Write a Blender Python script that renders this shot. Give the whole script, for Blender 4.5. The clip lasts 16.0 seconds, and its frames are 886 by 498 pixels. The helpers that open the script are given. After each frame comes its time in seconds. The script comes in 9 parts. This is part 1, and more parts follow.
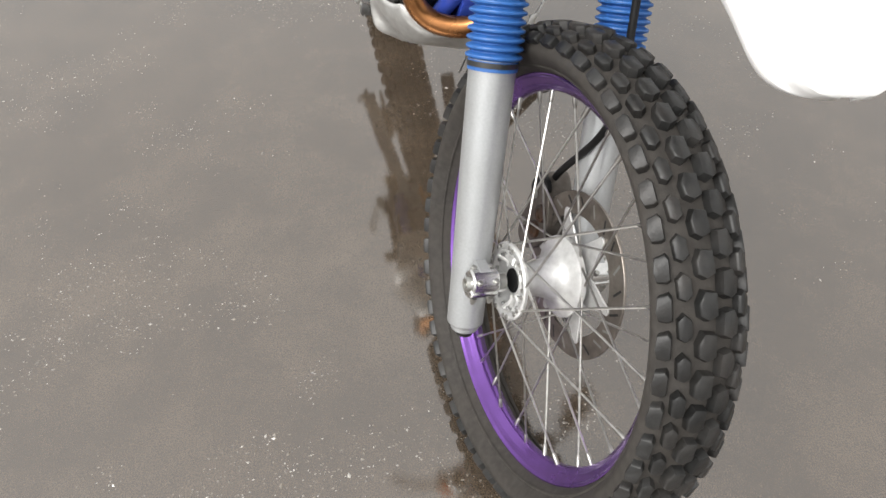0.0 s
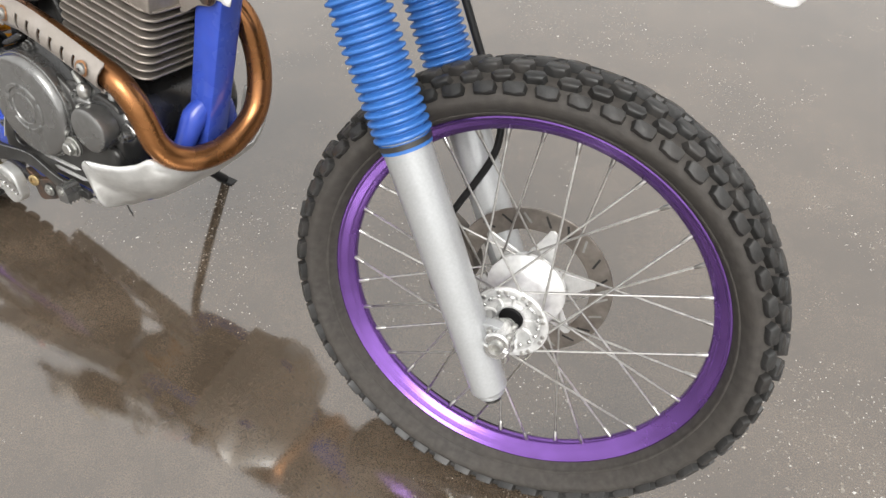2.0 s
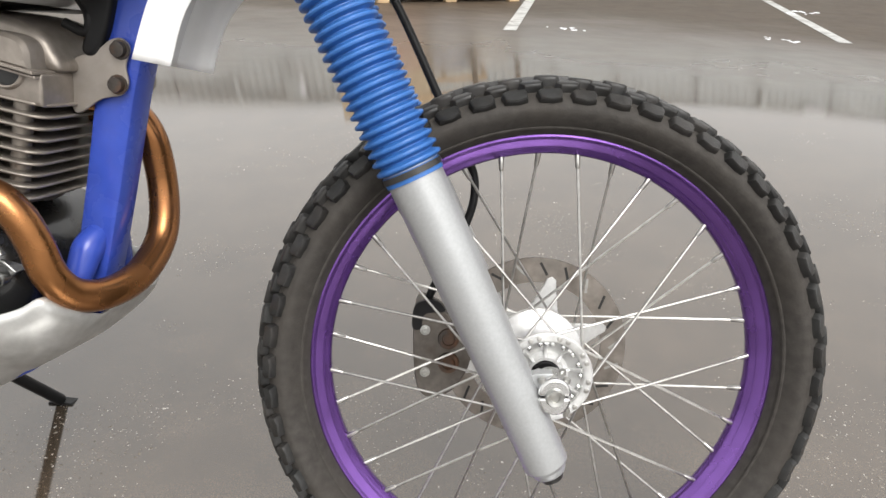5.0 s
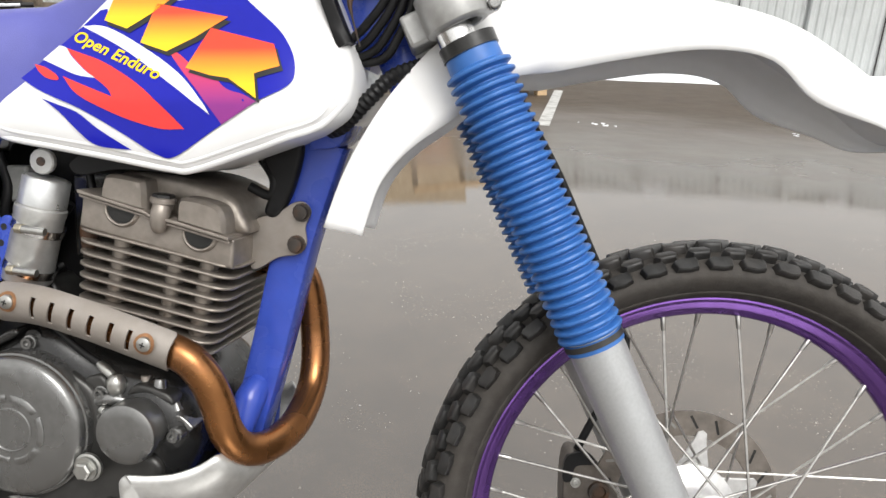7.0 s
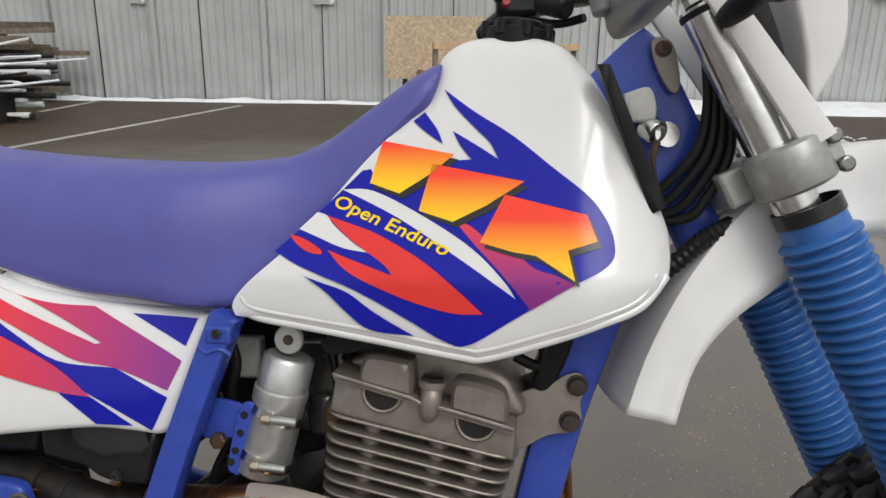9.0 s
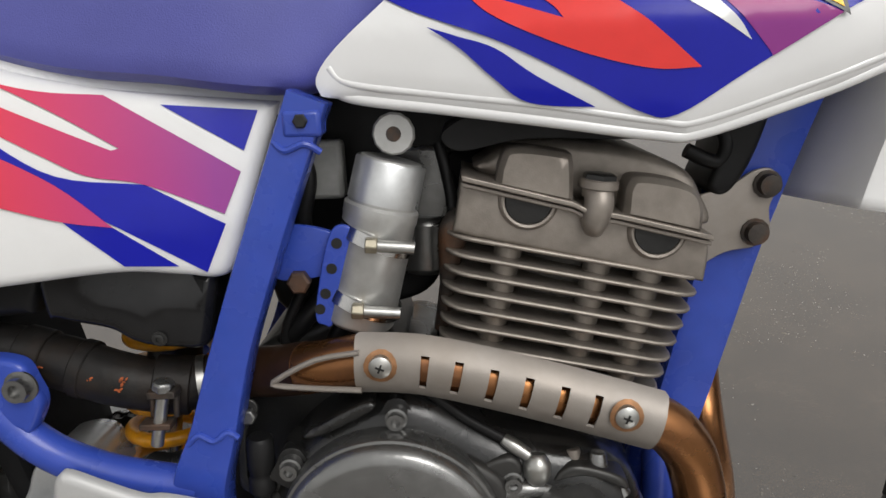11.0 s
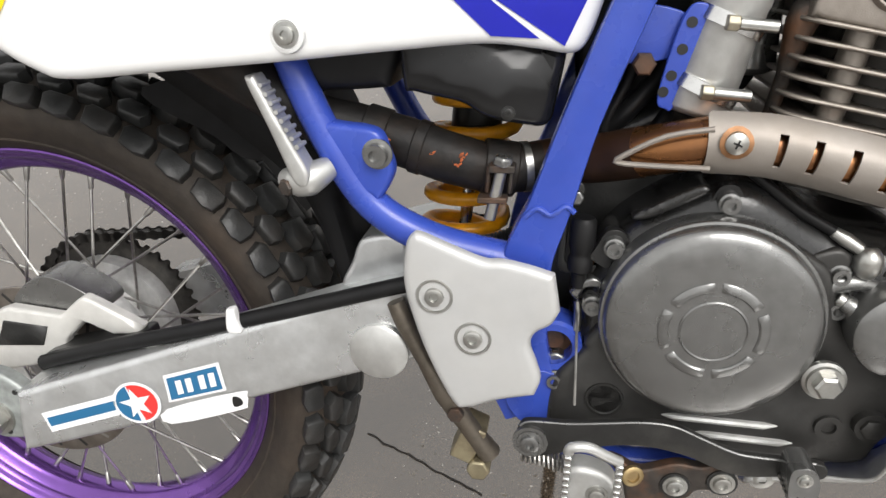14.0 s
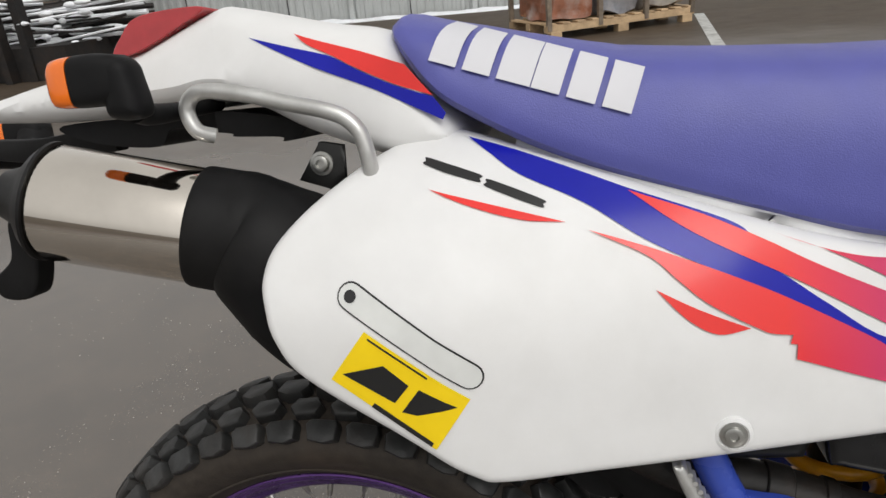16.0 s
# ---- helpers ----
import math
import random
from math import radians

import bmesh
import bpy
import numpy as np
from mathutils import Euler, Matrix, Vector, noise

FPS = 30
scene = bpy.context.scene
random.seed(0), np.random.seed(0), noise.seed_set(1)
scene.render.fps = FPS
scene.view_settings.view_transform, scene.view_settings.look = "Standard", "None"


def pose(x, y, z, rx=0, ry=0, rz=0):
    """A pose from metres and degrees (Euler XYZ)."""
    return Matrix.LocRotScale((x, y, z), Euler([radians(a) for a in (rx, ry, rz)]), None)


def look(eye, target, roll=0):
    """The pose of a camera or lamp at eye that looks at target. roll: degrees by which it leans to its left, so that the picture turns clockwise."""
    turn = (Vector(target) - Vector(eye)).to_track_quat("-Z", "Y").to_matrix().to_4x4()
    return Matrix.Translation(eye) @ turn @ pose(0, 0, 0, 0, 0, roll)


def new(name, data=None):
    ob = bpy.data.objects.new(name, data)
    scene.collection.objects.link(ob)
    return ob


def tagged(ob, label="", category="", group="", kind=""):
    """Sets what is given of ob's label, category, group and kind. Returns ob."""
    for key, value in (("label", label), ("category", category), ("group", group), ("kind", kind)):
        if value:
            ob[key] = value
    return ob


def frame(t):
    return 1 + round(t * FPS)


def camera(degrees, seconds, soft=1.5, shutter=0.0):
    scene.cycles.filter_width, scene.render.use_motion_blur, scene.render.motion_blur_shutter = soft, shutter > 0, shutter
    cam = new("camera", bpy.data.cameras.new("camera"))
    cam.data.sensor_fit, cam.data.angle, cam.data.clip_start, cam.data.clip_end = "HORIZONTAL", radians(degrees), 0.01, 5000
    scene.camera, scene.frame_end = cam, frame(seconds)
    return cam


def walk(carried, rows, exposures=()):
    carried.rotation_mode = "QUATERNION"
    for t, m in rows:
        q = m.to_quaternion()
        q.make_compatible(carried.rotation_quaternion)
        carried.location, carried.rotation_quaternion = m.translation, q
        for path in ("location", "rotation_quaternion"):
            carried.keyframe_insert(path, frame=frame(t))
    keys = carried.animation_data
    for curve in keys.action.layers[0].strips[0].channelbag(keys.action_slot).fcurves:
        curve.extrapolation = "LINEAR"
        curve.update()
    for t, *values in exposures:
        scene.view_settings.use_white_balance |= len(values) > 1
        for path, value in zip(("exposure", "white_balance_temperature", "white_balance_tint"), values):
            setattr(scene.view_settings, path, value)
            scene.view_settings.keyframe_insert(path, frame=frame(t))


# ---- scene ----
cam = camera(64.8, 16.0)
PATH = [
    (0.0, (1.9538, -0.1790, 1.1660), (1.4564, -0.0874, 0.5461), 0.41),
    (0.5, (1.8514, -0.2650, 1.1571), (1.4023, -0.0595, 0.5278), 2.16),
    (1.0, (1.7809, -0.4386, 1.1644), (1.3968, -0.1011, 0.5491), 2.08),
    (1.5, (1.7400, -0.5445, 1.1621), (1.4243, -0.1030, 0.5745), 4.89),
    (2.0, (1.5859, -0.5541, 1.1437), (1.3315, -0.0642, 0.5647), 2.36),
    (2.5, (1.4485, -0.5405, 1.1262), (1.2353, 0.0020, 0.5783), 2.29),
    (3.0, (1.3658, -0.5465, 1.1062), (1.2645, 0.1183, 0.6728), 3.68),
    (3.5, (1.3328, -0.5958, 0.9929), (1.2949, 0.1211, 0.6398), 4.92),
    (4.0, (1.3686, -0.6416, 0.8988), (1.3192, 0.0804, 0.5577), 3.87),
    (6.5, (1.1954, -0.6914, 0.8572), (1.1271, 0.0438, 0.5494), 1.49),
    (7.0, (1.1475, -0.6862, 0.9543), (1.0591, 0.0668, 0.6990), 2.34),
    (7.5, (1.0956, -0.6902, 1.0268), (0.9824, 0.0741, 0.8196), 2.15),
    (8.0, (1.0023, -0.6902, 1.0817), (0.8977, 0.0788, 0.8874), 1.10),
    (8.2, (0.9616, -0.6790, 1.0922), (0.8576, 0.0898, 0.8971), 0.82),
    (10.3, (0.6510, -0.4518, 0.9560), (0.6163, 0.2853, 0.6471), 0.53),
    (10.5, (0.6344, -0.4488, 0.9418), (0.6123, 0.2841, 0.6218), 0.26),
    (11.0, (0.6346, -0.4407, 0.9077), (0.6234, 0.2862, 0.5739), 0.11),
    (11.5, (0.6363, -0.4400, 0.8761), (0.6339, 0.2695, 0.5064), -0.14),
    (12.0, (0.6243, -0.4613, 0.8470), (0.6061, 0.2245, 0.4354), -0.13),
    (12.5, (0.6057, -0.4786, 0.8331), (0.5753, 0.1925, 0.3987), -0.75),
    (13.0, (0.5747, -0.4931, 0.8244), (0.5215, 0.1706, 0.3810), -1.10),
    (13.5, (0.5231, -0.5072, 0.8221), (0.4388, 0.1549, 0.3811), -1.13),
    (14.0, (0.4603, -0.5163, 0.8374), (0.3407, 0.1469, 0.4063), -1.28),
    (14.5, (0.3767, -0.5237, 0.8721), (0.2357, 0.1498, 0.4640), -2.27),
    (15.0, (0.2786, -0.5212, 0.9175), (0.1243, 0.1661, 0.5384), -2.88),
    (15.5, (0.2227, -0.5045, 0.9651), (0.0648, 0.2015, 0.6236), -2.49),
    (16.0, (0.1692, -0.4638, 1.0275), (0.0002, 0.2529, 0.7147), -5.53),]
walk(cam, [(t, look(eye, target, roll)) for t, eye, target, roll in PATH],
     [(0.0, 0.68), (0.5, 0.83), (1.0, 0.88), (2.0, 0.92), (4.0, 0.82), (6.5, 0.66), (7.5, 0.5), (8.0, 0.05), (10.5, -0.28), (11.0, -0.1), (11.5, 0.1), (12.5, 0.6), (13.5, 0.62), (14.5, 0.45), (15.0, 0.3), (15.5, 0.1), (16.0, -0.18)])

# ---- daylight: overcast sky ----
world = bpy.data.worlds.new("overcast_sky")
scene.world = world
world.use_nodes = True
wn = world.node_tree.nodes
wl = world.node_tree.links
wn.clear()
sky = wn.new("ShaderNodeTexSky")
sky.sky_type = "NISHITA"
sky.sun_disc = False
sky.sun_elevation = radians(50)
sky.dust_density = 7.0
sky.sun_rotation = radians(150)
hs = wn.new("ShaderNodeHueSaturation")
hs.inputs["Saturation"].default_value = 0.05
bg = wn.new("ShaderNodeBackground")
bg.inputs["Strength"].default_value = 0.15
wo = wn.new("ShaderNodeOutputWorld")
wl.new(sky.outputs[0], hs.inputs["Color"])
# an even deck of cloud over most of the clear sky
deck = wn.new("ShaderNodeMix")
deck.data_type = "RGBA"
deck.inputs["Factor"].default_value = 0.6
deck.inputs["B"].default_value = (6.3, 6.2, 6.05, 1)
wl.new(hs.outputs[0], deck.inputs["A"])
wl.new(deck.outputs["Result"], bg.inputs["Color"])
wl.new(bg.outputs[0], wo.inputs["Surface"])
sun_data = bpy.data.lights.new("sun", "SUN")
sun_data.energy = 1.1
sun_data.angle = radians(30)
sun_data.color = (1.0, 0.97, 0.93)
sun = new("sun", sun_data)
sun.matrix_basis = look((0, 0, 0), (-0.38, 0.66, -0.9))
sun.location = (0, 0, 30)
scene.view_settings.exposure = 0.0

# ---- materials ----


def material(name, color, rough=0.5, metal=0.0, grain=0.0, grain_scale=60.0, stain=None, stain_scale=9.0, stain_mix=0.5,
             bump=0.0, bump_scale=200.0, coat=0.0, spec=0.5, rough_var=0.0, random_tint=0.0):
    m = bpy.data.materials.new(name)
    m.use_nodes = True
    nt = m.node_tree
    n, l = nt.nodes, nt.links
    b = n["Principled BSDF"]
    b.inputs["Roughness"].default_value = rough
    b.inputs["Metallic"].default_value = metal
    b.inputs["Coat Weight"].default_value = coat
    b.inputs["Coat Roughness"].default_value = 0.08
    b.inputs["Specular IOR Level"].default_value = spec
    geo = n.new("ShaderNodeNewGeometry")
    base = n.new("ShaderNodeRGB")
    base.outputs[0].default_value = (*color, 1)
    out = base.outputs[0]
    if grain > 0:
        t = n.new("ShaderNodeTexNoise")
        t.inputs["Scale"].default_value = grain_scale
        t.inputs["Detail"].default_value = 6
        l.new(geo.outputs["Position"], t.inputs["Vector"])
        mr = n.new("ShaderNodeMapRange")
        mr.inputs["From Min"].default_value = 0.3
        mr.inputs["From Max"].default_value = 0.7
        mr.inputs["To Min"].default_value = 1 - grain
        mr.inputs["To Max"].default_value = 1 + grain
        l.new(t.outputs["Fac"], mr.inputs["Value"])
        v = n.new("ShaderNodeVectorMath")
        v.operation = "SCALE"
        l.new(out, v.inputs[0])
        l.new(mr.outputs[0], v.inputs["Scale"])
        out = v.outputs[0]
    if stain:
        t = n.new("ShaderNodeTexNoise")
        t.inputs["Scale"].default_value = stain_scale
        t.inputs["Detail"].default_value = 8
        t.inputs["Roughness"].default_value = 0.65
        l.new(geo.outputs["Position"], t.inputs["Vector"])
        mr = n.new("ShaderNodeMapRange")
        mr.inputs["From Min"].default_value = 0.45
        mr.inputs["From Max"].default_value = 0.7
        mr.inputs["To Max"].default_value = stain_mix
        l.new(t.outputs["Fac"], mr.inputs["Value"])
        mx = n.new("ShaderNodeMix")
        mx.data_type = "RGBA"
        l.new(mr.outputs[0], mx.inputs["Factor"])
        l.new(out, mx.inputs["A"])
        mx.inputs["B"].default_value = (*stain, 1)
        out = mx.outputs["Result"]
    if random_tint > 0:
        oi = n.new("ShaderNodeObjectInfo")
        mr = n.new("ShaderNodeMapRange")
        mr.inputs["To Min"].default_value = 1 - random_tint
        mr.inputs["To Max"].default_value = 1 + random_tint
        l.new(oi.outputs["Random"], mr.inputs["Value"])
        v = n.new("ShaderNodeVectorMath")
        v.operation = "SCALE"
        l.new(out, v.inputs[0])
        l.new(mr.outputs[0], v.inputs["Scale"])
        out = v.outputs[0]
    l.new(out, b.inputs["Base Color"])
    if rough_var > 0:
        t = n.new("ShaderNodeTexNoise")
        t.inputs["Scale"].default_value = 22
        t.inputs["Detail"].default_value = 5
        l.new(geo.outputs["Position"], t.inputs["Vector"])
        mr = n.new("ShaderNodeMapRange")
        mr.inputs["From Min"].default_value = 0.3
        mr.inputs["From Max"].default_value = 0.7
        mr.inputs["To Min"].default_value = max(0.02, rough - rough_var)
        mr.inputs["To Max"].default_value = min(1, rough + rough_var)
        l.new(t.outputs["Fac"], mr.inputs["Value"])
        l.new(mr.outputs[0], b.inputs["Roughness"])
    if bump > 0:
        t = n.new("ShaderNodeTexNoise")
        t.inputs["Scale"].default_value = bump_scale
        t.inputs["Detail"].default_value = 4
        l.new(geo.outputs["Position"], t.inputs["Vector"])
        bp = n.new("ShaderNodeBump")
        bp.inputs["Strength"].default_value = bump
        bp.inputs["Distance"].default_value = 0.002
        l.new(t.outputs["Fac"], bp.inputs["Height"])
        l.new(bp.outputs[0], b.inputs["Normal"])
    return m


REAR_TYRE = material("dark_tyre_carcass", (0.034, 0.0275, 0.022), 0.68, grain=0.25, grain_scale=90, stain=(0.06, 0.042, 0.03), stain_scale=9, stain_mix=0.75, spec=0.3, bump=0.25, bump_scale=350)
REAR_TREAD = material("dark_tread_rubber", (0.023, 0.0235, 0.0235), 0.42, spec=0.4, grain=0.25, grain_scale=110, stain=(0.035, 0.029, 0.024), stain_scale=22, stain_mix=0.5, bump=0.2, bump_scale=300, random_tint=0.3)
BRUSHED = material("brushed_alloy", (0.6, 0.61, 0.61), 0.32, 0.75, grain=0.1, grain_scale=60, stain=(0.42, 0.42, 0.41), stain_scale=20, stain_mix=0.5, rough_var=0.12, bump=0.1, bump_scale=140)
GLOSS_BLACK = material("glossy_black_casting", (0.012, 0.012, 0.012), 0.24, 0.0, grain=0.3, grain_scale=50, stain=(0.03, 0.028, 0.025), stain_scale=20, stain_mix=0.5, rough_var=0.1, spec=0.55, bump=0.12, bump_scale=240)
OILY = material("oily_black_steel", (0.035, 0.033, 0.03), 0.38, 0.6, grain=0.3, grain_scale=80, stain=(0.09, 0.08, 0.07), stain_scale=40, stain_mix=0.5)
TYRE = material("tyre_carcass_rubber", (0.046, 0.042, 0.038), 0.68, spec=0.2, grain=0.25, grain_scale=90, stain=(0.05, 0.044, 0.038), stain_scale=14, stain_mix=0.65, bump=0.25, bump_scale=350)
TREAD = material("tread_rubber", (0.019, 0.019, 0.0185), 0.4, spec=0.38, grain=0.3, grain_scale=110, stain=(0.042, 0.037, 0.033), stain_scale=22, stain_mix=0.6, bump=0.2, bump_scale=300, random_tint=0.3)
RIM = material("purple_anodised_alloy", (0.175, 0.082, 0.32), 0.22, 0.85, grain=0.12, grain_scale=25, rough_var=0.08)
STEEL = material("stainless_spoke_steel", (0.42, 0.41, 0.39), 0.3, 1.0, grain=0.2, grain_scale=120)
ALLOY = material("silver_painted_alloy", (0.42, 0.43, 0.435), 0.36, 0.5, grain=0.06, grain_scale=300, stain=(0.33, 0.33, 0.32), stain_scale=18, stain_mix=0.3, rough_var=0.06)
HUB = material("satin_cast_alloy", (0.66, 0.66, 0.65), 0.38, 0.55, grain=0.12, grain_scale=90, stain=(0.4, 0.39, 0.37), stain_scale=40, stain_mix=0.4, bump=0.1, bump_scale=300)
POLISHED = material("polished_alloy", (0.66, 0.66, 0.65), 0.22, 1.0, grain=0.1, grain_scale=70, rough_var=0.08)
WORN_ALLOY = material("worn_alloy", (0.52, 0.52, 0.505), 0.4, 0.65, grain=0.12, grain_scale=60, stain=(0.33, 0.32, 0.3), stain_scale=26, stain_mix=0.45, rough_var=0.1, bump=0.08, bump_scale=120)
BOOT = material("blue_rubber_boot", (0.03, 0.125, 0.38), 0.42, grain=0.08, grain_scale=80)
FRAME = material("blue_frame_paint", (0.033, 0.068, 0.37), 0.27, grain=0.08, grain_scale=40, stain=(0.05, 0.07, 0.36), stain_scale=30, stain_mix=0.35, coat=0.15, spec=0.35, rough_var=0.06)
WHITE = material("white_plastic", (0.71, 0.71, 0.705), 0.46, spec=0.35, grain=0.025, grain_scale=30, stain=(0.6, 0.59, 0.565), stain_scale=7, stain_mix=0.3, rough_var=0.08, bump=0.02, bump_scale=200)
WHITE_TANK = material("white_tank_paint", (0.7, 0.7, 0.695), 0.2, grain=0.015, grain_scale=30, coat=0.6)
VINYL = material("violet_blue_vinyl", (0.085, 0.09, 0.33), 0.45, grain=0.05, grain_scale=30, bump=0.18, bump_scale=900, rough_var=0.05)
BLACK = material("black_plastic", (0.009, 0.009, 0.0095), 0.4, grain=0.2, grain_scale=50, stain=(0.018, 0.017, 0.016), stain_scale=12, stain_mix=0.4, spec=0.2, rough_var=0.1)
RUBBER = material("matt_black_rubber", (0.007, 0.007, 0.0075), 0.55, grain=0.25, grain_scale=60, stain=(0.014, 0.013, 0.012), stain_scale=9, stain_mix=0.5, spec=0.14, bump=0.1, bump_scale=120)
CASE = material("graphite_engine_paint", (0.225, 0.225, 0.22), 0.27, 0.85, grain=0.1, grain_scale=90, stain=(0.16, 0.155, 0.145), stain_scale=15, stain_mix=0.22, rough_var=0.05, bump=0.05, bump_scale=300)
CASE_DARK = material("dark_engine_casting", (0.017, 0.017, 0.0165), 0.32, 0.2, grain=0.3, grain_scale=50, stain=(0.036, 0.034, 0.03), stain_scale=22, stain_mix=0.5, bump=0.15, bump_scale=260)
CASE_MID = material("engine_side_case", (0.05, 0.049, 0.047), 0.36, 0.5, grain=0.15, grain_scale=60, stain=(0.035, 0.033, 0.03), stain_scale=12, stain_mix=0.6, rough_var=0.1, bump=0.08, bump_scale=260)
CYLINDER = material("bare_cylinder_casting", (0.27, 0.24, 0.21), 0.42, 0.6, grain=0.12, grain_scale=90, stain=(0.17, 0.148, 0.125), stain_scale=16, stain_mix=0.45, bump=0.1, bump_scale=800)
COPPER = material("heat_tinted_steel", (0.34, 0.15, 0.055), 0.27, 0.9, grain=0.25, grain_scale=18, stain=(0.1, 0.05, 0.035), stain_scale=9, stain_mix=0.7, rough_var=0.08)
SHIELD = material("satin_nickel_shield", (0.3, 0.272, 0.245), 0.5, 0.55, grain=0.07, grain_scale=60, stain=(0.24, 0.205, 0.17), stain_scale=14, stain_mix=0.5, rough_var=0.06, bump=0.05, bump_scale=500)
YELLOW = material("yellow_spring_paint", (0.78, 0.33, 0.006), 0.3, grain=0.15, grain_scale=40, stain=(0.25, 0.12, 0.03), stain_scale=25, stain_mix=0.4)
RUSTY = material("dirty_steel", (0.06, 0.052, 0.046), 0.55, 0.6, grain=0.3, grain_scale=70, stain=(0.2, 0.085, 0.035), stain_scale=28, stain_mix=0.6, bump=0.2, bump_scale=300)
ZINC = material("zinc_bolt", (0.42, 0.42, 0.4), 0.32, 0.9, grain=0.15, grain_scale=90, stain=(0.25, 0.2, 0.15), stain_scale=60, stain_mix=0.3)
DECAL_BLUE = material("deep_blue_decal", (0.009, 0.012, 0.33), 0.2, grain=0.03, spec=0.25)
DECAL_RED = material("coral_red_decal", (0.72, 0.045, 0.04), 0.22, grain=0.03, spec=0.25)
DECAL_WHITE = material("white_decal", (0.8, 0.8, 0.8), 0.3)
DECAL_YELLOW = material("yellow_decal", (0.85, 0.6, 0.012), 0.25, grain=0.03, spec=0.25)
DECAL_BLACK = material("black_decal", (0.012, 0.012, 0.012), 0.3)

# ---- mesh helpers ----
from mathutils.geometry import delaunay_2d_cdt

LEAN = Matrix(((0.99911484, 0.00902751, -0.04108589, 0.00038408), (-0.00175779, 0.98480775, 0.17363928, 0.0),
               (0.04202923, -0.17341336, 0.9839519, -0.02558579), (0, 0, 0, 1)))
STEER = Matrix(((0.99234, -0.12345, -0.00399, 0.01157), (0.12345, 0.99027, 0.06426, -0.18657), (-0.00399, -0.06426, 0.99793, 0.00602), (0, 0, 0, 1)))


def part(name, bm, mat, parent=None, label="", smooth=True, bevel=0.0, matrix=None, segments=2):
    """Links a bmesh as one mesh object under a thing or a part."""
    me = bpy.data.meshes.new(name)
    if matrix is not None:
        bm.transform(matrix)
    bmesh.ops.recalc_face_normals(bm, faces=bm.faces[:])
    bm.to_mesh(me)
    bm.free()
    me.materials.append(mat)
    if smooth:
        me.shade_smooth()
        me.set_sharp_from_angle(angle=radians(38))
    ob = new(name, me)
    if parent is not None:
        ob.parent = parent
    if bevel > 0:
        md = ob.modifiers.new("bevel", "BEVEL")
        md.width, md.segments, md.limit_method, md.angle_limit = bevel, segments, "ANGLE", radians(35)
        md.harden_normals = False
    if label:
        ob["label"] = label
    return ob


def thing(name, label, category, group="", kind=""):
    return tagged(new(name), label, category, group, kind)


def vadd(bm, co):
    return bm.verts.new(co)


def box(bm, c, s, m=None):
    vs = [vadd(bm, ((m or Matrix()) @ Vector((c[0] + s[0] * i / 2, c[1] + s[1] * j / 2, c[2] + s[2] * k / 2)))) for i in (-1, 1) for j in (-1, 1) for k in (-1, 1)]
    for q in ((0, 1, 3, 2), (4, 6, 7, 5), (0, 4, 5, 1), (2, 3, 7, 6), (0, 2, 6, 4), (1, 5, 7, 3)):
        bm.faces.new([vs[i] for i in q])
    return vs


def basis(axis):
    a = Vector(axis).normalized()
    h = Vector((0, 0, 1)) if abs(a.z) < 0.9 else Vector((1, 0, 0))
    u = a.cross(h).normalized()
    return a, u, a.cross(u)


def lathe(bm, profile, origin, axis, seg=48, closed=False):
    """Turns (along, radius) pairs round the axis through origin."""
    a, u, v = basis(axis)
    o = Vector(origin)
    rings = []
    for s, r in profile:
        if r < 1e-6:
            rings.append([vadd(bm, o + a * s)])
        else:
            rings.append([vadd(bm, o + a * s + (u * math.cos(2 * math.pi * k / seg) + v * math.sin(2 * math.pi * k / seg)) * r) for k in range(seg)])
    pairs = list(zip(rings, rings[1:])) + ([(rings[-1], rings[0])] if closed else [])
    for p, q in pairs:
        for k in range(seg):
            k2 = (k + 1) % seg
            if len(p) == 1 and len(q) == 1:
                continue
            if len(p) == 1:
                bm.faces.new((p[0], q[k2], q[k]))
            elif len(q) == 1:
                bm.faces.new((p[k], p[k2], q[0]))
            else:
                bm.faces.new((p[k], p[k2], q[k2], q[k]))
    return bm


def rod(bm, a, b, r, seg=12, r2=None):
    a, b = Vector(a), Vector(b)
    L = (b - a).length
    r2 = r if r2 is None else r2
    return lathe(bm, [(0, 0), (0, r), (L, r2), (L, 0)], a, b - a, seg)


def curve_points(pts, n=6, closed=False, dim=0):
    """A Catmull-Rom line through the points; a point with a trailing 1 stays a sharp corner."""
    P = [tuple(p) for p in pts]
    dim = dim or min(len(p) for p in P)
    sharp = [len(p) > dim for p in P]
    V = [Vector(p[:dim]) if dim > 1 else p for p in P]
    out = []
    N = len(V)
    for i in range(N if closed else N - 1):
        p1, p2 = V[i], V[(i + 1) % N]
        p0 = V[i - 1] if (i > 0 or closed) else p1
        p3 = V[(i + 2) % N] if (i + 2 < N or closed) else p2
        if sharp[i]:
            p0 = p1 - (p2 - p1)
        if sharp[(i + 1) % N]:
            p3 = p2 + (p2 - p1)
        k = 1 if sharp[i] and sharp[(i + 1) % N] else n
        for j in range(k):
            t = j / k
            out.append(0.5 * ((2 * p1) + (p2 - p0) * t + (2 * p0 - 5 * p1 + 4 * p2 - p3) * t * t + (3 * p1 - p0 - 3 * p2 + p3) * t ** 3))
    if not closed:
        out.append(V[-1])
    return out


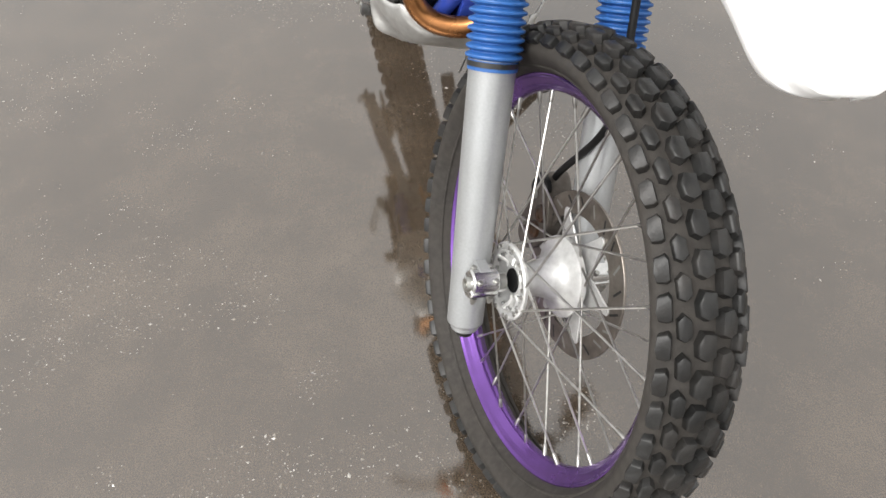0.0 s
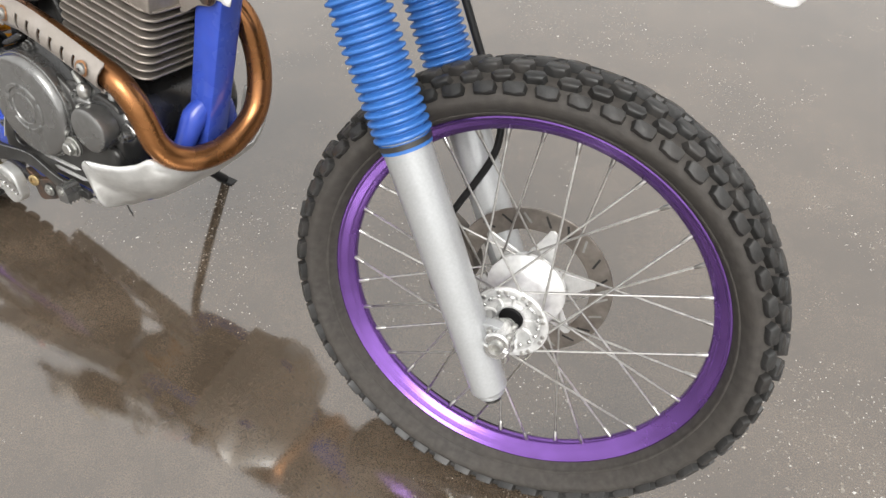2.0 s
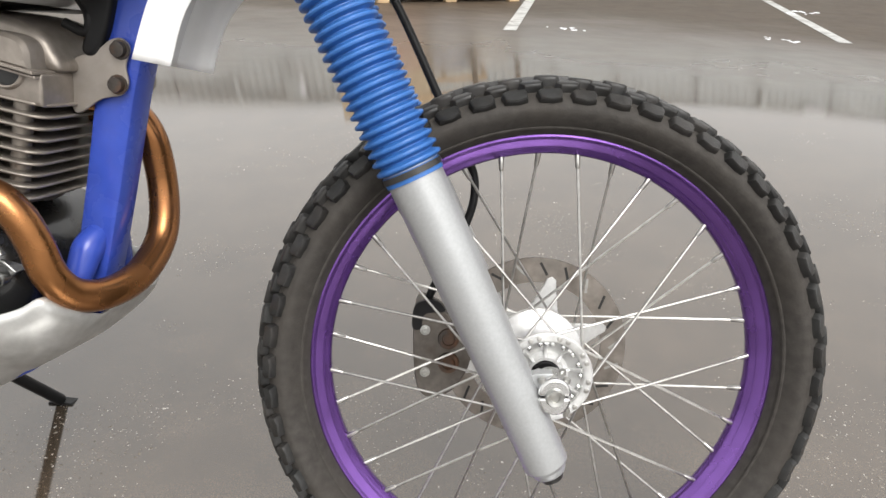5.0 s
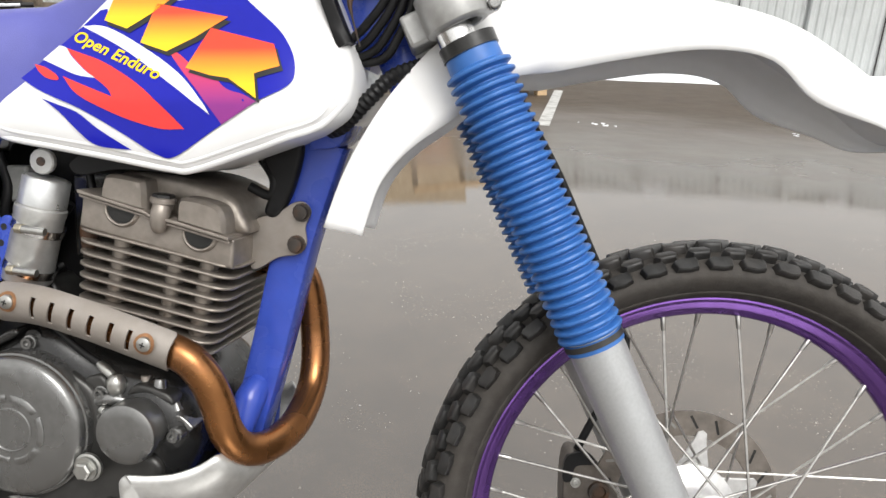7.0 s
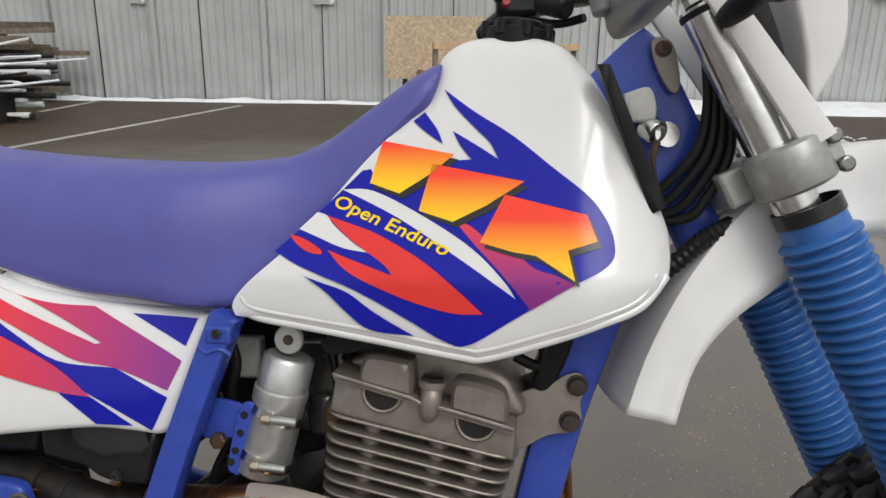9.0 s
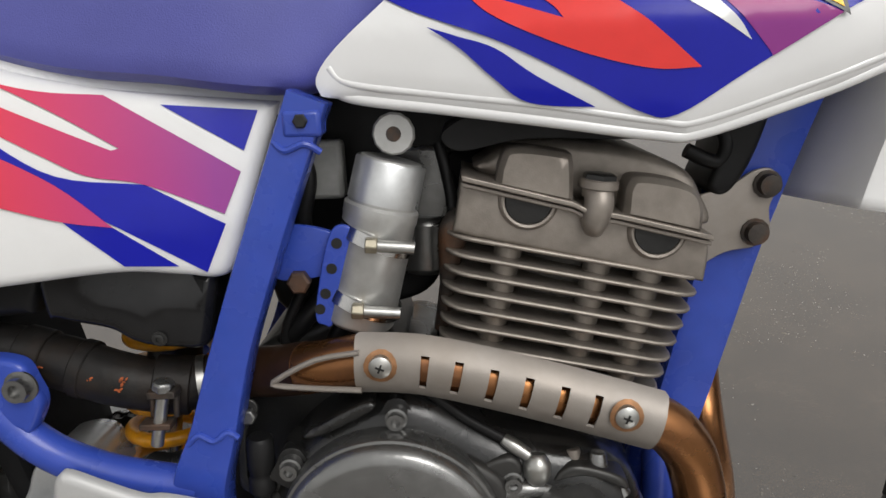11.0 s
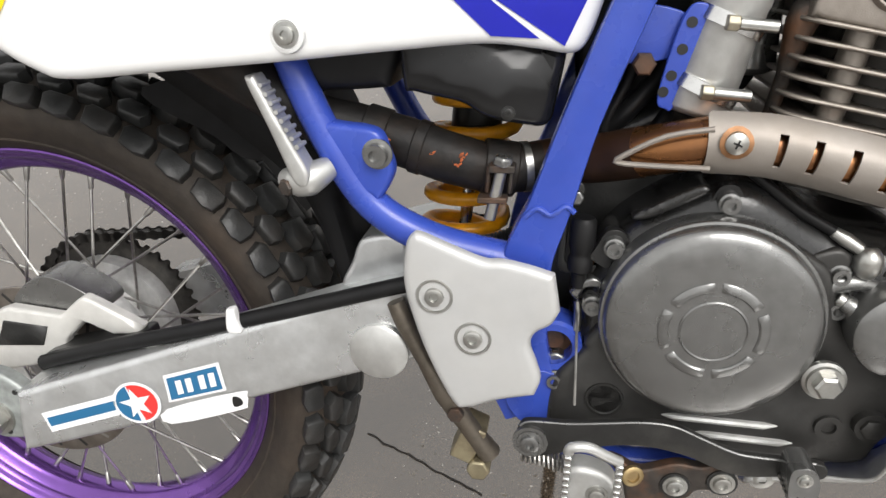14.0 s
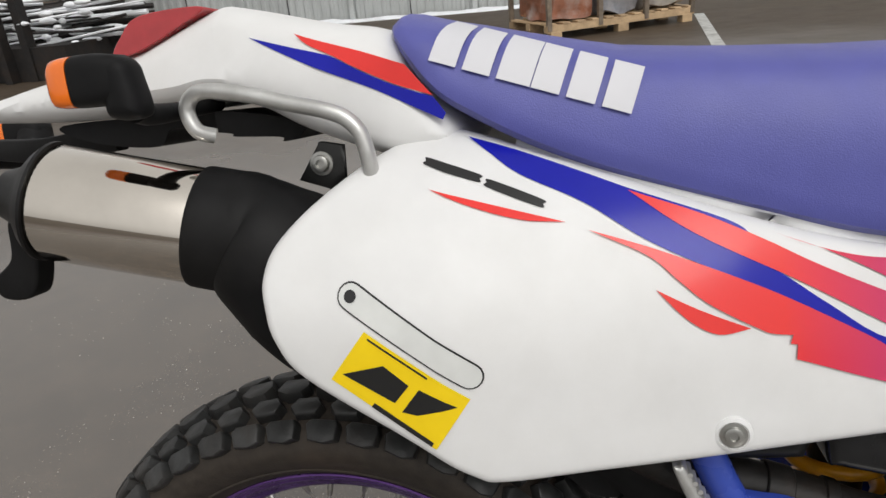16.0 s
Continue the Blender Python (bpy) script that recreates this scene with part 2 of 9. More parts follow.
def tube(bm, pts, radius, seg=14, n=6, flat=1.0, smooth=True, caps=True):
    """A tube along a smooth line; radius a number or one per given point."""
    line = curve_points(pts, n) if smooth else [Vector(p) for p in pts]
    N = len(line)
    if isinstance(radius, (int, float)):
        rad = [radius] * N
    else:
        rad = [float(np.interp(i / (N - 1) * (len(radius) - 1), range(len(radius)), radius)) for i in range(N)]
    tang = [(line[min(i + 1, N - 1)] - line[max(i - 1, 0)]).normalized() for i in range(N)]
    a, u, v = basis(tang[0])
    rings = []
    for i in range(N):
        u = (u - tang[i] * u.dot(tang[i])).normalized()
        v = tang[i].cross(u)
        rings.append([vadd(bm, line[i] + (u * math.cos(2 * math.pi * k / seg) + v * math.sin(2 * math.pi * k / seg) * flat) * rad[i]) for k in range(seg)])
    for p, q in zip(rings, rings[1:]):
        for k in range(seg):
            bm.faces.new((p[k], p[(k + 1) % seg], q[(k + 1) % seg], q[k]))
    if caps:
        bm.faces.new(rings[0][::-1])
        bm.faces.new(rings[-1])
    return bm


def bar(bm, pts, width, thick, n=5, round_it=0.3):
    """A rectangular tube along a line that lies in a side plane: width across in x-z, thick along y."""
    line = curve_points(pts, n)
    N = len(line)
    W = [width] * N if isinstance(width, (int, float)) else [float(np.interp(i / (N - 1) * (len(width) - 1), range(len(width)), width)) for i in range(N)]
    rings = []
    for i in range(N):
        tg = (line[min(i + 1, N - 1)] - line[max(i - 1, 0)])
        nx = Vector((-tg.z, 0, tg.x)).normalized()
        w, h = W[i] / 2, thick / 2
        c = min(w, h) * round_it
        ring = []
        for sx, sy in ((1, 1), (-1, 1), (-1, -1), (1, -1)):
            for k in range(3):
                ang = math.pi / 4 * k
                ex, ey = (math.cos(ang), math.sin(ang)) if sx * sy > 0 else (math.sin(ang), math.cos(ang))
                ring.append(vadd(bm, line[i] + nx * sx * (w - c + c * ex) + Vector((0, sy * (h - c + c * ey), 0))))
        rings.append(ring)
    m = len(rings[0])
    for p, q in zip(rings, rings[1:]):
        for k in range(m):
            bm.faces.new((p[k], p[(k + 1) % m], q[(k + 1) % m], q[k]))
    bm.faces.new(rings[0][::-1])
    bm.faces.new(rings[-1])
    return bm


def edge_distance(outline, pts):
    A = np.array([tuple(p) for p in outline])
    Bq = np.roll(A, -1, 0)
    P = np.array(pts)[:, None, :]
    d = Bq - A
    t = np.clip(((P - A) * d).sum(2) / np.maximum((d * d).sum(1), 1e-12), 0, 1)
    q = A + t[..., None] * d
    return np.sqrt(((P - q) ** 2).sum(2)).min(1)


def resample(line, step):
    out = []
    for i, p in enumerate(line):
        q = line[(i + 1) % len(line)]
        k = max(1, math.ceil((q - p).length / step))
        out += [p.lerp(q, j / k) for j in range(k)]
    return out


def inset(line, d):
    """The closed line moved inwards by d."""
    N = len(line)
    area = sum(line[i].x * line[(i + 1) % N].y - line[(i + 1) % N].x * line[i].y for i in range(N))
    sg = 1 if area > 0 else -1
    out = []
    for i in range(N):
        t0 = (line[i] - line[i - 1]).normalized()
        t1 = (line[(i + 1) % N] - line[i]).normalized()
        nm = Vector((-(t0.y + t1.y), t0.x + t1.x))
        nm = nm.normalized() if nm.length > 1e-6 else Vector((-t1.y, t1.x))
        out.append(line[i] + nm * d * sg)
    return out


def inside(pts, line):
    A = np.array([tuple(p) for p in line])
    Bq = np.roll(A, -1, 0)
    P = np.array(pts)
    hit = np.zeros(len(P), int)
    for (x0, z0), (x1, z1) in zip(A, Bq):
        c = (z0 > P[:, 1]) != (z1 > P[:, 1])
        with np.errstate(divide="ignore", invalid="ignore"):
            hit += c & (P[:, 0] < (x1 - x0) * (P[:, 1] - z0) / (z1 - z0 if z1 != z0 else 1e-12) + x0)
    return hit % 2 == 1


def sheet(outline, cell, edge=0.0):
    """A flat triangle net inside the outline, with rings that follow its edge."""
    line = resample([Vector((p[0], p[1])) for p in outline], max(cell, 0.004))
    rings = [line]
    if edge > 0:
        rings += [inset(line, edge * k) for k in (0.08, 0.3, 0.62, 1.0)]
    verts, edges = [], []
    for r in rings:
        o = len(verts)
        d = edge_distance(line, [tuple(p) for p in r])
        ok = inside([tuple(p) for p in r], line) if r is not line else [True] * len(r)
        if r is line:
            verts += r
            edges += [(o + i, o + (i + 1) % len(r)) for i in range(len(r))]
        else:
            want = max(1e-5, d.max() * 0.8)
            verts += [p for p, dd, k in zip(r, d, ok) if k and dd > want]
    xs = [p.x for p in line]
    zs = [p.y for p in line]
    gpts = [(x, z) for i, x in enumerate(np.arange(min(xs), max(xs), cell)) for z in np.arange(min(zs) + (i % 2) * cell / 2, max(zs), cell)]
    if gpts:
        ok = inside(gpts, line) & (edge_distance(line, gpts) > max(edge * 1.02, 0) + cell * 0.4)
        verts += [Vector(p) for p, k in zip(gpts, ok) if k]
    vs, es, fs = delaunay_2d_cdt(verts, edges, [], 1, 1e-7)[:3]
    bm = bmesh.new()
    V = [vadd(bm, (p[0], 0, p[1])) for p in vs]
    for f in fs:
        bm.faces.new([V[i] for i in f])
    return bm


def slab(outline, near, far, cell=0.02, n=6, edge=0.0):
    """A solid whose side view is the outline: near(x, z, d) and far(x, z, d) give y, d being the distance to the edge."""
    line = curve_points(outline, n, closed=True, dim=2)
    flat = sheet(line, cell, edge)
    flat.verts.index_update()
    co = [(v.co.x, v.co.z) for v in flat.verts]
    ds = edge_distance(line, co)
    bm = bmesh.new()
    front = [vadd(bm, (x, near(x, z, d), z)) for (x, z), d in zip(co, ds)]
    back = [vadd(bm, (x, far(x, z, d), z)) for (x, z), d in zip(co, ds)]
    for f in flat.faces:
        idx = [v.index for v in f.verts]
        bm.faces.new([front[i] for i in idx])
        bm.faces.new([back[i] for i in reversed(idx)])
    for e in flat.edges:
        if len(e.link_faces) == 1:
            i, j = e.verts[0].index, e.verts[1].index
            bm.faces.new((front[i], front[j], back[j], back[i]))
    flat.free()
    bmesh.ops.remove_doubles(bm, verts=bm.verts[:], dist=1e-5)
    return bm


def roll(d, r):
    t = min(max(d / r, 0.0), 1.0)
    return math.sqrt(max(0.0, 1 - (1 - t) ** 2))


def plate(outline, y0, y1, n=6, cell=0.03, r=0.0015):
    """A flat plate with softened edges."""
    return slab(outline, lambda x, z, d: y0 + r * (1 - roll(d, r)), lambda x, z, d: y1 - r * (1 - roll(d, r)), cell, n, r)


def decal(name, outline, surf, mat, parent, lift=0.0007, cell=0.012, n=6, matrix=None):
    """A thin printed film that lies on the surface y = surf(x, z)."""
    line = curve_points(outline, n, closed=True, dim=2)
    bm = sheet(line, cell)
    for v in bm.verts:
        v.co.y = surf(v.co.x, v.co.z) - lift
    return part(name, bm, mat, parent, matrix=matrix)


def hexbolt(bm, c, axis, r, h, seg=6):
    a = Vector(axis).normalized()
    return lathe(bm, [(0, 0), (0, r), (h * 0.8, r), (h, r * 0.8), (h, 0)], c, a, seg)


def washer_bolt(bm, c, r, h=0.006, out=-1):
    """A round-headed bolt with a socket that faces the side."""
    lathe(bm, [(0, r * 1.35), (h * 0.25, r * 1.35), (h * 0.3, r), (h * 0.9, r * 0.95), (h, r * 0.8), (h, r * 0.45), (h * 0.55, r * 0.4), (h * 0.55, 0)], c, (0, out, 0), 20)


# ---- ground ----


def ground_z(x, y):
    r = math.hypot(x - 0.7, y)
    s = min(max((r - 2.2) / 4.8, 0), 1)
    s = s * s * (3 - 2 * s)
    return (0.052 * (x - 0.7) - 0.005) * (1 - s)


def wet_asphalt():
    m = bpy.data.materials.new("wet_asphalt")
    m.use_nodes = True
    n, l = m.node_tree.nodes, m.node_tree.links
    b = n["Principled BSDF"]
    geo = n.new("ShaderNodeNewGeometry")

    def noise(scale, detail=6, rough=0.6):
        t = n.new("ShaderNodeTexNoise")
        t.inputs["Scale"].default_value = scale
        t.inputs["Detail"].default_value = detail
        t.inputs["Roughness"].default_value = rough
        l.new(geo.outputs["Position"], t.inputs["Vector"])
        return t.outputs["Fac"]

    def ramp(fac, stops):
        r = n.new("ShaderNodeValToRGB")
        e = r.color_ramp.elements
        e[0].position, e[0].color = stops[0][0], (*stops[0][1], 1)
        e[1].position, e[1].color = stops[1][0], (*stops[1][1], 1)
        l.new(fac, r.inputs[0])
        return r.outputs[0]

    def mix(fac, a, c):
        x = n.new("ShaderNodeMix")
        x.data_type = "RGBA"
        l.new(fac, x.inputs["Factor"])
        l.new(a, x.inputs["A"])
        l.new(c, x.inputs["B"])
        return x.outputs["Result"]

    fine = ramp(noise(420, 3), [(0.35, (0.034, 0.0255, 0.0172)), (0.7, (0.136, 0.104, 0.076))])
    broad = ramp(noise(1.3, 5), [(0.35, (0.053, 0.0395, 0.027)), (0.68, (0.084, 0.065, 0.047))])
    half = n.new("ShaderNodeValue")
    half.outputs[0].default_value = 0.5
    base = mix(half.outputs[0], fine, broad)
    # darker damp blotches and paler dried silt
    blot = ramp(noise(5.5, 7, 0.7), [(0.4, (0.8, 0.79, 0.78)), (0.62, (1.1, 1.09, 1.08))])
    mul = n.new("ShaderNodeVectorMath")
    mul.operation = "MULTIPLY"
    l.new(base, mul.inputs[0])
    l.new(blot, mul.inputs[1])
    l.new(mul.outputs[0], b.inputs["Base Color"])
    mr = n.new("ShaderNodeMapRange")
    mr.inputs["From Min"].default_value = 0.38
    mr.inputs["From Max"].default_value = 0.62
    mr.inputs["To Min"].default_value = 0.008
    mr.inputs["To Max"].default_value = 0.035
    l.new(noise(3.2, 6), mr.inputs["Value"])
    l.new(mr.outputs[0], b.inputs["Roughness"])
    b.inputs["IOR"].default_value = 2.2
    # the film of water thins out away from the low spot
    dist = n.new("ShaderNodeVectorMath")
    dist.operation = "DISTANCE"
    l.new(geo.outputs["Position"], dist.inputs[0])
    dist.inputs[1].default_value = (0.8, 0.3, 0.0)
    wob = n.new("ShaderNodeMath")
    wob.operation = "MULTIPLY_ADD"
    l.new(noise(0.7, 4), wob.inputs[0])
    wob.inputs[1].default_value = 3.0
    l.new(dist.outputs["Value"], wob.inputs[2])
    film = n.new("ShaderNodeMapRange")
    film.interpolation_type = "SMOOTHSTEP"
    film.inputs["From Min"].default_value = 5.6
    film.inputs["From Max"].default_value = 9.5
    l.new(wob.outputs[0], film.inputs["Value"])
    rr = n.new("ShaderNodeMath")
    rr.operation = "MULTIPLY_ADD"
    l.new(film.outputs[0], rr.inputs[0])
    rr.inputs[1].default_value = 0.22
    l.new(mr.outputs[0], rr.inputs[2])
    # rougher, only damp asphalt further out
    damp = n.new("ShaderNodeMapRange")
    damp.interpolation_type = "SMOOTHSTEP"
    damp.inputs["From Min"].default_value = 4.2
    damp.inputs["From Max"].default_value = 6.6
    damp.inputs["To Max"].default_value = 0.28
    l.new(wob.outputs[0], damp.inputs["Value"])
    rough = n.new("ShaderNodeMath")
    rough.operation = "ADD"
    l.new(rr.outputs[0], rough.inputs[0])
    l.new(damp.outputs[0], rough.inputs[1])
    l.new(rough.outputs[0], b.inputs["Roughness"])
    sp = n.new("ShaderNodeMapRange")
    sp.inputs["To Min"].default_value = 0.5
    sp.inputs["To Max"].default_value = 0.04
    l.new(film.outputs[0], sp.inputs["Value"])
    l.new(sp.outputs[0], b.inputs["Specular IOR Level"])
    bp = n.new("ShaderNodeBump")
    bp.inputs["Strength"].default_value = 0.04
    bp.inputs["Distance"].default_value = 0.002
    l.new(noise(60, 7, 0.7), bp.inputs["Height"])
    l.new(bp.outputs[0], b.inputs["Normal"])
    return m


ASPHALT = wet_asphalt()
bm = bmesh.new()
ticks = sorted({round(v, 3) for v in (*np.arange(-8, 9.01, 0.25), *np.arange(-40, 41, 4), -90, -200, -600, -2000, 90, 200, 600, 2000)})
grid = [[vadd(bm, (x + 0.7, y, ground_z(x + 0.7, y))) for y in ticks] for x in ticks]
for i in range(len(ticks) - 1):
    for j in range(len(ticks) - 1):
        bm.faces.new((grid[i][j], grid[i + 1][j], grid[i + 1][j + 1], grid[i][j + 1]))
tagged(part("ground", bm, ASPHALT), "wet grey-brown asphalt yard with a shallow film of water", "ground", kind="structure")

# ================= motorcycle =================
bike = thing("motorcycle", "white and blue enduro motorcycle leaning on its side stand", "motorcycle")
bike.matrix_basis = LEAN
FA = (1.4065, 0.0, 0.3435)
RA = (-0.0745, 0.0, 0.326)


def wheel(name, centre, nip_r, rim_edge, rim_half, tyre_r, tyre_half, knobs, flange, hub_r, phase, matrix, label, tyre_label, carcass, tread, lift):
    """hub, rim, 36 spokes with nipples and a knobbly tyre, axle along y."""
    cx, cy, cz = centre
    Y = (0, 1, 0)
    bm = bmesh.new()
    y0, y1 = flange
    f = 0.0555
    # open dished flange, waisted barrel, wide drive-side flange
    lathe(bm, [(y0 + 0.011, 0.0), (y0 + 0.011, 0.017), (y0 + 0.007, 0.0185), (y0 + 0.007, 0.0215), (y0 + 0.012, 0.024), (y0 + 0.013, 0.039), (y0 + 0.006, 0.0425), (y0 - 0.002, 0.0445), (y0 - 0.0035, 0.0465), (y0 - 0.0035, f - 0.002), (y0 - 0.0015, f), (y0 + 0.0025, f), (y0 + 0.0045, f - 0.003), (y0 + 0.007, 0.036), (y0 + 0.016, hub_r * 1.04), (y0 + 0.03, hub_r), (0.3 * y0 + 0.7 * y1 - 0.018, hub_r * 1.12),
               (y1 - 0.022, hub_r * 1.42), (y1 - 0.012, hub_r * 1.85), (y1 - 0.008, f - 0.001), (y1 - 0.005, f + 0.004), (y1 + 0.003, f + 0.004), (y1 + 0.006, f - 0.003), (y1 + 0.007, 0.03), (y1 + 0.014, 0.02), (y1 + 0.014, 0)], centre, Y, 60)
    hub = part(name, bm, HUB, bike, label, matrix=matrix)
    for k in range(9):
        bm = bmesh.new()
        a = 2 * math.pi * k / 9 + 0.2
        ca, sa = math.cos(a), math.sin(a)
        tube(bm, [(cx + 0.021 * ca, cy + y0 + 0.008, cz + 0.021 * sa), (cx + 0.032 * ca, cy + y0 + 0.0095, cz + 0.032 * sa), (cx + 0.044 * ca, cy + y0 - 0.001, cz + 0.044 * sa)], [0.0026, 0.0024, 0.0034], 8, n=3)
        part("hub_rib", bm, HUB, hub, matrix=matrix)
    for k in range(18):
        bm = bmesh.new()
        a = 2 * math.pi * (k + 0.5) / 18 + 0.2
        ca, sa = math.cos(a), math.sin(a)
        lathe(bm, [(-0.001, 0.0), (-0.001, 0.0034), (0.0016, 0.0031), (0.0026, 0.0018), (0.0028, 0)], (cx + 0.0412 * ca, cy + y0 + 0.003, cz + 0.0412 * sa), (0, -1, 0), 10)
        part("spoke_head", bm, POLISHED, hub, matrix=matrix)
    bm = bmesh.new()
    lathe(bm, [(y0 + 0.0105, 0.0172), (y0 + 0.0065, 0.0172), (y0 + 0.0055, 0.0155), (y0 + 0.0075, 0.010), (y0 + 0.0075, 0.0)], centre, Y, 36)
    part("bearing_seal", bm, RUBBER, hub, "black bearing seal", matrix=matrix)
    bm = bmesh.new()
    h = rim_half
    R = rim_edge
    side = [(h - 0.001, R), (h + 0.0008, R - 0.001), (h + 0.0012, R - 0.003), (h + 0.0002, R - 0.0046), (h - 0.0022, R - 0.0056), (h - 0.0036, R - 0.0078), (h - 0.0046, R - 0.0102), (h - 0.0066, R - 0.0124), (h * 0.66, R - 0.0142), (h * 0.56, R - 0.016), (h * 0.46, nip_r + 0.0062), (h * 0.34, nip_r + 0.0022), (h * 0.18, nip_r + 0.0004)]
    lathe(bm, [(-y, r) for y, r in side] + side[::-1] + [(h * 0.8, R - 0.003), (h * 0.4, R - 0.012), (-h * 0.4, R - 0.012), (-h * 0.8, R - 0.003)], centre, Y, 144, closed=True)
    part("rim", bm, RIM, hub, "purple anodised rim", matrix=matrix)
    # tyre carcass, tread blocks as parts of it
    w, t0 = tyre_half, tyre_r - lift
    foot = R - 0.004

    def profile(a):
        """Across and radius of the carcass at the angle a from the crown, and the outward normal there."""
        n = Vector(((t0 - foot) * 0.48 * math.sin(a), w * math.cos(a))).normalized()
        return w * math.sin(a), foot + (t0 - foot) * (0.52 + 0.48 * math.cos(a)), n

    bm = bmesh.new()
    crown = [profile(-math.pi / 2 + math.pi * k / 24)[:2] for k in range(25)]
    yb, rb = crown[-1]
    wall = [(yb + (h - 0.0022 - yb) * v ** 1.6, rb + (R - 0.002 - rb) * v) for v in (0.17, 0.34, 0.5, 0.66, 0.82, 0.93, 1.0)]
    prof = [(-y, r) for y, r in wall[::-1]] + crown + wall
    lathe(bm, prof, centre, Y, 160)
    # moulded ring round each sidewall
    for sg in (-1, 1):
        y, r = wall[3]
        lathe(bm, [(sg * (y - 0.001), r + 0.0035), (sg * (y + 0.0012), r + 0.0014), (sg * (y + 0.0014), r - 0.0006), (sg * (y - 0.0002), r - 0.0024)], centre, Y, 120)
    tyre = part("tyre", bm, carcass, bike, tyre_label, matrix=matrix)
    place = (matrix or Matrix()) @ Matrix.Translation(centre)
    pitch = 2 * math.pi / knobs
    grow = 1.15 if tyre_half > 0.06 else 1.04

    def block_mesh(corners, th, taper=0.76):
        """A worn tread block on (angle from the crown in quarter turns, along in pitches) corners."""
        bm = bmesh.new()
        mx = sum(c[0] for c in corners) / len(corners)
        mz = sum(c[1] for c in corners) / len(corners)
        rings = []
        for k, up in ((1.06 * grow, -0.003), (0.95 * grow, th * 0.62), (0.87 * grow, th * 0.93), (taper * grow, th)):
            ring = []
            for c in corners:
                y, r, n = profile((mx + (c[0] - mx) * k) * math.pi / 2)
                t = (mz + (c[1] - mz) * k) * pitch
                y, r = y + n.x * up, r + n.y * up
                ring.append(vadd(bm, (r * math.cos(t), y, r * math.sin(t))))
            rings.append(ring)
        bm.faces.new(rings[-1])
        m = len(corners)
        for p, q in zip(rings, rings[1:]):
            for i in range(m):
                j = (i + 1) % m
                bm.faces.new((p[i], p[j], q[j], q[i]))
        bmesh.ops.recalc_face_normals(bm, faces=bm.faces[:])
        me = bpy.data.meshes.new("tread_block")
        bm.to_mesh(me)
        bm.free()
        me.materials.append(tread)
        me.shade_smooth()
        me.set_sharp_from_angle(angle=radians(42))
        return me

    kinds = []
    for s in (-1, 1):
        kinds.append((block_mesh([(s * 0.03, -0.28), (s * 0.15, -0.40), (s * 0.25, -0.28), (s * 0.27, 0.06), (s * 0.2, 0.36), (s * 0.04, 0.31)], lift * 1.02), 0.25 * s))
        kinds.append((block_mesh([(s * 0.33, -0.26), (s * 0.41, -0.38), (s * 0.50, -0.30), (s * 0.52, 0.18), (s * 0.43, 0.34), (s * 0.34, 0.2)], lift * 0.95), 0.25 * s + 0.5))
        kinds.append((block_mesh([(s * 0.58, -0.32), (s * 0.64, -0.38), (s * 0.78, -0.36), (s * 0.82, -0.1), (s * 0.79, 0.3), (s * 0.63, 0.38), (s * 0.58, 0.26)], lift * 0.9, 0.8), 0.25 * s))
    wear = random.Random(knobs)
    for k in range(knobs):
        for me, off in kinds:
            ob = new("tread_block", me)
            ob.parent = tyre
            ob.matrix_basis = place @ Matrix.Rotation(-2 * math.pi * (k + off + wear.uniform(-0.035, 0.035)) / knobs, 4, "Y") @ Matrix.Scale(wear.uniform(0.995, 1.002), 4)
    # spokes and nipples
    for k in range(36):
        a = math.radians(phase + 10 * k)
        side = -1 if k % 2 else 1
        dirn = -1 if (k // 2) % 2 else 1
        fy = y0 if side < 0 else y1
        ha = a + dirn * math.radians(80 if dirn > 0 else 48)
        hub_p = Vector((cx + 0.05 * math.cos(ha), cy + fy + side * 0.0025, cz + 0.05 * math.sin(ha)))
        rim_p = Vector((cx + nip_r * math.cos(a), cy + side * 0.003, cz + nip_r * math.sin(a)))
        bm = bmesh.new()
        rod(bm, hub_p, rim_p, 0.0017, 8)
        d = (hub_p - rim_p).normalized()
        lathe(bm, [(-0.003, 0), (-0.003, 0.003), (0.003, 0.003), (0.004, 0)], hub_p, (0, side, 0), 10)
        lathe(bm, [(-0.006, 0), (-0.006, 0.0036), (0.002, 0.0034), (0.014, 0.0028), (0.0155, 0.0018)], rim_p, d, 10)
        part("spoke", bm, STEEL, hub, matrix=matrix)
    return hub


front_wheel = wheel("front_wheel", FA, 0.2605, 0.2845, 0.0215, 0.3505, 0.0525, 54, (-0.052, 0.035), 0.0225, -187.5, STEER, "front wheel with polished hub and steel spokes", "worn black knobbly front tyre", TYRE, TREAD, 0.011)
rear_wheel = wheel("rear_wheel", RA, 0.221, 0.2505, 0.034, 0.345, 0.066, 48, (-0.035, 0.04), 0.032, 4.0, None, "rear wheel with polished hub and steel spokes", "muddy black knobbly rear tyre", REAR_TYRE, REAR_TREAD, 0.0135)


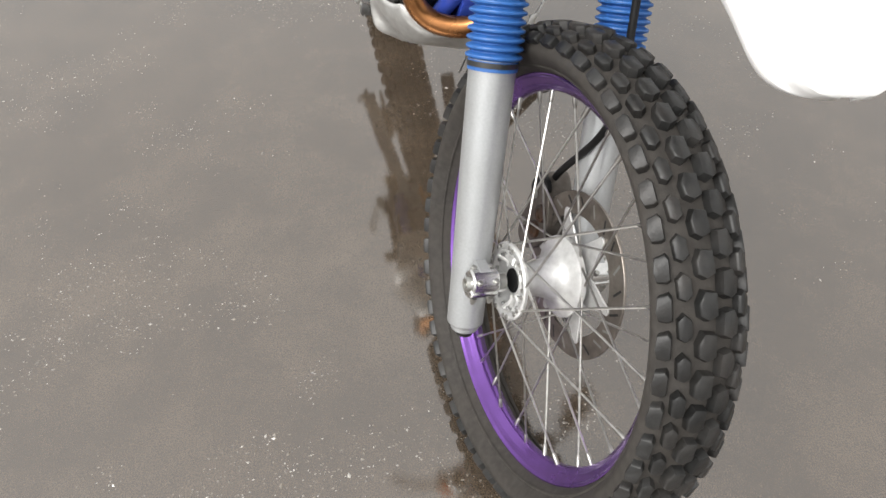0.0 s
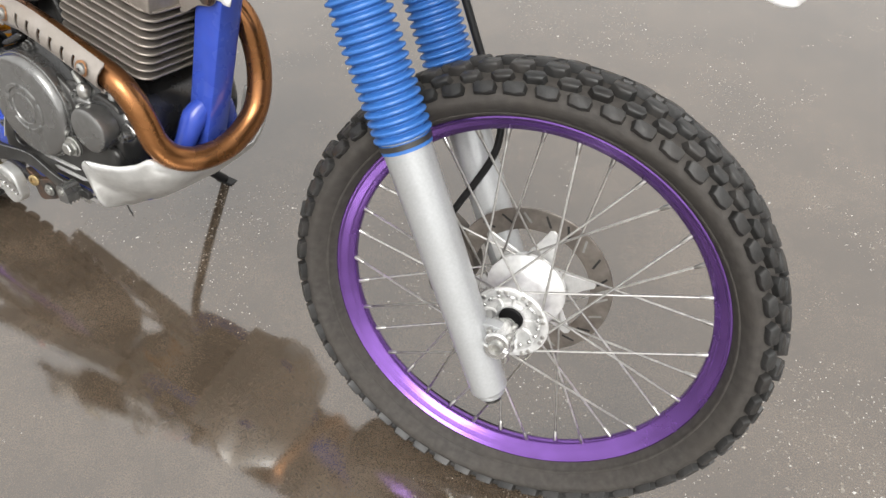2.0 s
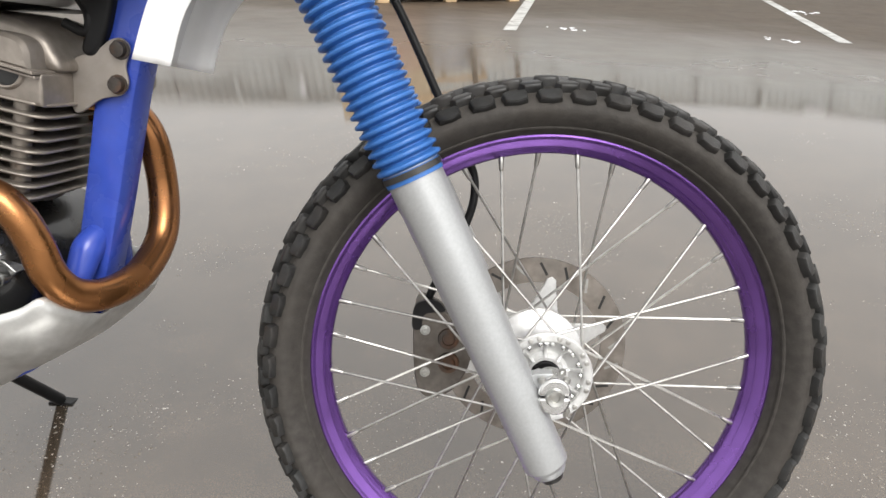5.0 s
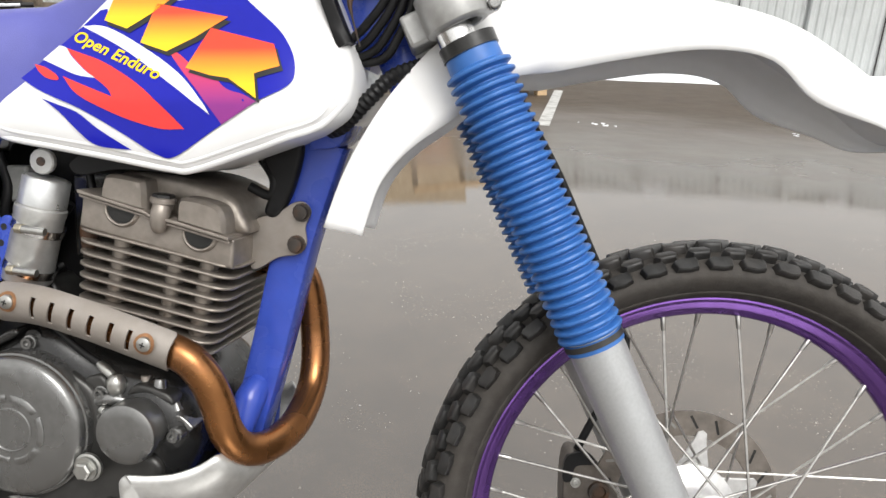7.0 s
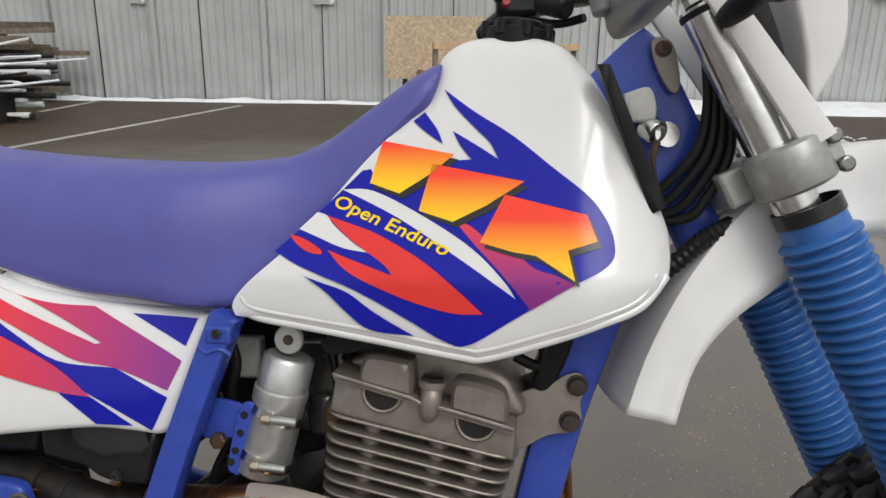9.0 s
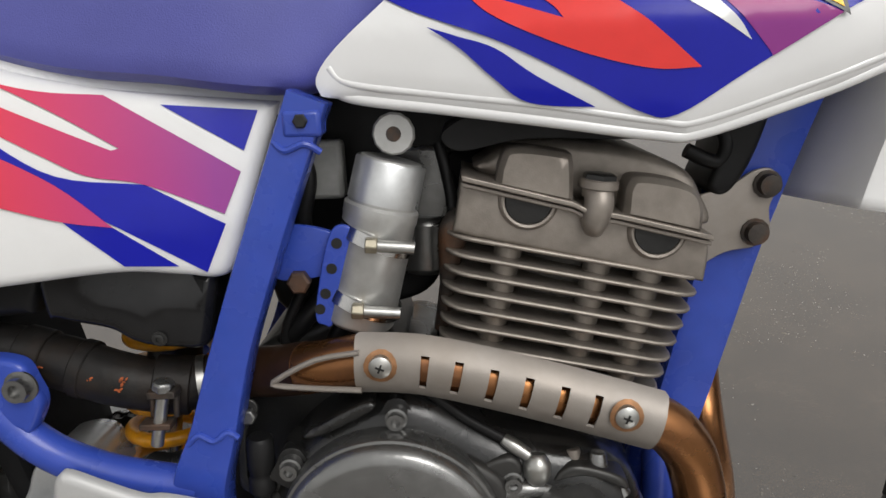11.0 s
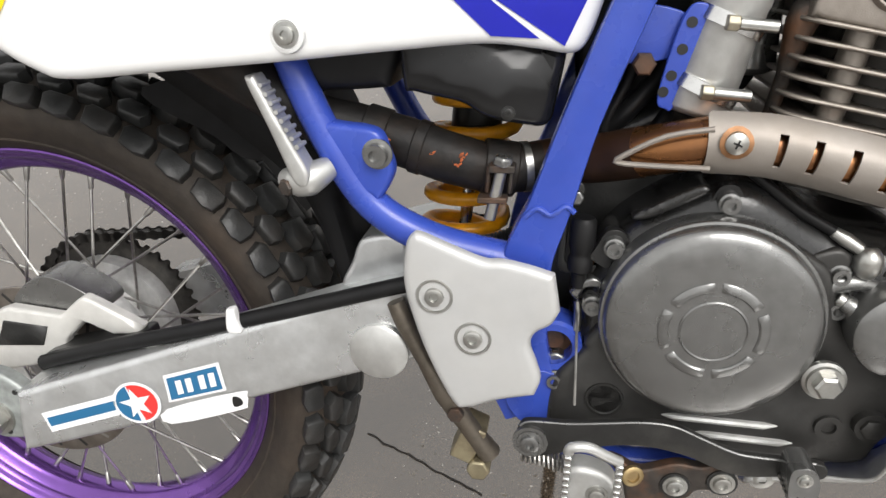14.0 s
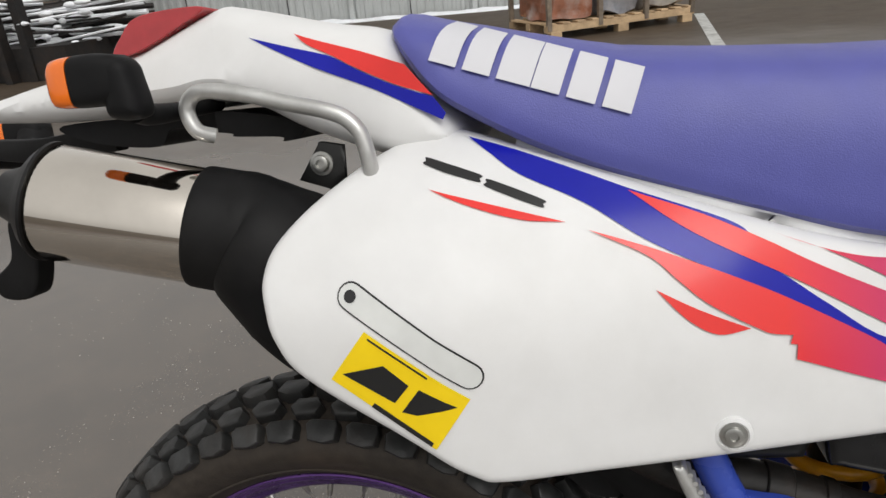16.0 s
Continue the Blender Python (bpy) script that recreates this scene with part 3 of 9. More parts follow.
def brake_disc(parent, centre, y, r_out, r_in, matrix, holes):
    c = Vector((centre[0], centre[1] + y, centre[2]))
    bm = bmesh.new()
    lathe(bm, [(y - 0.002, r_in), (y - 0.002, r_out - 0.0006), (y - 0.0014, r_out), (y + 0.0014, r_out), (y + 0.002, r_out - 0.0006), (y + 0.002, r_in)], centre, (0, 1, 0), 96, closed=True)
    d = part("brake_disc", bm, material("brake_disc_steel", (0.25, 0.225, 0.2), 0.36, 0.9, grain=0.25, grain_scale=50, stain=(0.13, 0.1, 0.08), stain_scale=30, stain_mix=0.5), parent, "slotted steel brake disc", matrix=matrix)
    mid = (r_out + r_in) / 2 + 0.002
    for k in range(holes):
        a = 2 * math.pi * k / holes
        p = c + Vector((math.cos(a) * (mid - 0.008), 0, math.sin(a) * (mid - 0.008)))
        q = c + Vector((math.cos(a + 0.1) * (mid + 0.008), 0, math.sin(a + 0.1) * (mid + 0.008)))
        bm = bmesh.new()
        u = Vector((-(q - p).z, 0, (q - p).x)).normalized() * 0.0017
        vs = [[vadd(bm, v + Vector((0, s, 0))) for v in (p - u, q - u, q + u, p + u)] for s in (-0.0023, 0.0023)]
        bm.faces.new(vs[0])
        bm.faces.new(vs[1][::-1])
        for i in range(4):
            bm.faces.new((vs[0][i], vs[0][(i + 1) % 4], vs[1][(i + 1) % 4], vs[1][i]))
        part("disc_slot", bm, CASE_DARK if k % 3 else ZINC, parent, matrix=matrix, smooth=False)
    # cast carrier with tapering arms out to the disc
    for k in range(6):
        a = 2 * math.pi * (k + 0.3) / 6
        ax, up = Vector((math.cos(a), 0, math.sin(a))), Vector((-math.sin(a), 0, math.cos(a)))
        bm = bmesh.new()
        ring = [c + ax * r + up * o for r, o in ((0.03, -0.022), (0.052, -0.02), (r_in - 0.004, -0.0085), (r_in + 0.007, -0.006), (r_in + 0.01, 0.0), (r_in + 0.007, 0.006), (r_in - 0.004, 0.0085), (0.052, 0.02), (0.03, 0.022))]
        lo = [vadd(bm, p + Vector((0, -0.0055 if y > 0 else 0.0055, 0))) for p in ring]
        hi = [vadd(bm, p + Vector((0, -0.0022 if y > 0 else 0.0022, 0))) for p in ring]
        bm.faces.new(lo)
        bm.faces.new(hi[::-1])
        for i in range(len(ring)):
            j = (i + 1) % len(ring)
            bm.faces.new((lo[i], lo[j], hi[j], hi[i]))
        part("disc_carrier_arm", bm, HUB, parent, matrix=matrix, bevel=0.001)
        bm = bmesh.new()
        lathe(bm, [(-0.004, 0), (-0.004, 0.005), (0.004, 0.005), (0.004, 0)], c + ax * (r_in + 0.004), (0, 1, 0), 12)
        part("disc_rivet", bm, ZINC, parent, matrix=matrix)


brake_disc(front_wheel, FA, 0.0555, 0.123, 0.09, STEER, 22)
brake_disc(rear_wheel, RA, -0.068, 0.106, 0.076, None, 18)

# ---- fork ----


def leg(z):
    return 1.241 - 0.467 * (z - 0.603)


def leg_at(z, y, off=0.0):
    """A point on the fork leg's line at height z, moved ahead by off."""
    return Vector((leg(z) + off * 0.906, y, z + off * 0.423))


UP = Vector((-0.467, 0, 1)).normalized()
for side in (-1, 1):
    y = 0.092 * side
    bm = bmesh.new()
    a = leg_at(0.242, y)
    L = (leg_at(0.6, y) - a).length
    lathe(bm, [(0, 0), (0, 0.017), (0.004, 0.02), (0.01, 0.021), (0.014, 0.0265), (0.12, 0.0275), (0.24, 0.0295), (L, 0.031), (L, 0)], a, UP, 40)
    # cast web that carries the axle, ahead of the leg
    bm2 = slab([(1.352, 0.37), (1.366, 0.362), (1.392, 0.366), (1.41, 0.362), (1.412, 0.33), (1.395, 0.322), (1.375, 0.31), (1.37, 0.29), (1.362, 0.30)], lambda x, z, d: y - 0.008, lambda x, z, d: y + 0.008, 0.02)
    lower = part("fork_leg", bm, ALLOY, bike, "silver fork lower leg", matrix=STEER, bevel=0.002)
    part("axle_web", bm2, ALLOY, lower, matrix=STEER, bevel=0.002)
    bm = bmesh.new()
    lathe(bm, [(0, 0), (0, 0.0125), (0.003, 0.0135), (0.008, 0.0135), (0.009, 0.012), (0.009, 0)], a - UP * 0.007, UP, 24)
    part("damper_bolt", bm, CASE_DARK, lower, matrix=STEER)
    # split clamp: two bright halves with four studs
    c = Vector((1.4065, y, 0.3435))
    for up in (-1, 1):
        bm = bmesh.new()
        ring = []
        for k in range(17):
            t = math.pi * k / 16
            r = 0.0205 - 0.0022 * math.cos(2 * t)
            ring.append((c.x + r * math.cos(t), c.z + up * (0.001 + 0.92 * r * math.sin(t))))
        lo = [vadd(bm, (px_, y - 0.0205, pz_)) for px_, pz_ in ring]
        hi = [vadd(bm, (px_, y + 0.0205, pz_)) for px_, pz_ in ring]
        bm.faces.new(lo)
        bm.faces.new(hi[::-1])
        for i in range(len(ring)):
            j = (i + 1) % len(ring)
            bm.faces.new((lo[i], lo[j], hi[j], hi[i]))
        part("axle_clamp", bm, POLISHED, lower, "bright axle clamp", matrix=STEER, bevel=0.003)
    for dx in (-0.0135, 0.0135):
        for dy in (-0.0125, 0.0125):
            bm = bmesh.new()
            lathe(bm, [(0, 0), (0, 0.0042), (0.005, 0.0042), (0.006, 0.003), (0.006, 0)], c + Vector((dx, dy, 0.0145)), (0.1 * dx / 0.0135, 0, 1), 10)
            part("clamp_stud", bm, ZINC, lower, matrix=STEER)
            bm = bmesh.new()
            lathe(bm, [(0, 0), (0, 0.0048), (0.006, 0.0048), (0.0065, 0.003), (0.011, 0.003), (0.011, 0)], c + Vector((dx, dy, -0.0145)), (0.1 * dx / 0.0135, 0, -1), 8)
            part("clamp_nut", bm, ZINC, lower, matrix=STEER)
    bm = bmesh.new()
    lathe(bm, [(-0.022, 0), (-0.022, 0.0045), (-0.0245, 0.005), (-0.0255, 0.009), (-0.0215, 0.0108), (0.034, 0.0108), (0.034, 0)] if side < 0 else [(0.028, 0), (0.028, 0.011), (-0.028, 0.011), (-0.028, 0)], c, (0, 1, 0), 20)
    part("axle", bm, RUSTY if side > 0 else ZINC, lower, matrix=STEER)
    # corrugated boot
    bm = bmesh.new()
    a, b = leg_at(0.582, y), leg_at(0.892, y)
    L = (b - a).length
    prof = [(0, 0.0), (0, 0.0325), (0.012, 0.0325)]
    folds = 29
    for k in range(folds):
        s0 = 0.012 + (L - 0.03) * k / folds
        ds = (L - 0.03) / folds
        big = 0.0368 if k != 14 else 0.0358
        prof += [(s0 + ds * 0.06, 0.0298), (s0 + ds * 0.34, big - 0.0006), (s0 + ds * 0.5, big), (s0 + ds * 0.66, big - 0.0006), (s0 + ds * 0.94, 0.0298)]
    prof += [(L - 0.016, 0.030), (L, 0.029), (L, 0.0)]
    lathe(bm, prof, a, UP, 44)
    boot = part("fork_boot", bm, BOOT, bike, "blue corrugated rubber fork boot", matrix=STEER)
    bm = bmesh.new()
    lathe(bm, [(0.0, 0.0322), (0.0, 0.0336), (0.0065, 0.0336), (0.0065, 0.0322)], leg_at(0.5862, y), UP, 40, closed=True)
    part("boot_clip", bm, CASE_MID, boot, "grey clamping band", matrix=STEER)
    bm = bmesh.new()
    lathe(bm, [(0.0, 0.0292), (0.0, 0.0312), (0.014, 0.0312), (0.014, 0.0292)], leg_at(0.889, y), UP, 40, closed=True)
    part("boot_clip", bm, CASE_DARK, boot, "dark clamping band", matrix=STEER)
    bm = bmesh.new()
    rod(bm, leg_at(0.58, y), leg_at(1.085, y, -0.012), 0.0205, 32)
    part("fork_tube", bm, POLISHED, bike, "chromed fork tube", matrix=STEER)
# lower and upper yokes
YOKE = material("grey_yoke_casting", (0.36, 0.36, 0.35), 0.4, 0.5, grain=0.1, grain_scale=120, stain=(0.3, 0.3, 0.29), stain_scale=25, stain_mix=0.4)
for z0, h, nm in ((0.915, 0.045, "lower_yoke"),):
    bm = bmesh.new()
    for side in (-1, 1):
        lathe(bm, [(0, 0.021), (0, 0.034), (0.004, 0.036), (h - 0.004, 0.036), (h, 0.034), (h, 0.021)], leg_at(z0, 0.092 * side), UP, 36, closed=True)
    c = leg_at(z0 + h * 0.45, 0, -0.025)
    m = Matrix.Translation(c) @ Matrix(((UP.z, 0, UP.x), (0, 1, 0), (-UP.x, 0, UP.z))).to_4x4()
    box(bm, (0.0, 0, 0), (0.06, 0.15, h * 0.8), m)
    lathe(bm, [(-0.03, 0), (-0.03, 0.032), (0.05, 0.032), (0.05, 0)], c - UP * 0.0 + Vector((-0.012, 0, 0)), UP, 28)
    yk = part(nm, bm, YOKE, bike, "grey cast fork yoke", matrix=STEER, bevel=0.004)
    for side in (-1, 1):
        bm = bmesh.new()
        q = leg_at(z0 + h * 0.4, 0.092 * side, 0.034)
        box(bm, (0, 0, 0), (0.024, 0.022, h * 0.8), Matrix.Translation(q) @ Matrix(((UP.z, 0, UP.x), (0, 1, 0), (-UP.x, 0, UP.z))).to_4x4())
        part("pinch_lug", bm, YOKE, yk, matrix=STEER, bevel=0.002)
        for dz in (-0.013, 0.012):
            bm = bmesh.new()
            hexbolt(bm, leg_at(z0 + h * 0.4 + dz, 0.092 * side, 0.04) + Vector((0, -0.012, 0)), (0, -1, 0), 0.0075, 0.008, 12)
            part("pinch_bolt", bm, CASE, yk, matrix=STEER, bevel=0.0015)

# ---- front mudguard ----


def mudguard(name, spine, skirt, halves, mat, label, matrix=None, thick=0.0028, n=5, flare=0.0):
    """A curved shell: a spine on the centre line, skirts on both sides."""
    sp = curve_points([(p[0], 0, p[1]) for p in spine], n)
    sk = curve_points([(p[0], 0, p[1]) for p in skirt], n)
    N = len(sp)
    hw = [float(np.interp(i / (N - 1) * (len(halves) - 1), range(len(halves)), halves)) for i in range(N)]
    K = 30 if flare else 14
    rows = []
    for i in range(N):
        row = []
        for k in range(K + 1):
            u = -1 + 2 * k / K
            au = abs(u)
            if au < 0.62:
                y, f = au / 0.62 * 0.955, 0.07 * (au / 0.62) ** 2
            else:
                v = (au - 0.62) / 0.38
                y, f = 0.955 + 0.045 * math.sin(v * math.pi / 2) + flare * max(0.0, min(1.0, (v - 0.7) / 0.12)), 0.07 + 0.93 * v
            p = sp[i].lerp(sk[i], f)
            row.append(Vector((p.x, math.copysign(y * hw[i], u), p.z)))
        rows.append(row)
    bm = bmesh.new()
    V = [[vadd(bm, p) for p in row] for row in rows]
    for i in range(N - 1):
        for k in range(K):
            bm.faces.new((V[i][k], V[i][k + 1], V[i + 1][k + 1], V[i + 1][k]))
    ob = part(name, bm, mat, bike, label, matrix=matrix)
    md = ob.modifiers.new("solid", "SOLIDIFY")
    md.thickness, md.offset = thick, 0
    return ob


mudguard("front_mudguard", [(0.947, 0.701), (0.972, 0.77), (1.016, 0.847), (1.074, 0.914), (1.134, 0.955), (1.2, 0.966), (1.272, 0.968), (1.367, 0.958), (1.449, 0.937), (1.506, 0.908), (1.569, 0.862), (1.606, 0.830), (1.626, 0.811)],
         [(0.993, 0.693), (1.012, 0.75), (1.045, 0.79), (1.09, 0.823), (1.147, 0.868), (1.202, 0.876), (1.272, 0.890), (1.36, 0.902), (1.43, 0.892), (1.48, 0.85), (1.55, 0.826), (1.594, 0.808), (1.620, 0.805)],
         [float(np.interp(u, [0, 0.09, 0.18, 0.27, 0.36, 0.385, 0.42, 0.55, 0.65, 0.75, 1.0], [0.068, 0.067, 0.064, 0.06, 0.057, 0.058, 0.0695, 0.072, 0.0715, 0.069, 0.061])) * math.sqrt(max(0.03, 1 - max(0.0, (u - 0.8) / 0.2) ** 4)) for u in np.linspace(0, 1, 61)], WHITE, "long white plastic front mudguard", STEER, flare=0.06)

# ---- tank ----


def tank_y(x, z):
    s = 0.128 + 0.08 * (x - 0.75)
    if z > 0.84:
        s -= 0.42 * (z - 0.84)
    if x > 0.9:
        s -= 4.6 * (x - 0.9) ** 2
    return -max(s, 0.03)


TANK = [(0.578, 0.803), (0.60, 0.796), (0.728, 0.778), (0.805, 0.766), (0.828, 0.766), (0.89, 0.786), (0.965, 0.815), (0.990, 0.838), (0.994, 0.874), (0.985, 0.905), (0.963, 0.962), (0.9393, 1.0015), (0.9242, 1.0297), (0.909, 1.049), (0.892, 1.064), (0.862, 1.073), (0.8288, 1.0745), (0.8, 1.071), (0.782, 1.062), (0.772, 1.05), (0.7695, 1.029), (0.761, 1.007), (0.744, 0.991), (0.725, 0.972), (0.70, 0.945), (0.641, 0.875), (0.585, 0.824)]


def tank_skin(x, z, d):
    rim = 0.93 - 0.25 * min(1.0, max(0.0, (z - 0.99) / 0.06))
    back = min(1.0, max(0.0, ((z - 0.824) - 0.88 * (x - 0.585) + 0.05) / 0.03)) if z < 0.975 else 0.0
    rim += (0.99 - rim) * back
    return tank_y(x, z) * (rim + (1 - rim) * roll(d, 0.024))


bm = slab(TANK, tank_skin, lambda x, z, d: -tank_skin(x, z, d), 0.012, edge=0.024)
tank = part("fuel_tank", bm, WHITE_TANK, bike, "white fuel tank with blue, red and purple graphics")


TANK_LINE = curve_points(TANK, 6, closed=True, dim=2)


def tank_film(x, z):
    return tank_skin(x, z, edge_distance(TANK_LINE, [(x, z)])[0])


# seam lip along the lower edge
bm = bmesh.new()
for s in (-1, 1):
    tube(bm, [(x, -s * (tank_y(x, z) * 0.93 - 0.001), z + 0.003) for x, z in ((0.582, 0.806), (0.60, 0.795), (0.66, 0.786), (0.728, 0.776), (0.80, 0.765), (0.828, 0.765), (0.89, 0.785), (0.93, 0.80), (0.965, 0.814), (0.988, 0.84))], 0.0045, 12)
part("tank_seam", bm, WHITE_TANK, tank)
# pressed bead above the seam
for s in (-1, 1):
    bm = bmesh.new()
    tube(bm, [(x, -s * (tank_film(x, z) + 0.0022), z) for x, z in ((0.586, 0.818), (0.60, 0.807), (0.66, 0.798), (0.728, 0.789), (0.80, 0.777), (0.826, 0.776), (0.885, 0.795), (0.925, 0.809), (0.961, 0.823), (0.978, 0.845))], 0.003, 10)
    part("tank_bead", bm, WHITE_TANK, tank)
bm = bmesh.new()
CAP_AXIS = Vector((0.11, 0, 1)).normalized()
lathe(bm, [(-0.012, 0), (-0.012, 0.037), (0.008, 0.0365), (0.0095, 0.035), (0.0095, 0.0265), (0.018, 0.0258), (0.0195, 0.024), (0.0195, 0)], (0.85, 0, 1.0745), CAP_AXIS, 40)
cap = part("fuel_cap", bm, BLACK, tank, "black screw cap")
for k in range(8):
    bm = bmesh.new()
    a = 2 * math.pi * k / 8 + 0.3
    c = Vector((0.85 + 0.0335 * math.cos(a), 0.0335 * math.sin(a), 1.0745 - 0.11 * 0.0335 * math.cos(a)))
    rod(bm, c, c + CAP_AXIS * 0.0155, 0.0062, 12)
    part("cap_grip", bm, BLACK, cap, bevel=0.0012)

# ---- seat ----
SEAT = [(0.046, 1.006), (0.06, 1.016), (0.1, 1.005), (0.231, 0.972), (0.381, 0.957), (0.532, 0.951), (0.61, 0.957), (0.6545, 0.9765), (0.6881, 0.9998), (0.7176, 1.0201), (0.7394, 1.0358), (0.761, 1.0475), (0.7765, 1.053, 1), (0.7755, 1.042), (0.773, 1.028), (0.7645, 1.005), (0.748, 0.989), (0.729, 0.97), (0.704, 0.943), (0.641, 0.875), (0.585, 0.812), (0.552, 0.80), (0.467, 0.811), (0.391, 0.821), (0.285, 0.853), (0.186, 0.889), (0.116, 0.926), (0.079, 0.955)]

SEAT_LINE = curve_points(SEAT, 6, closed=True)


SEAT_TOP = ([0.046, 0.06, 0.1, 0.231, 0.381, 0.532, 0.61, 0.6545, 0.6881, 0.7176, 0.7394, 0.761, 0.7765], [1.006, 1.016, 1.005, 0.972, 0.957, 0.951, 0.957, 0.9765, 0.9998, 1.0201, 1.0358, 1.0475, 1.053])


def seat_y(x, z, d):
    top = float(np.interp(x, SEAT_TOP[0], SEAT_TOP[1]))
    low = 0.82 + 0.18 * roll(d, 0.012)
    d = max(0.0, min(top - z, (x - 0.044) * 1.2))
    slim = min(1.0, max(0.0, (x - 0.5) / 0.15))
    return -(0.05 * roll(d, 0.022) + 0.052 * roll(d, 0.09) + 0.012) * low * (1 - 0.36 * slim * slim * (3 - 2 * slim))


bm = slab(SEAT, seat_y, lambda x, z, d: -seat_y(x, z, d), 0.012, edge=0.022)
seat = part("seat", bm, VINYL, bike, "violet-blue vinyl seat with white lettering blocks")
# ---- side panel ----


def panel_y(x, z):
    y = -0.108 - 0.215 * (0.54 - x)
    y = max(y, -0.203)
    w = max(0, min(1, (x - 0.3) / 0.2))
    k = max(0, min(1, (x - 0.04) / 0.16))
    return y + (1 - w) * (5.2 - 2.1 * k) * max(0, z - 0.775 + 0.035 * k) ** 2 + w * 0.3 * max(0, z - 0.72)


PANEL = [(0.541, 0.796, 1), (0.536, 0.778), (0.518, 0.715), (0.507, 0.684), (0.495, 0.675), (0.47, 0.679), (0.43, 0.684), (0.365, 0.681), (0.283, 0.676), (0.2, 0.672), (0.135, 0.669), (0.112, 0.676), (0.067, 0.706), (-0.005, 0.753), (-0.0251, 0.781), (-0.0324, 0.8072), (-0.0346, 0.8265), (-0.027, 0.8493), (0.0005, 0.8769), (0.0419, 0.9041), (0.081, 0.9182), (0.1121, 0.915), (0.1966, 0.8846), (0.2961, 0.847), (0.3601, 0.8254), (0.4207, 0.8107), (0.4787, 0.8028)]
bm = slab(PANEL, lambda x, z, d: panel_y(x, z) + 0.009 * (1 - roll(d, 0.009)), lambda x, z, d: panel_y(x, z) + 0.014, 0.016, edge=0.009)
panel = part("side_panel", bm, WHITE, bike, "white side panel with red, blue and purple graphics")
bm = slab(PANEL, lambda x, z, d: -panel_y(x, z) - 0.012, lambda x, z, d: -panel_y(x, z), 0.03)
part("side_panel", bm, WHITE, bike, "white side panel")

# white base pan that shows below the vinyl
PAN = [(0.15, 0.914, 1), (0.186, 0.894), (0.285, 0.858), (0.391, 0.826), (0.467, 0.816), (0.556, 0.805, 1), (0.552, 0.785, 1), (0.467, 0.794), (0.391, 0.804), (0.285, 0.838), (0.186, 0.875), (0.145, 0.894, 1)]
for s in (-1, 1):
    bm = slab(PAN, lambda x, z, d: s * min(0.11, -panel_y(x, z) - 0.013), lambda x, z, d: s * 0.05, 0.02)
    part("seat_pan", bm, WHITE, seat, "white plastic seat base", bevel=0.003)

# ---- tail ----
TAIL = [(-0.44, 0.966), (-0.36, 0.984), (-0.27, 0.9985), (-0.19, 1.0115, 1), (-0.117, 1.037), (-0.09, 1.036), (-0.008, 1.014), (0.05, 0.999), (0.075, 0.96), (0.108, 0.918), (0.095, 0.898), (0.05, 0.897), (-0.027, 0.926), (-0.07, 0.948), (-0.11, 0.957), (-0.157, 0.953), (-0.30, 0.953)]


def tail_y(x, z, d=1.0):
    w = 0.105 - 0.16 * max(0, -0.02 - x) * (1 if x > -0.3 else 1)
    return -(max(w, 0.05) - 0.45 * max(0, z - 0.975)) * (0.55 + 0.45 * roll(d, 0.02))


bm = slab(TAIL, tail_y, lambda x, z, d: -tail_y(x, z, d), 0.014, edge=0.02)
tail = part("tail_cowl", bm, WHITE, bike, "white tail cowl with red and blue stripes")

# ---- frame ----
bm = bmesh.new()
bar(bm, [(0.935, 0, 0.80), (0.90, 0, 0.68), (0.862, 0, 0.53), (0.822, 0, 0.385)], [0.062, 0.05, 0.046, 0.042], 0.046)
frame_main = part("frame_downtube", bm, FRAME, bike, "blue painted frame downtube")
for s in (-1, 1):
    bm = bmesh.new()
    bar(bm, [(0.572, 0.114 * s, 0.80), (0.538, 0.1175 * s, 0.715), (0.505, 0.1175 * s, 0.63), (0.483, 0.1175 * s, 0.56), (0.464, 0.115 * s, 0.505), (0.456, 0.11 * s, 0.42), (0.475, 0.105 * s, 0.36)], [0.028, 0.0275, 0.0285, 0.034, 0.042, 0.06, 0.06], 0.029, round_it=0.22)
    part("frame_upright", bm, FRAME, bike, "blue painted frame upright")
    bm = bmesh.new()
    tube(bm, [(0.245, 0.1 * s, 0.77), (0.275, 0.115 * s, 0.675), (0.303, 0.12 * s, 0.61), (0.337, 0.12 * s, 0.555), (0.39, 0.12 * s, 0.524), (0.46, 0.115 * s, 0.505)], [0.0135, 0.0135, 0.0138, 0.0142, 0.015, 0.0165], 16)
    part("subframe_tube", bm, FRAME, bike, "blue painted subframe tube")
    bm = bmesh.new()
    tube(bm, [(0.852, 0.012 * s, 0.496), (0.8445, 0.03 * s, 0.478), (0.838, 0.046 * s, 0.445), (0.828, 0.063 * s, 0.405), (0.807, 0.077 * s, 0.37), (0.771, 0.084 * s, 0.343), (0.72, 0.09 * s, 0.332), (0.665, 0.096 * s, 0.322), (0.61, 0.1 * s, 0.304), (0.53, 0.1 * s, 0.305), (0.485, 0.1 * s, 0.335), (0.468, 0.1 * s, 0.40)], [0.016, 0.0195, 0.0165, 0.016, 0.0155, 0.015, 0.0145, 0.0135, 0.0135, 0.0125, 0.0125, 0.0135], 16)
    part("cradle_tube", bm, FRAME, bike, "blue painted cradle tube")
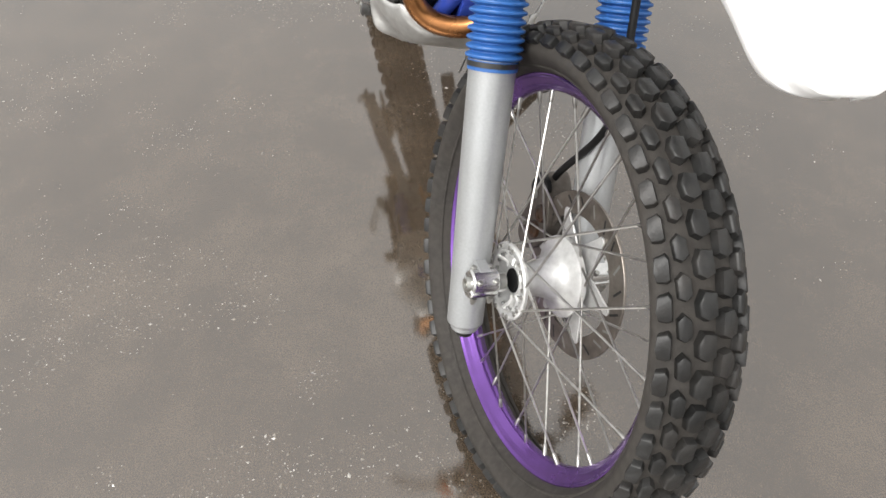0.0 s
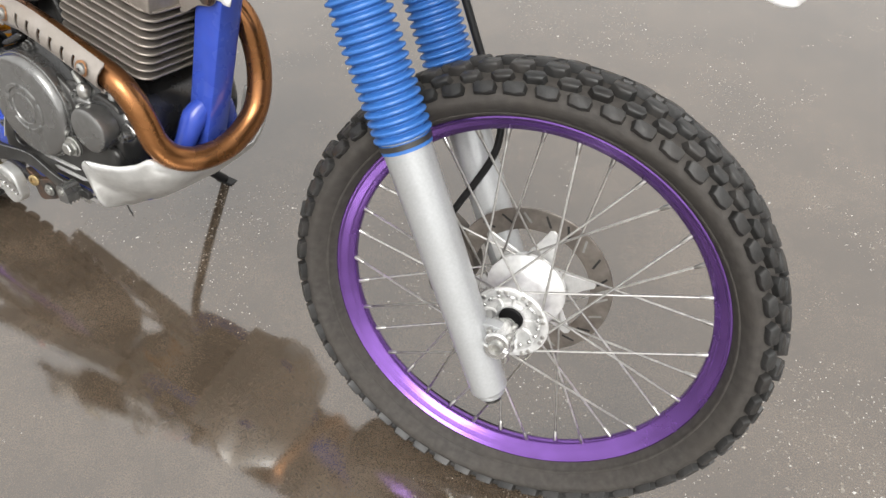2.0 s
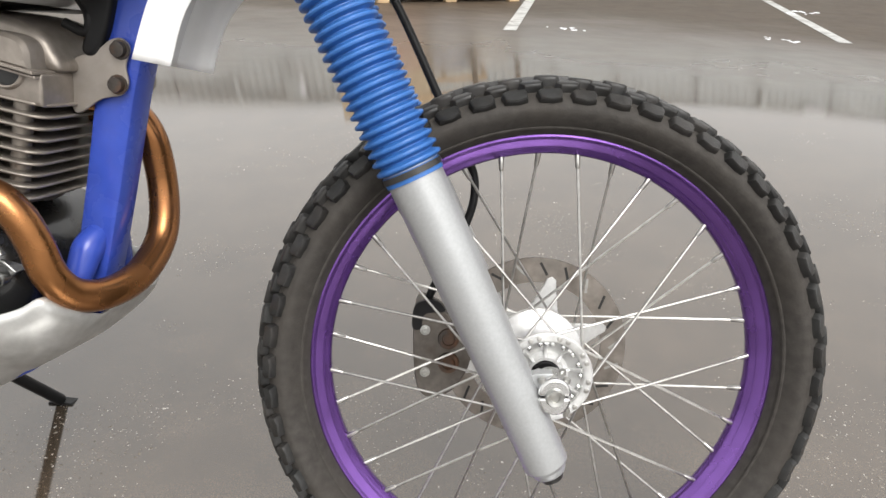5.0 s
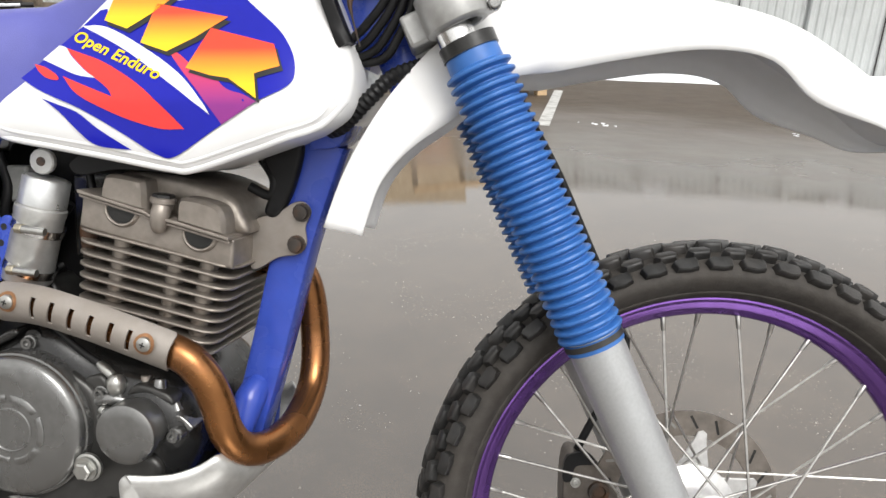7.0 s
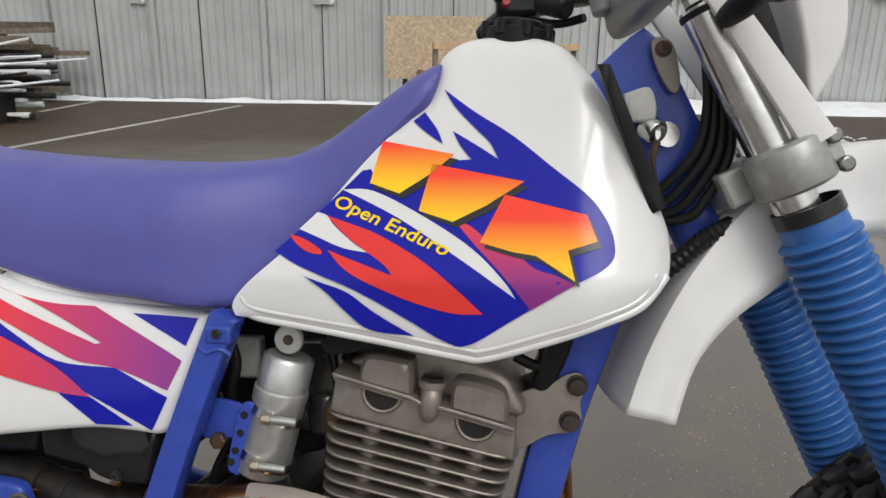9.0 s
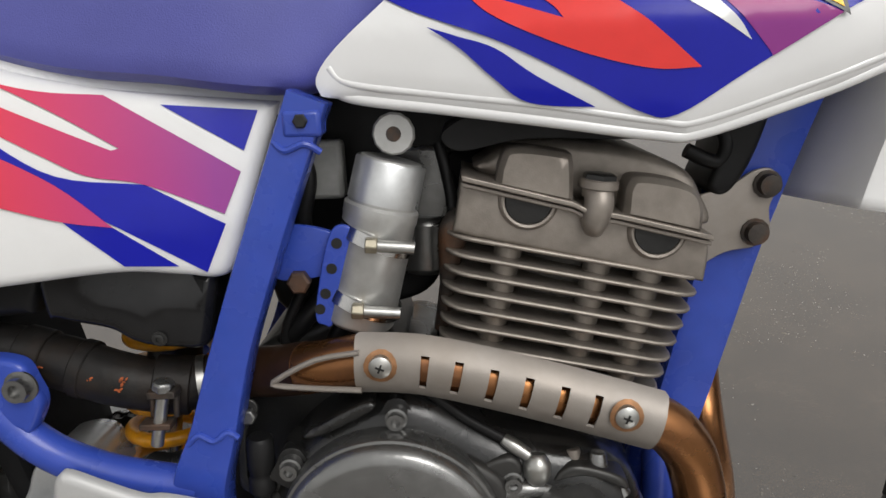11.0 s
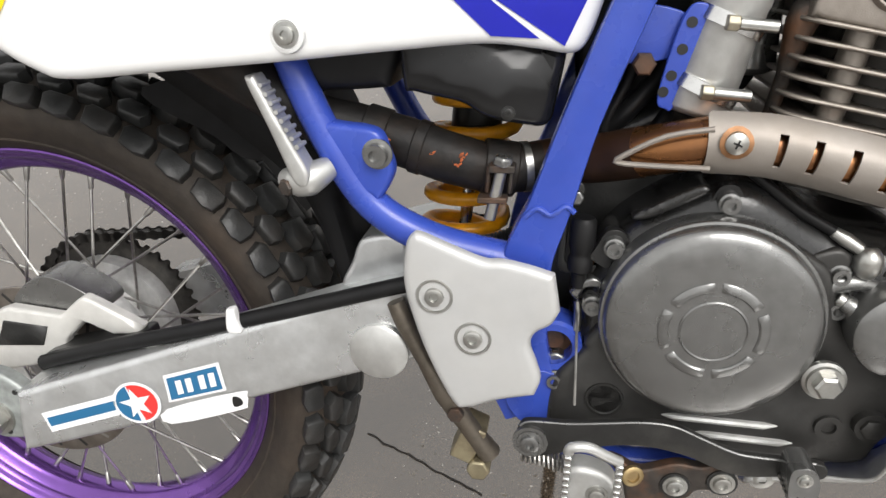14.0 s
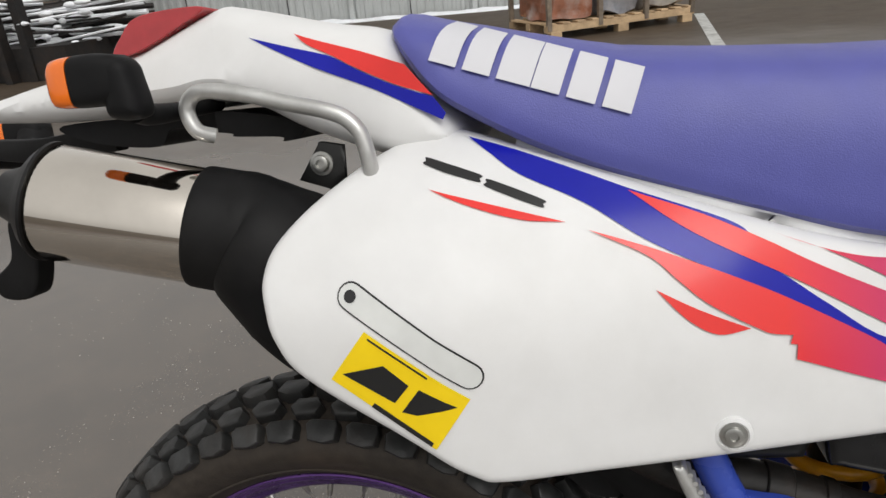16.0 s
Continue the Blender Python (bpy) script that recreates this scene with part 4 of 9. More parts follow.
# backbone under tank and steering head
bm = bmesh.new()
bar(bm, [(0.56, 0, 0.84), (0.75, 0, 0.89), (0.93, 0, 0.95), (0.985, 0, 0.99)], [0.05, 0.055, 0.1, 0.12], 0.05)
part("backbone", bm, FRAME, bike, "blue painted backbone")
bm = bmesh.new()
tube(bm, [leg_at(0.86, 0, -0.065), leg_at(1.08, 0, -0.065)], 0.031, 28, smooth=False)
part("steering_head", bm, FRAME, bike, "blue painted steering head", matrix=None, bevel=0.003)
bm = plate([(0.925, 0.79, 1), (0.965, 0.80), (0.985, 0.866), (1.008, 0.9), (1.062, 0.916, 1), (1.068, 0.926, 1), (1.033, 0.98), (0.991, 1.064, 1), (0.974, 1.078, 1), (0.955, 1.064), (0.915, 1.026, 1), (0.93, 0.94)], -0.033, 0.033)
part("head_gusset", bm, FRAME, bike, "blue painted gusset", bevel=0.004)

# ---- engine ----
CASES = [(0.509, 0.357), (0.503, 0.451), (0.53, 0.53), (0.6, 0.578), (0.642, 0.58), (0.701, 0.545), (0.765, 0.53), (0.805, 0.49), (0.808, 0.43), (0.775, 0.376), (0.73, 0.345), (0.6, 0.336)]
bm = slab(CASES, lambda x, z, d: -0.085 - 0.035 * roll(d, 0.03), lambda x, z, d: 0.085 + 0.035 * roll(d, 0.03), 0.02, edge=0.03)
engine = part("engine", bm, GLOSS_BLACK, bike, "black and graphite engine with finned cylinder")
SIDE = [(0.522, 0.45), (0.515, 0.432), (0.494, 0.408), (0.487, 0.385), (0.484, 0.352, 1), (0.60, 0.34), (0.734, 0.337), (0.757, 0.358), (0.772, 0.396), (0.775, 0.43), (0.74, 0.45), (0.71, 0.47), (0.69, 0.52), (0.60, 0.55)]
bm = slab(SIDE, lambda x, z, d: -0.1225 - 0.006 * roll(d, 0.008), lambda x, z, d: -0.1, 0.02, edge=0.008)
part("clutch_side_case", bm, CASE_MID, engine, "graphite lower engine side case")
YN = (0, -1, 0)
SCORCH = material("scorched_metal", (0.24, 0.12, 0.055), 0.45, 0.6, grain=0.3, grain_scale=120)
# round clutch cover with its ring of ribs
bm = bmesh.new()
lathe(bm, [(0, 0.0), (0, 0.0865), (0.018, 0.0865), (0.020, 0.0855), (0.0205, 0.0835), (0.0275, 0.0815), (0.0305, 0.0785), (0.0322, 0.072), (0.0334, 0.055), (0.0342, 0.03), (0.0345, 0.0)], (0.611, -0.118, 0.470), YN, 96)
cover = part("clutch_cover", bm, CASE, engine, "round graphite clutch cover")
for k in range(6):
    bm = bmesh.new()
    rows = []
    for j in range(13):
        a = math.radians(60 * k + 34.5 + 51 * j / 12)
        end = 0.55 if j in (0, 12) else 1.0
        rows.append([vadd(bm, (0.611 + r * math.cos(a), -0.1512 - hh * end, 0.470 + r * math.sin(a))) for r, hh in ((0.0328, -0.002), (0.0334, 0.0018), (0.0346, 0.0028), (0.0402, 0.0026), (0.0416, 0.0016), (0.0424, -0.002))])
    for p, q in zip(rows, rows[1:]):
        for i in range(5):
            bm.faces.new((p[i], p[i + 1], q[i + 1], q[i]))
    bm.faces.new(rows[0])
    bm.faces.new(rows[-1][::-1])
    part("cover_rib", bm, CASE, engine)
bm = bmesh.new()
lathe(bm, [(0, 0.0265), (0.0012, 0.0262), (0.0018, 0.025), (0.0004, 0.0238), (0.0006, 0.0)], (0.611, -0.1516, 0.470), YN, 56)
part("cover_boss", bm, CASE, engine)
bm = bmesh.new()
lathe(bm, [(0, 0.0), (0, 0.0355), (0.03, 0.0355), (0.0325, 0.0345), (0.0345, 0.031), (0.0352, 0.02), (0.0355, 0.0)], (0.747, -0.115, 0.4715), YN, 56)
part("filter_cover", bm, CASE, engine, "small round filter cover")
for x, z in ((0.535, 0.524), (0.618, 0.564), (0.704, 0.509), (0.706, 0.480), (0.792, 0.464), (0.746, 0.415), (0.52, 0.472), (0.491, 0.398)):
    bm = bmesh.new()
    lathe(bm, [(0, 0.0), (0, 0.0095), (0.012, 0.0085), (0.0125, 0.0068), (0.018, 0.0066), (0.018, 0.0036), (0.014, 0.0034), (0.014, 0)], (x, -0.11, z), YN, 16)
    part("cover_bolt", bm, CASE, engine)
    bm = slab([(x - 0.013, z, 1), (x - 0.006, z + 0.012), (x + 0.006, z + 0.012), (x + 0.013, z, 1), (x + 0.02, z - 0.012 if z > 0.5 else z + 0.008, 1), (x, z - 0.022 if z > 0.5 else z + 0.022), (x - 0.02, z - 0.012 if z > 0.5 else z + 0.008, 1)], lambda a, c, d: -0.115, lambda a, c, d: -0.08, 0.02)
    part("bolt_lug", bm, CASE if z < 0.5 else GLOSS_BLACK, engine, bevel=0.002)
bm = bmesh.new()
lathe(bm, [(0, 0), (0, 0.0165), (0.004, 0.0165), (0.005, 0.014), (0.008, 0.0135), (0.008, 0)], (0.699, -0.142, 0.429), YN, 32)
hexbolt(bm, (0.699, -0.15, 0.429), YN, 0.0105, 0.009)
part("oil_filler_cap", bm, ZINC, engine, "bright hexagonal filler cap")
bm = bmesh.new()
lathe(bm, [(0, 0), (0, 0.014), (0.018, 0.013), (0.018, 0)], (0.7455, -0.118, 0.381), YN, 24)
hexbolt(bm, (0.7455, -0.134, 0.381), YN, 0.009, 0.006)
part("engine_plug", bm, CASE_MID, engine)
bm = bmesh.new()
lathe(bm, [(0, 0.006), (0, 0.0115), (0.02, 0.011), (0.02, 0.006)], (0.7155, -0.112, 0.3755), YN, 24, closed=True)
part("engine_plug", bm, CASE_MID, engine)
bm = bmesh.new()
lathe(bm, [(0.0, 0.0), (0.0, 0.017), (0.0025, 0.0165), (0.0025, 0.0145), (0.001, 0.0135), (0.001, 0)], (0.534, -0.1275, 0.3855), YN, 28)
part("engine_plug", bm, CASE_DARK, engine)
bm = bmesh.new()
for z0, x0, x1 in ((0.3725, 0.582, 0.678), (0.3565, 0.608, 0.692)):
    tube(bm, [(x0, -0.1275, z0 + 0.002), (x0 + 0.012, -0.129, z0 + 0.0015), (x1 - 0.012, -0.129, z0 - 0.001), (x1, -0.1275, z0 - 0.001)], [0.0008, 0.0034, 0.0034, 0.0008], 8, smooth=False)
part("case_ribs", bm, WORN_ALLOY, engine)

# cylinder: tilted stack of fins
CYL = Vector((0.208, 0, 0.978))
CX = Vector((0.978, 0, -0.208))


def cyl_point(u, y, w):
    """Place in the tilted cylinder's own axes: along its side view, across, up its bore."""
    return Vector((0.742, 0, 0.606)) + CX * u + Vector((0, y, 0)) + CYL * w


def tilted_box(bm, u0, u1, y0, y1, w0, w1):
    vs = [vadd(bm, cyl_point(u, y, w)) for u in (u0, u1) for y in (y0, y1) for w in (w0, w1)]
    for q in ((0, 1, 3, 2), (4, 6, 7, 5), (0, 4, 5, 1), (2, 3, 7, 6), (0, 2, 6, 4), (1, 5, 7, 3)):
        bm.faces.new([vs[i] for i in q])


# barrel: its colour is darkened to stand for shade in the fin gaps
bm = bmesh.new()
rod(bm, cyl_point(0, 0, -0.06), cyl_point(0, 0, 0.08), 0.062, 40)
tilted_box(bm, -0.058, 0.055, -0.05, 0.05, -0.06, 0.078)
cyl = part("cylinder", bm, material("gap_shade_barrel", (0.075, 0.068, 0.06), 0.6, 0.4, grain=0.2, grain_scale=70), engine, "cast cylinder barrel, coloured dark as the shade between its fins")
for u in (-0.05, 0.02, 0.06):
    bm = bmesh.new()
    rod(bm, cyl_point(u, -0.066, -0.05), cyl_point(u, -0.066, 0.082), 0.011, 16)
    part("stud_boss", bm, CYLINDER, engine)
for k in range(9):
    w = -0.042 + 0.0138 * k
    bm = bmesh.new()
    half = 0.088 + 0.0016 * k
    ring = []
    for sx, sy in ((1, 1), (-1, 1), (-1, -1), (1, -1)):
        for j in range(5):
            a = math.pi / 2 * j / 4
            ex, ey = (math.cos(a), math.sin(a)) if sx * sy > 0 else (math.sin(a), math.cos(a))
            ring.append((sx * (half - 0.022 + 0.022 * ex), sy * (0.068 + 0.022 * ey)))
    lo = [vadd(bm, cyl_point(u, y, w)) for u, y in ring]
    hi = [vadd(bm, cyl_point(u, y, w + 0.0036)) for u, y in ring]
    bm.faces.new(lo[::-1])
    bm.faces.new(hi)
    for i in range(len(ring)):
        j = (i + 1) % len(ring)
        bm.faces.new((lo[i], lo[j], hi[j], hi[i]))
    part("fin", bm, CYLINDER, engine, bevel=0.0014)
# cylinder head and rocker cover
HEAD = [(0.6709, 0.7345, 1), (0.6675, 0.714), (0.6639, 0.6963, 1), (0.757, 0.6748), (0.8504, 0.6527, 1), (0.8525, 0.67), (0.8533, 0.688, 1), (0.7565, 0.714)]
bm = slab(HEAD, lambda x, z, d: -0.088 + 0.004 * (1 - roll(d, 0.004)), lambda x, z, d: 0.088 - 0.004 * (1 - roll(d, 0.004)), 0.014, edge=0.004)
head = part("cylinder_head", bm, CYLINDER, engine, "cast cylinder head")
# roof of the rocker cover, set back behind the two raised ends
bm = slab([(0.684, 0.738), (0.692, 0.75), (0.7018, 0.7575), (0.7198, 0.7625), (0.7756, 0.757), (0.8071, 0.7495), (0.8391, 0.735), (0.852, 0.718), (0.855, 0.69), (0.757, 0.712)], lambda x, z, d: -0.066 + 0.01 * (1 - roll(d, 0.01)), lambda x, z, d: 0.076 - 0.01 * (1 - roll(d, 0.01)), 0.016, edge=0.01)
part("rocker_cover", bm, CYLINDER, engine, "cast valve cover")
for o in ([(0.697, 0.736), (0.6993, 0.7469), (0.7086, 0.7585), (0.7455, 0.7537), (0.7515, 0.7475), (0.7521, 0.716, 1), (0.6949, 0.731, 1)], [(0.7885, 0.7122), (0.7906, 0.7286), (0.7999, 0.7349), (0.8332, 0.7278), (0.8446, 0.7149), (0.8455, 0.691, 1), (0.7875, 0.706, 1)]):
    bm = slab(o, lambda x, z, d: -0.096 + 0.006 * (1 - min(1.0, d / 0.004)), lambda x, z, d: -0.05, 0.008, edge=0.004)
    part("rocker_box", bm, CYLINDER, engine, "raised end of the valve cover")
# two joint ledges, stepped at the middle
LEDGE = [(0.6715, 0.741), (0.6968, 0.7341), (0.7509, 0.7195), (0.7602, 0.7145), (0.7854, 0.7093), (0.8515, 0.6918)]
for dz, h, yo in ((0.0, 0.0042, -0.0995), (-0.0052, 0.0036, -0.096)):
    bm = slab([(x, z + dz, 1) for x, z in LEDGE] + [(x + 0.0004, z + dz - h, 1) for x, z in LEDGE[::-1]], lambda x, z, d: yo, lambda x, z, d: -yo, 0.012, n=1)
    part("cover_flange", bm, CYLINDER, engine, bevel=0.0009)
# half-moon plugs with cast rims under the ledges
for x, z in ((0.7201, 0.7195), (0.8141, 0.694)):
    bm = bmesh.new()
    lathe(bm, [(0, 0.0), (0, 0.0172), (0.0022, 0.0168), (0.0026, 0.0)], (x, -0.0885, z), YN, 32)
    part("head_plug", bm, CASE_DARK, engine)
    bm = bmesh.new()
    lathe(bm, [(0, 0.0172), (0.004, 0.0178), (0.0046, 0.0195), (0.0035, 0.0212), (0, 0.0225)], (x, -0.0875, z), YN, 32, closed=True)
    part("plug_rim", bm, CYLINDER, engine)
# oil union between the raised ends
bm = bmesh.new()
tube(bm, [(0.7705, -0.088, 0.728), (0.77, -0.094, 0.716), (0.7672, -0.094, 0.703), (0.7665, -0.092, 0.6945)], [0.0105, 0.0108, 0.0098, 0.006], 20)
union = part("oil_union", bm, CYLINDER, engine)
bm = bmesh.new()
lathe(bm, [(-0.012, 0), (-0.012, 0.0112), (-0.006, 0.0116), (-0.005, 0.0142), (0.0, 0.0142), (0.0012, 0.013), (0.0012, 0)], (0.771, -0.0885, 0.7325), (0.12, 0, 1), 24)
part("union_collar", bm, CYLINDER, union)
bm = bmesh.new()
lathe(bm, [(0.001, 0), (0.001, 0.0125), (0.0045, 0.0122), (0.0055, 0.0105), (0.0055, 0)], (0.771, -0.0885, 0.7325), (0.12, 0, 1), 6)
part("union_cap", bm, CASE_DARK, union)
# head stay plates to the frame
for y in (-0.032, 0.03):
    bm = plate([(0.852, 0.70), (0.885, 0.715), (0.904, 0.727), (0.918, 0.728), (0.926, 0.717), (0.919, 0.698), (0.92, 0.678), (0.91, 0.665), (0.885, 0.66), (0.85, 0.645)], y, y + 0.004)
    part("head_stay", bm, SHIELD, bike, "bare metal engine stay plate")
for x, z in ((0.915, 0.716), (0.908, 0.677)):
    bm = bmesh.new()
    lathe(bm, [(0, 0.0), (0, 0.0115), (0.002, 0.0115), (0.002, 0.009), (0.009, 0.0085), (0.01, 0)], (x, -0.032, z), YN, 12)
    part("stay_bolt", bm, RUSTY, bike)

# ---- exhaust ----
bm = bmesh.new()
tube(bm, [(0.83, 0.03, 0.645), (0.868, 0.045, 0.645), (0.892, 0.058, 0.61), (0.899, 0.065, 0.54), (0.902, 0.045, 0.48), (0.896, -0.005, 0.442), (0.880, -0.055, 0.431), (0.862, -0.09, 0.440), (0.851, -0.112, 0.468), (0.842, -0.12, 0.51), (0.828, -0.125, 0.543), (0.80, -0.127, 0.565),
          (0.72, -0.125, 0.588), (0.66, -0.121, 0.603), (0.61, -0.118, 0.611), (0.565, -0.11, 0.603), (0.525, -0.088, 0.59), (0.49, -0.075, 0.583), (0.462, -0.078, 0.579)], 0.0195, 24, n=8)
header = part("exhaust_header", bm, COPPER, bike, "heat-tinted copper-brown exhaust header")
bm = bmesh.new()
tube(bm, [(0.552, -0.1035, 0.599), (0.54, -0.0965, 0.595), (0.525, -0.088, 0.59), (0.49, -0.075, 0.583), (0.464, -0.0775, 0.579)], 0.0202, 24, n=8)
part("burnt_pipe_end", bm, material("burnt_pipe", (0.05, 0.024, 0.013), 0.42, 0.5, grain=0.3, grain_scale=30, stain=(0.012, 0.009, 0.007), stain_scale=11, stain_mix=0.7, bump=0.1, bump_scale=120), header, "dark burnt rear end of the header")
SOOT = material("sooty_rusty_pipe", (0.012, 0.011, 0.0105), 0.5, 0.0, spec=0.22, grain=0.35, grain_scale=70, stain=(0.035, 0.022, 0.014), stain_scale=26, stain_mix=0.5, bump=0.25, bump_scale=160)
bm = bmesh.new()
tube(bm, [(0.475, -0.0765, 0.581), (0.44, -0.084, 0.577), (0.40, -0.092, 0.588), (0.36, -0.09, 0.601), (0.32, -0.09, 0.613), (0.27, -0.1, 0.632), (0.16, -0.135, 0.72), (0.06, -0.155, 0.79)], [0.0195, 0.0205, 0.0215, 0.0215, 0.0205, 0.021, 0.025, 0.03], 24)
midpipe = part("exhaust_midpipe", bm, SOOT, bike, "black sooty exhaust mid pipe with rust specks")
for p, q, r in (((0.452, -0.0815, 0.5765), (0.425, -0.087, 0.581), 0.0235), ((0.378, -0.091, 0.5955), (0.368, -0.0905, 0.5985), 0.0232), ((0.345, -0.09, 0.605), (0.325, -0.09, 0.611), 0.0235)):
    bm = bmesh.new()
    P, Q = Vector(p), Vector(q)
    lathe(bm, [(0, r * 0.85), (0, r - 0.001), (0.001, r), ((Q - P).length - 0.001, r), ((Q - P).length, r - 0.001), ((Q - P).length, r * 0.85)], P, Q - P, 28)
    part("pipe_sleeve", bm, SOOT, midpipe)
bm = bmesh.new()
lathe(bm, [(0, 0.018), (0, 0.0215), (0.006, 0.0215), (0.006, 0.018)], (0.463, -0.079, 0.579), (-1, -0.3, -0.05), 28)
part("pipe_collar", bm, ZINC, midpipe, "bright pipe collar")


def shield_point(u, v):
    """u along the shield from rear to front, v round it."""
    line = SHIELD_LINE
    k = min(int(u * (len(line) - 1)), len(line) - 2)
    t = u * (len(line) - 1) - k
    p = line[k].lerp(line[k + 1], t)
    tg = (line[min(k + 1, len(line) - 1)] - line[k]).normalized()
    nx = Vector((-tg.z, 0, tg.x)).normalized()
    a = v * 1.15
    return p + nx * math.sin(a) * 0.0255 + Vector((0, -math.cos(a) * 0.0255 + 0.0, 0))


SHIELD_LINE = curve_points([(0.593, -0.117, 0.613), (0.64, -0.12, 0.611), (0.70, -0.124, 0.598), (0.76, -0.128, 0.582), (0.805, -0.13, 0.5685)], 6)
us = [0, 0.02, 0.08, 0.16, 0.21]
slots = []
for k in range(6):
    c = 0.258 + 0.0976 * k
    slots.append((len(us), c))
    us += [c - 0.012, c + 0.012]
us += [0.92, 0.98, 1.0]
us = sorted(us)
vsn = [-1.0, -0.8, -0.43, -0.22, 0.0, 0.22, 0.43, 0.8, 1.0]
bm = bmesh.new()
V = {}
for i, u in enumerate(us):
    for j, v in enumerate(vsn):
        k = 1.0
        if u in (0, 1.0):
            k = 0.88
        V[i, j] = vadd(bm, shield_point(u, v * k))
for i in range(len(us) - 1):
    for j in range(len(vsn) - 1):
        mid = (us[i] + us[i + 1]) / 2
        if us[i + 1] - us[i] < 0.03 and any(abs(mid - c) < 0.004 for _, c in slots) and 2 <= j <= 5:
            continue
        bm.faces.new((V[i, j], V[i + 1, j], V[i + 1, j + 1], V[i, j + 1]))
bmesh.ops.recalc_face_normals(bm, faces=bm.faces[:])
bmesh.ops.solidify(bm, geom=bm.faces[:], thickness=0.002)
sh = part("heat_shield", bm, SHIELD, bike, "slotted satin metal heat shield over the header")
for p in ((0.6118, -0.1415, 0.6165), (0.7798, -0.153, 0.5805)):
    decal("scorch_ring", [(p[0] + 0.0118 * math.cos(k * 0.4189), p[2] + 0.0118 * math.sin(k * 0.4189), 1) for k in range(15)], lambda x, z: p[1] + 0.0265 - math.sqrt(max(1e-6, 0.0265 ** 2 - (z - p[2] + 0.003 + 0.22 * (x - p[0])) ** 2)), SCORCH, sh, 0.0036, cell=0.004, n=1)
    bm = bmesh.new()
    lathe(bm, [(0, 0), (0, 0.0085), (0.005, 0.008), (0.0068, 0.005), (0.0072, 0)], p, YN, 20)
    screw = part("shield_screw", bm, ZINC, sh, "bright cross-headed screw")
    bm = bmesh.new()
    for ang in (0.4, 1.97):
        box(bm, (0, 0, 0), (0.0065, 0.0008, 0.0014), Matrix.Translation((p[0], p[1] - 0.0071, p[2])) @ Matrix.Rotation(ang, 4, "Y"))
    part("screw_slot", bm, CASE_DARK, sh)
# folded wire end of the shield
bm = bmesh.new()
tube(bm, [(0.597, -0.14, 0.6255), (0.565, -0.136, 0.619), (0.535, -0.13, 0.602), (0.533, -0.129, 0.597), (0.56, -0.133, 0.596), (0.597, -0.139, 0.5965)], 0.0022, 8, n=3)
part("shield_lip", bm, SHIELD, sh)
# silencer
MA, MB = Vector((-0.2285, -0.155, 0.8912)), Vector((-0.1, -0.128, 0.856))
MIRROR = material("polished_stainless", (0.72, 0.67, 0.6), 0.06, 1.0, grain=0.05, grain_scale=30, rough_var=0.03)
dm = (MB - MA).normalized()
bm = bmesh.new()
lathe(bm, [(0, 0.0), (0, 0.031), (0.003, 0.0455), (0.006, 0.0478), (0.13, 0.0482), (0.135, 0)], MA, dm, 64)
silencer = part("silencer", bm, MIRROR, bike, "polished oval silencer can")
bm = bmesh.new()
lathe(bm, [(-0.03, 0.012), (-0.034, 0.014), (-0.034, 0.02), (-0.02, 0.026), (-0.006, 0.043), (0.001, 0.0492), (0.0035, 0.0492), (0.0035, 0.046)], MA, dm, 48)
part("end_cap", bm, BLACK, silencer, "black end cap")
bm = slab([(-0.2518, 0.842), (-0.247, 0.875), (-0.272, 0.878), (-0.2785, 0.845), (-0.3, 0.8265), (-0.2943, 0.8096), (-0.2644, 0.8113)], lambda x, z, d: -0.158 + 0.003 * (1 - roll(d, 0.003)), lambda x, z, d: -0.138, 0.02, edge=0.003)
part("outlet_lug", bm, RUBBER, silencer, "black lug under the outlet")
bm = bmesh.new()
tube(bm, [MB - dm * 0.011, MB - dm * 0.008, MB + dm * 0.02, MB + dm * 0.03, MB + Vector((0.042, 0.008, -0.02)), MB + Vector((0.062, 0.02, -0.044)), MB + Vector((0.086, 0.038, -0.078)), MB + Vector((0.116, 0.055, -0.1))], [0.048, 0.0505, 0.051, 0.051, 0.059, 0.068, 0.071, 0.066], 44)
part("silencer_boot", bm, RUBBER, bike, "black rubber sleeve behind the silencer")

# ---- rear end ----
SWING = [(-0.026, 0.364, 1), (-0.01, 0.3695), (0.197, 0.4335), (0.345, 0.478), (0.375, 0.478), (0.386, 0.44), (0.383, 0.412), (0.247, 0.371), (0.0, 0.3035), (-0.036, 0.298, 1)]
for s in (-1, 1):
    yo = lambda x: -0.149 + (x - 0.096) * 0.12
    if s < 0:
        bm = slab(SWING, lambda x, z, d: yo(x) + 0.006 * (1 - roll(d, 0.007)), lambda x, z, d: yo(x) + 0.045, 0.03, edge=0.007)
    else:
        bm = slab(SWING, lambda x, z, d: -yo(x) - 0.045, lambda x, z, d: -yo(x), 0.03)
    arm = part("swingarm", bm, BRUSHED, bike, "worn silver alloy swingarm")
    if s < 0:
        bm = bmesh.new()
        lathe(bm, [(0, 0.0), (0, 0.0275), (0.004, 0.0275), (0.006, 0.025), (0.007, 0)], (0.333, -0.1205, 0.415), YN, 40)
        part("pivot_cap", bm, WORN_ALLOY, arm, "round silver cap")
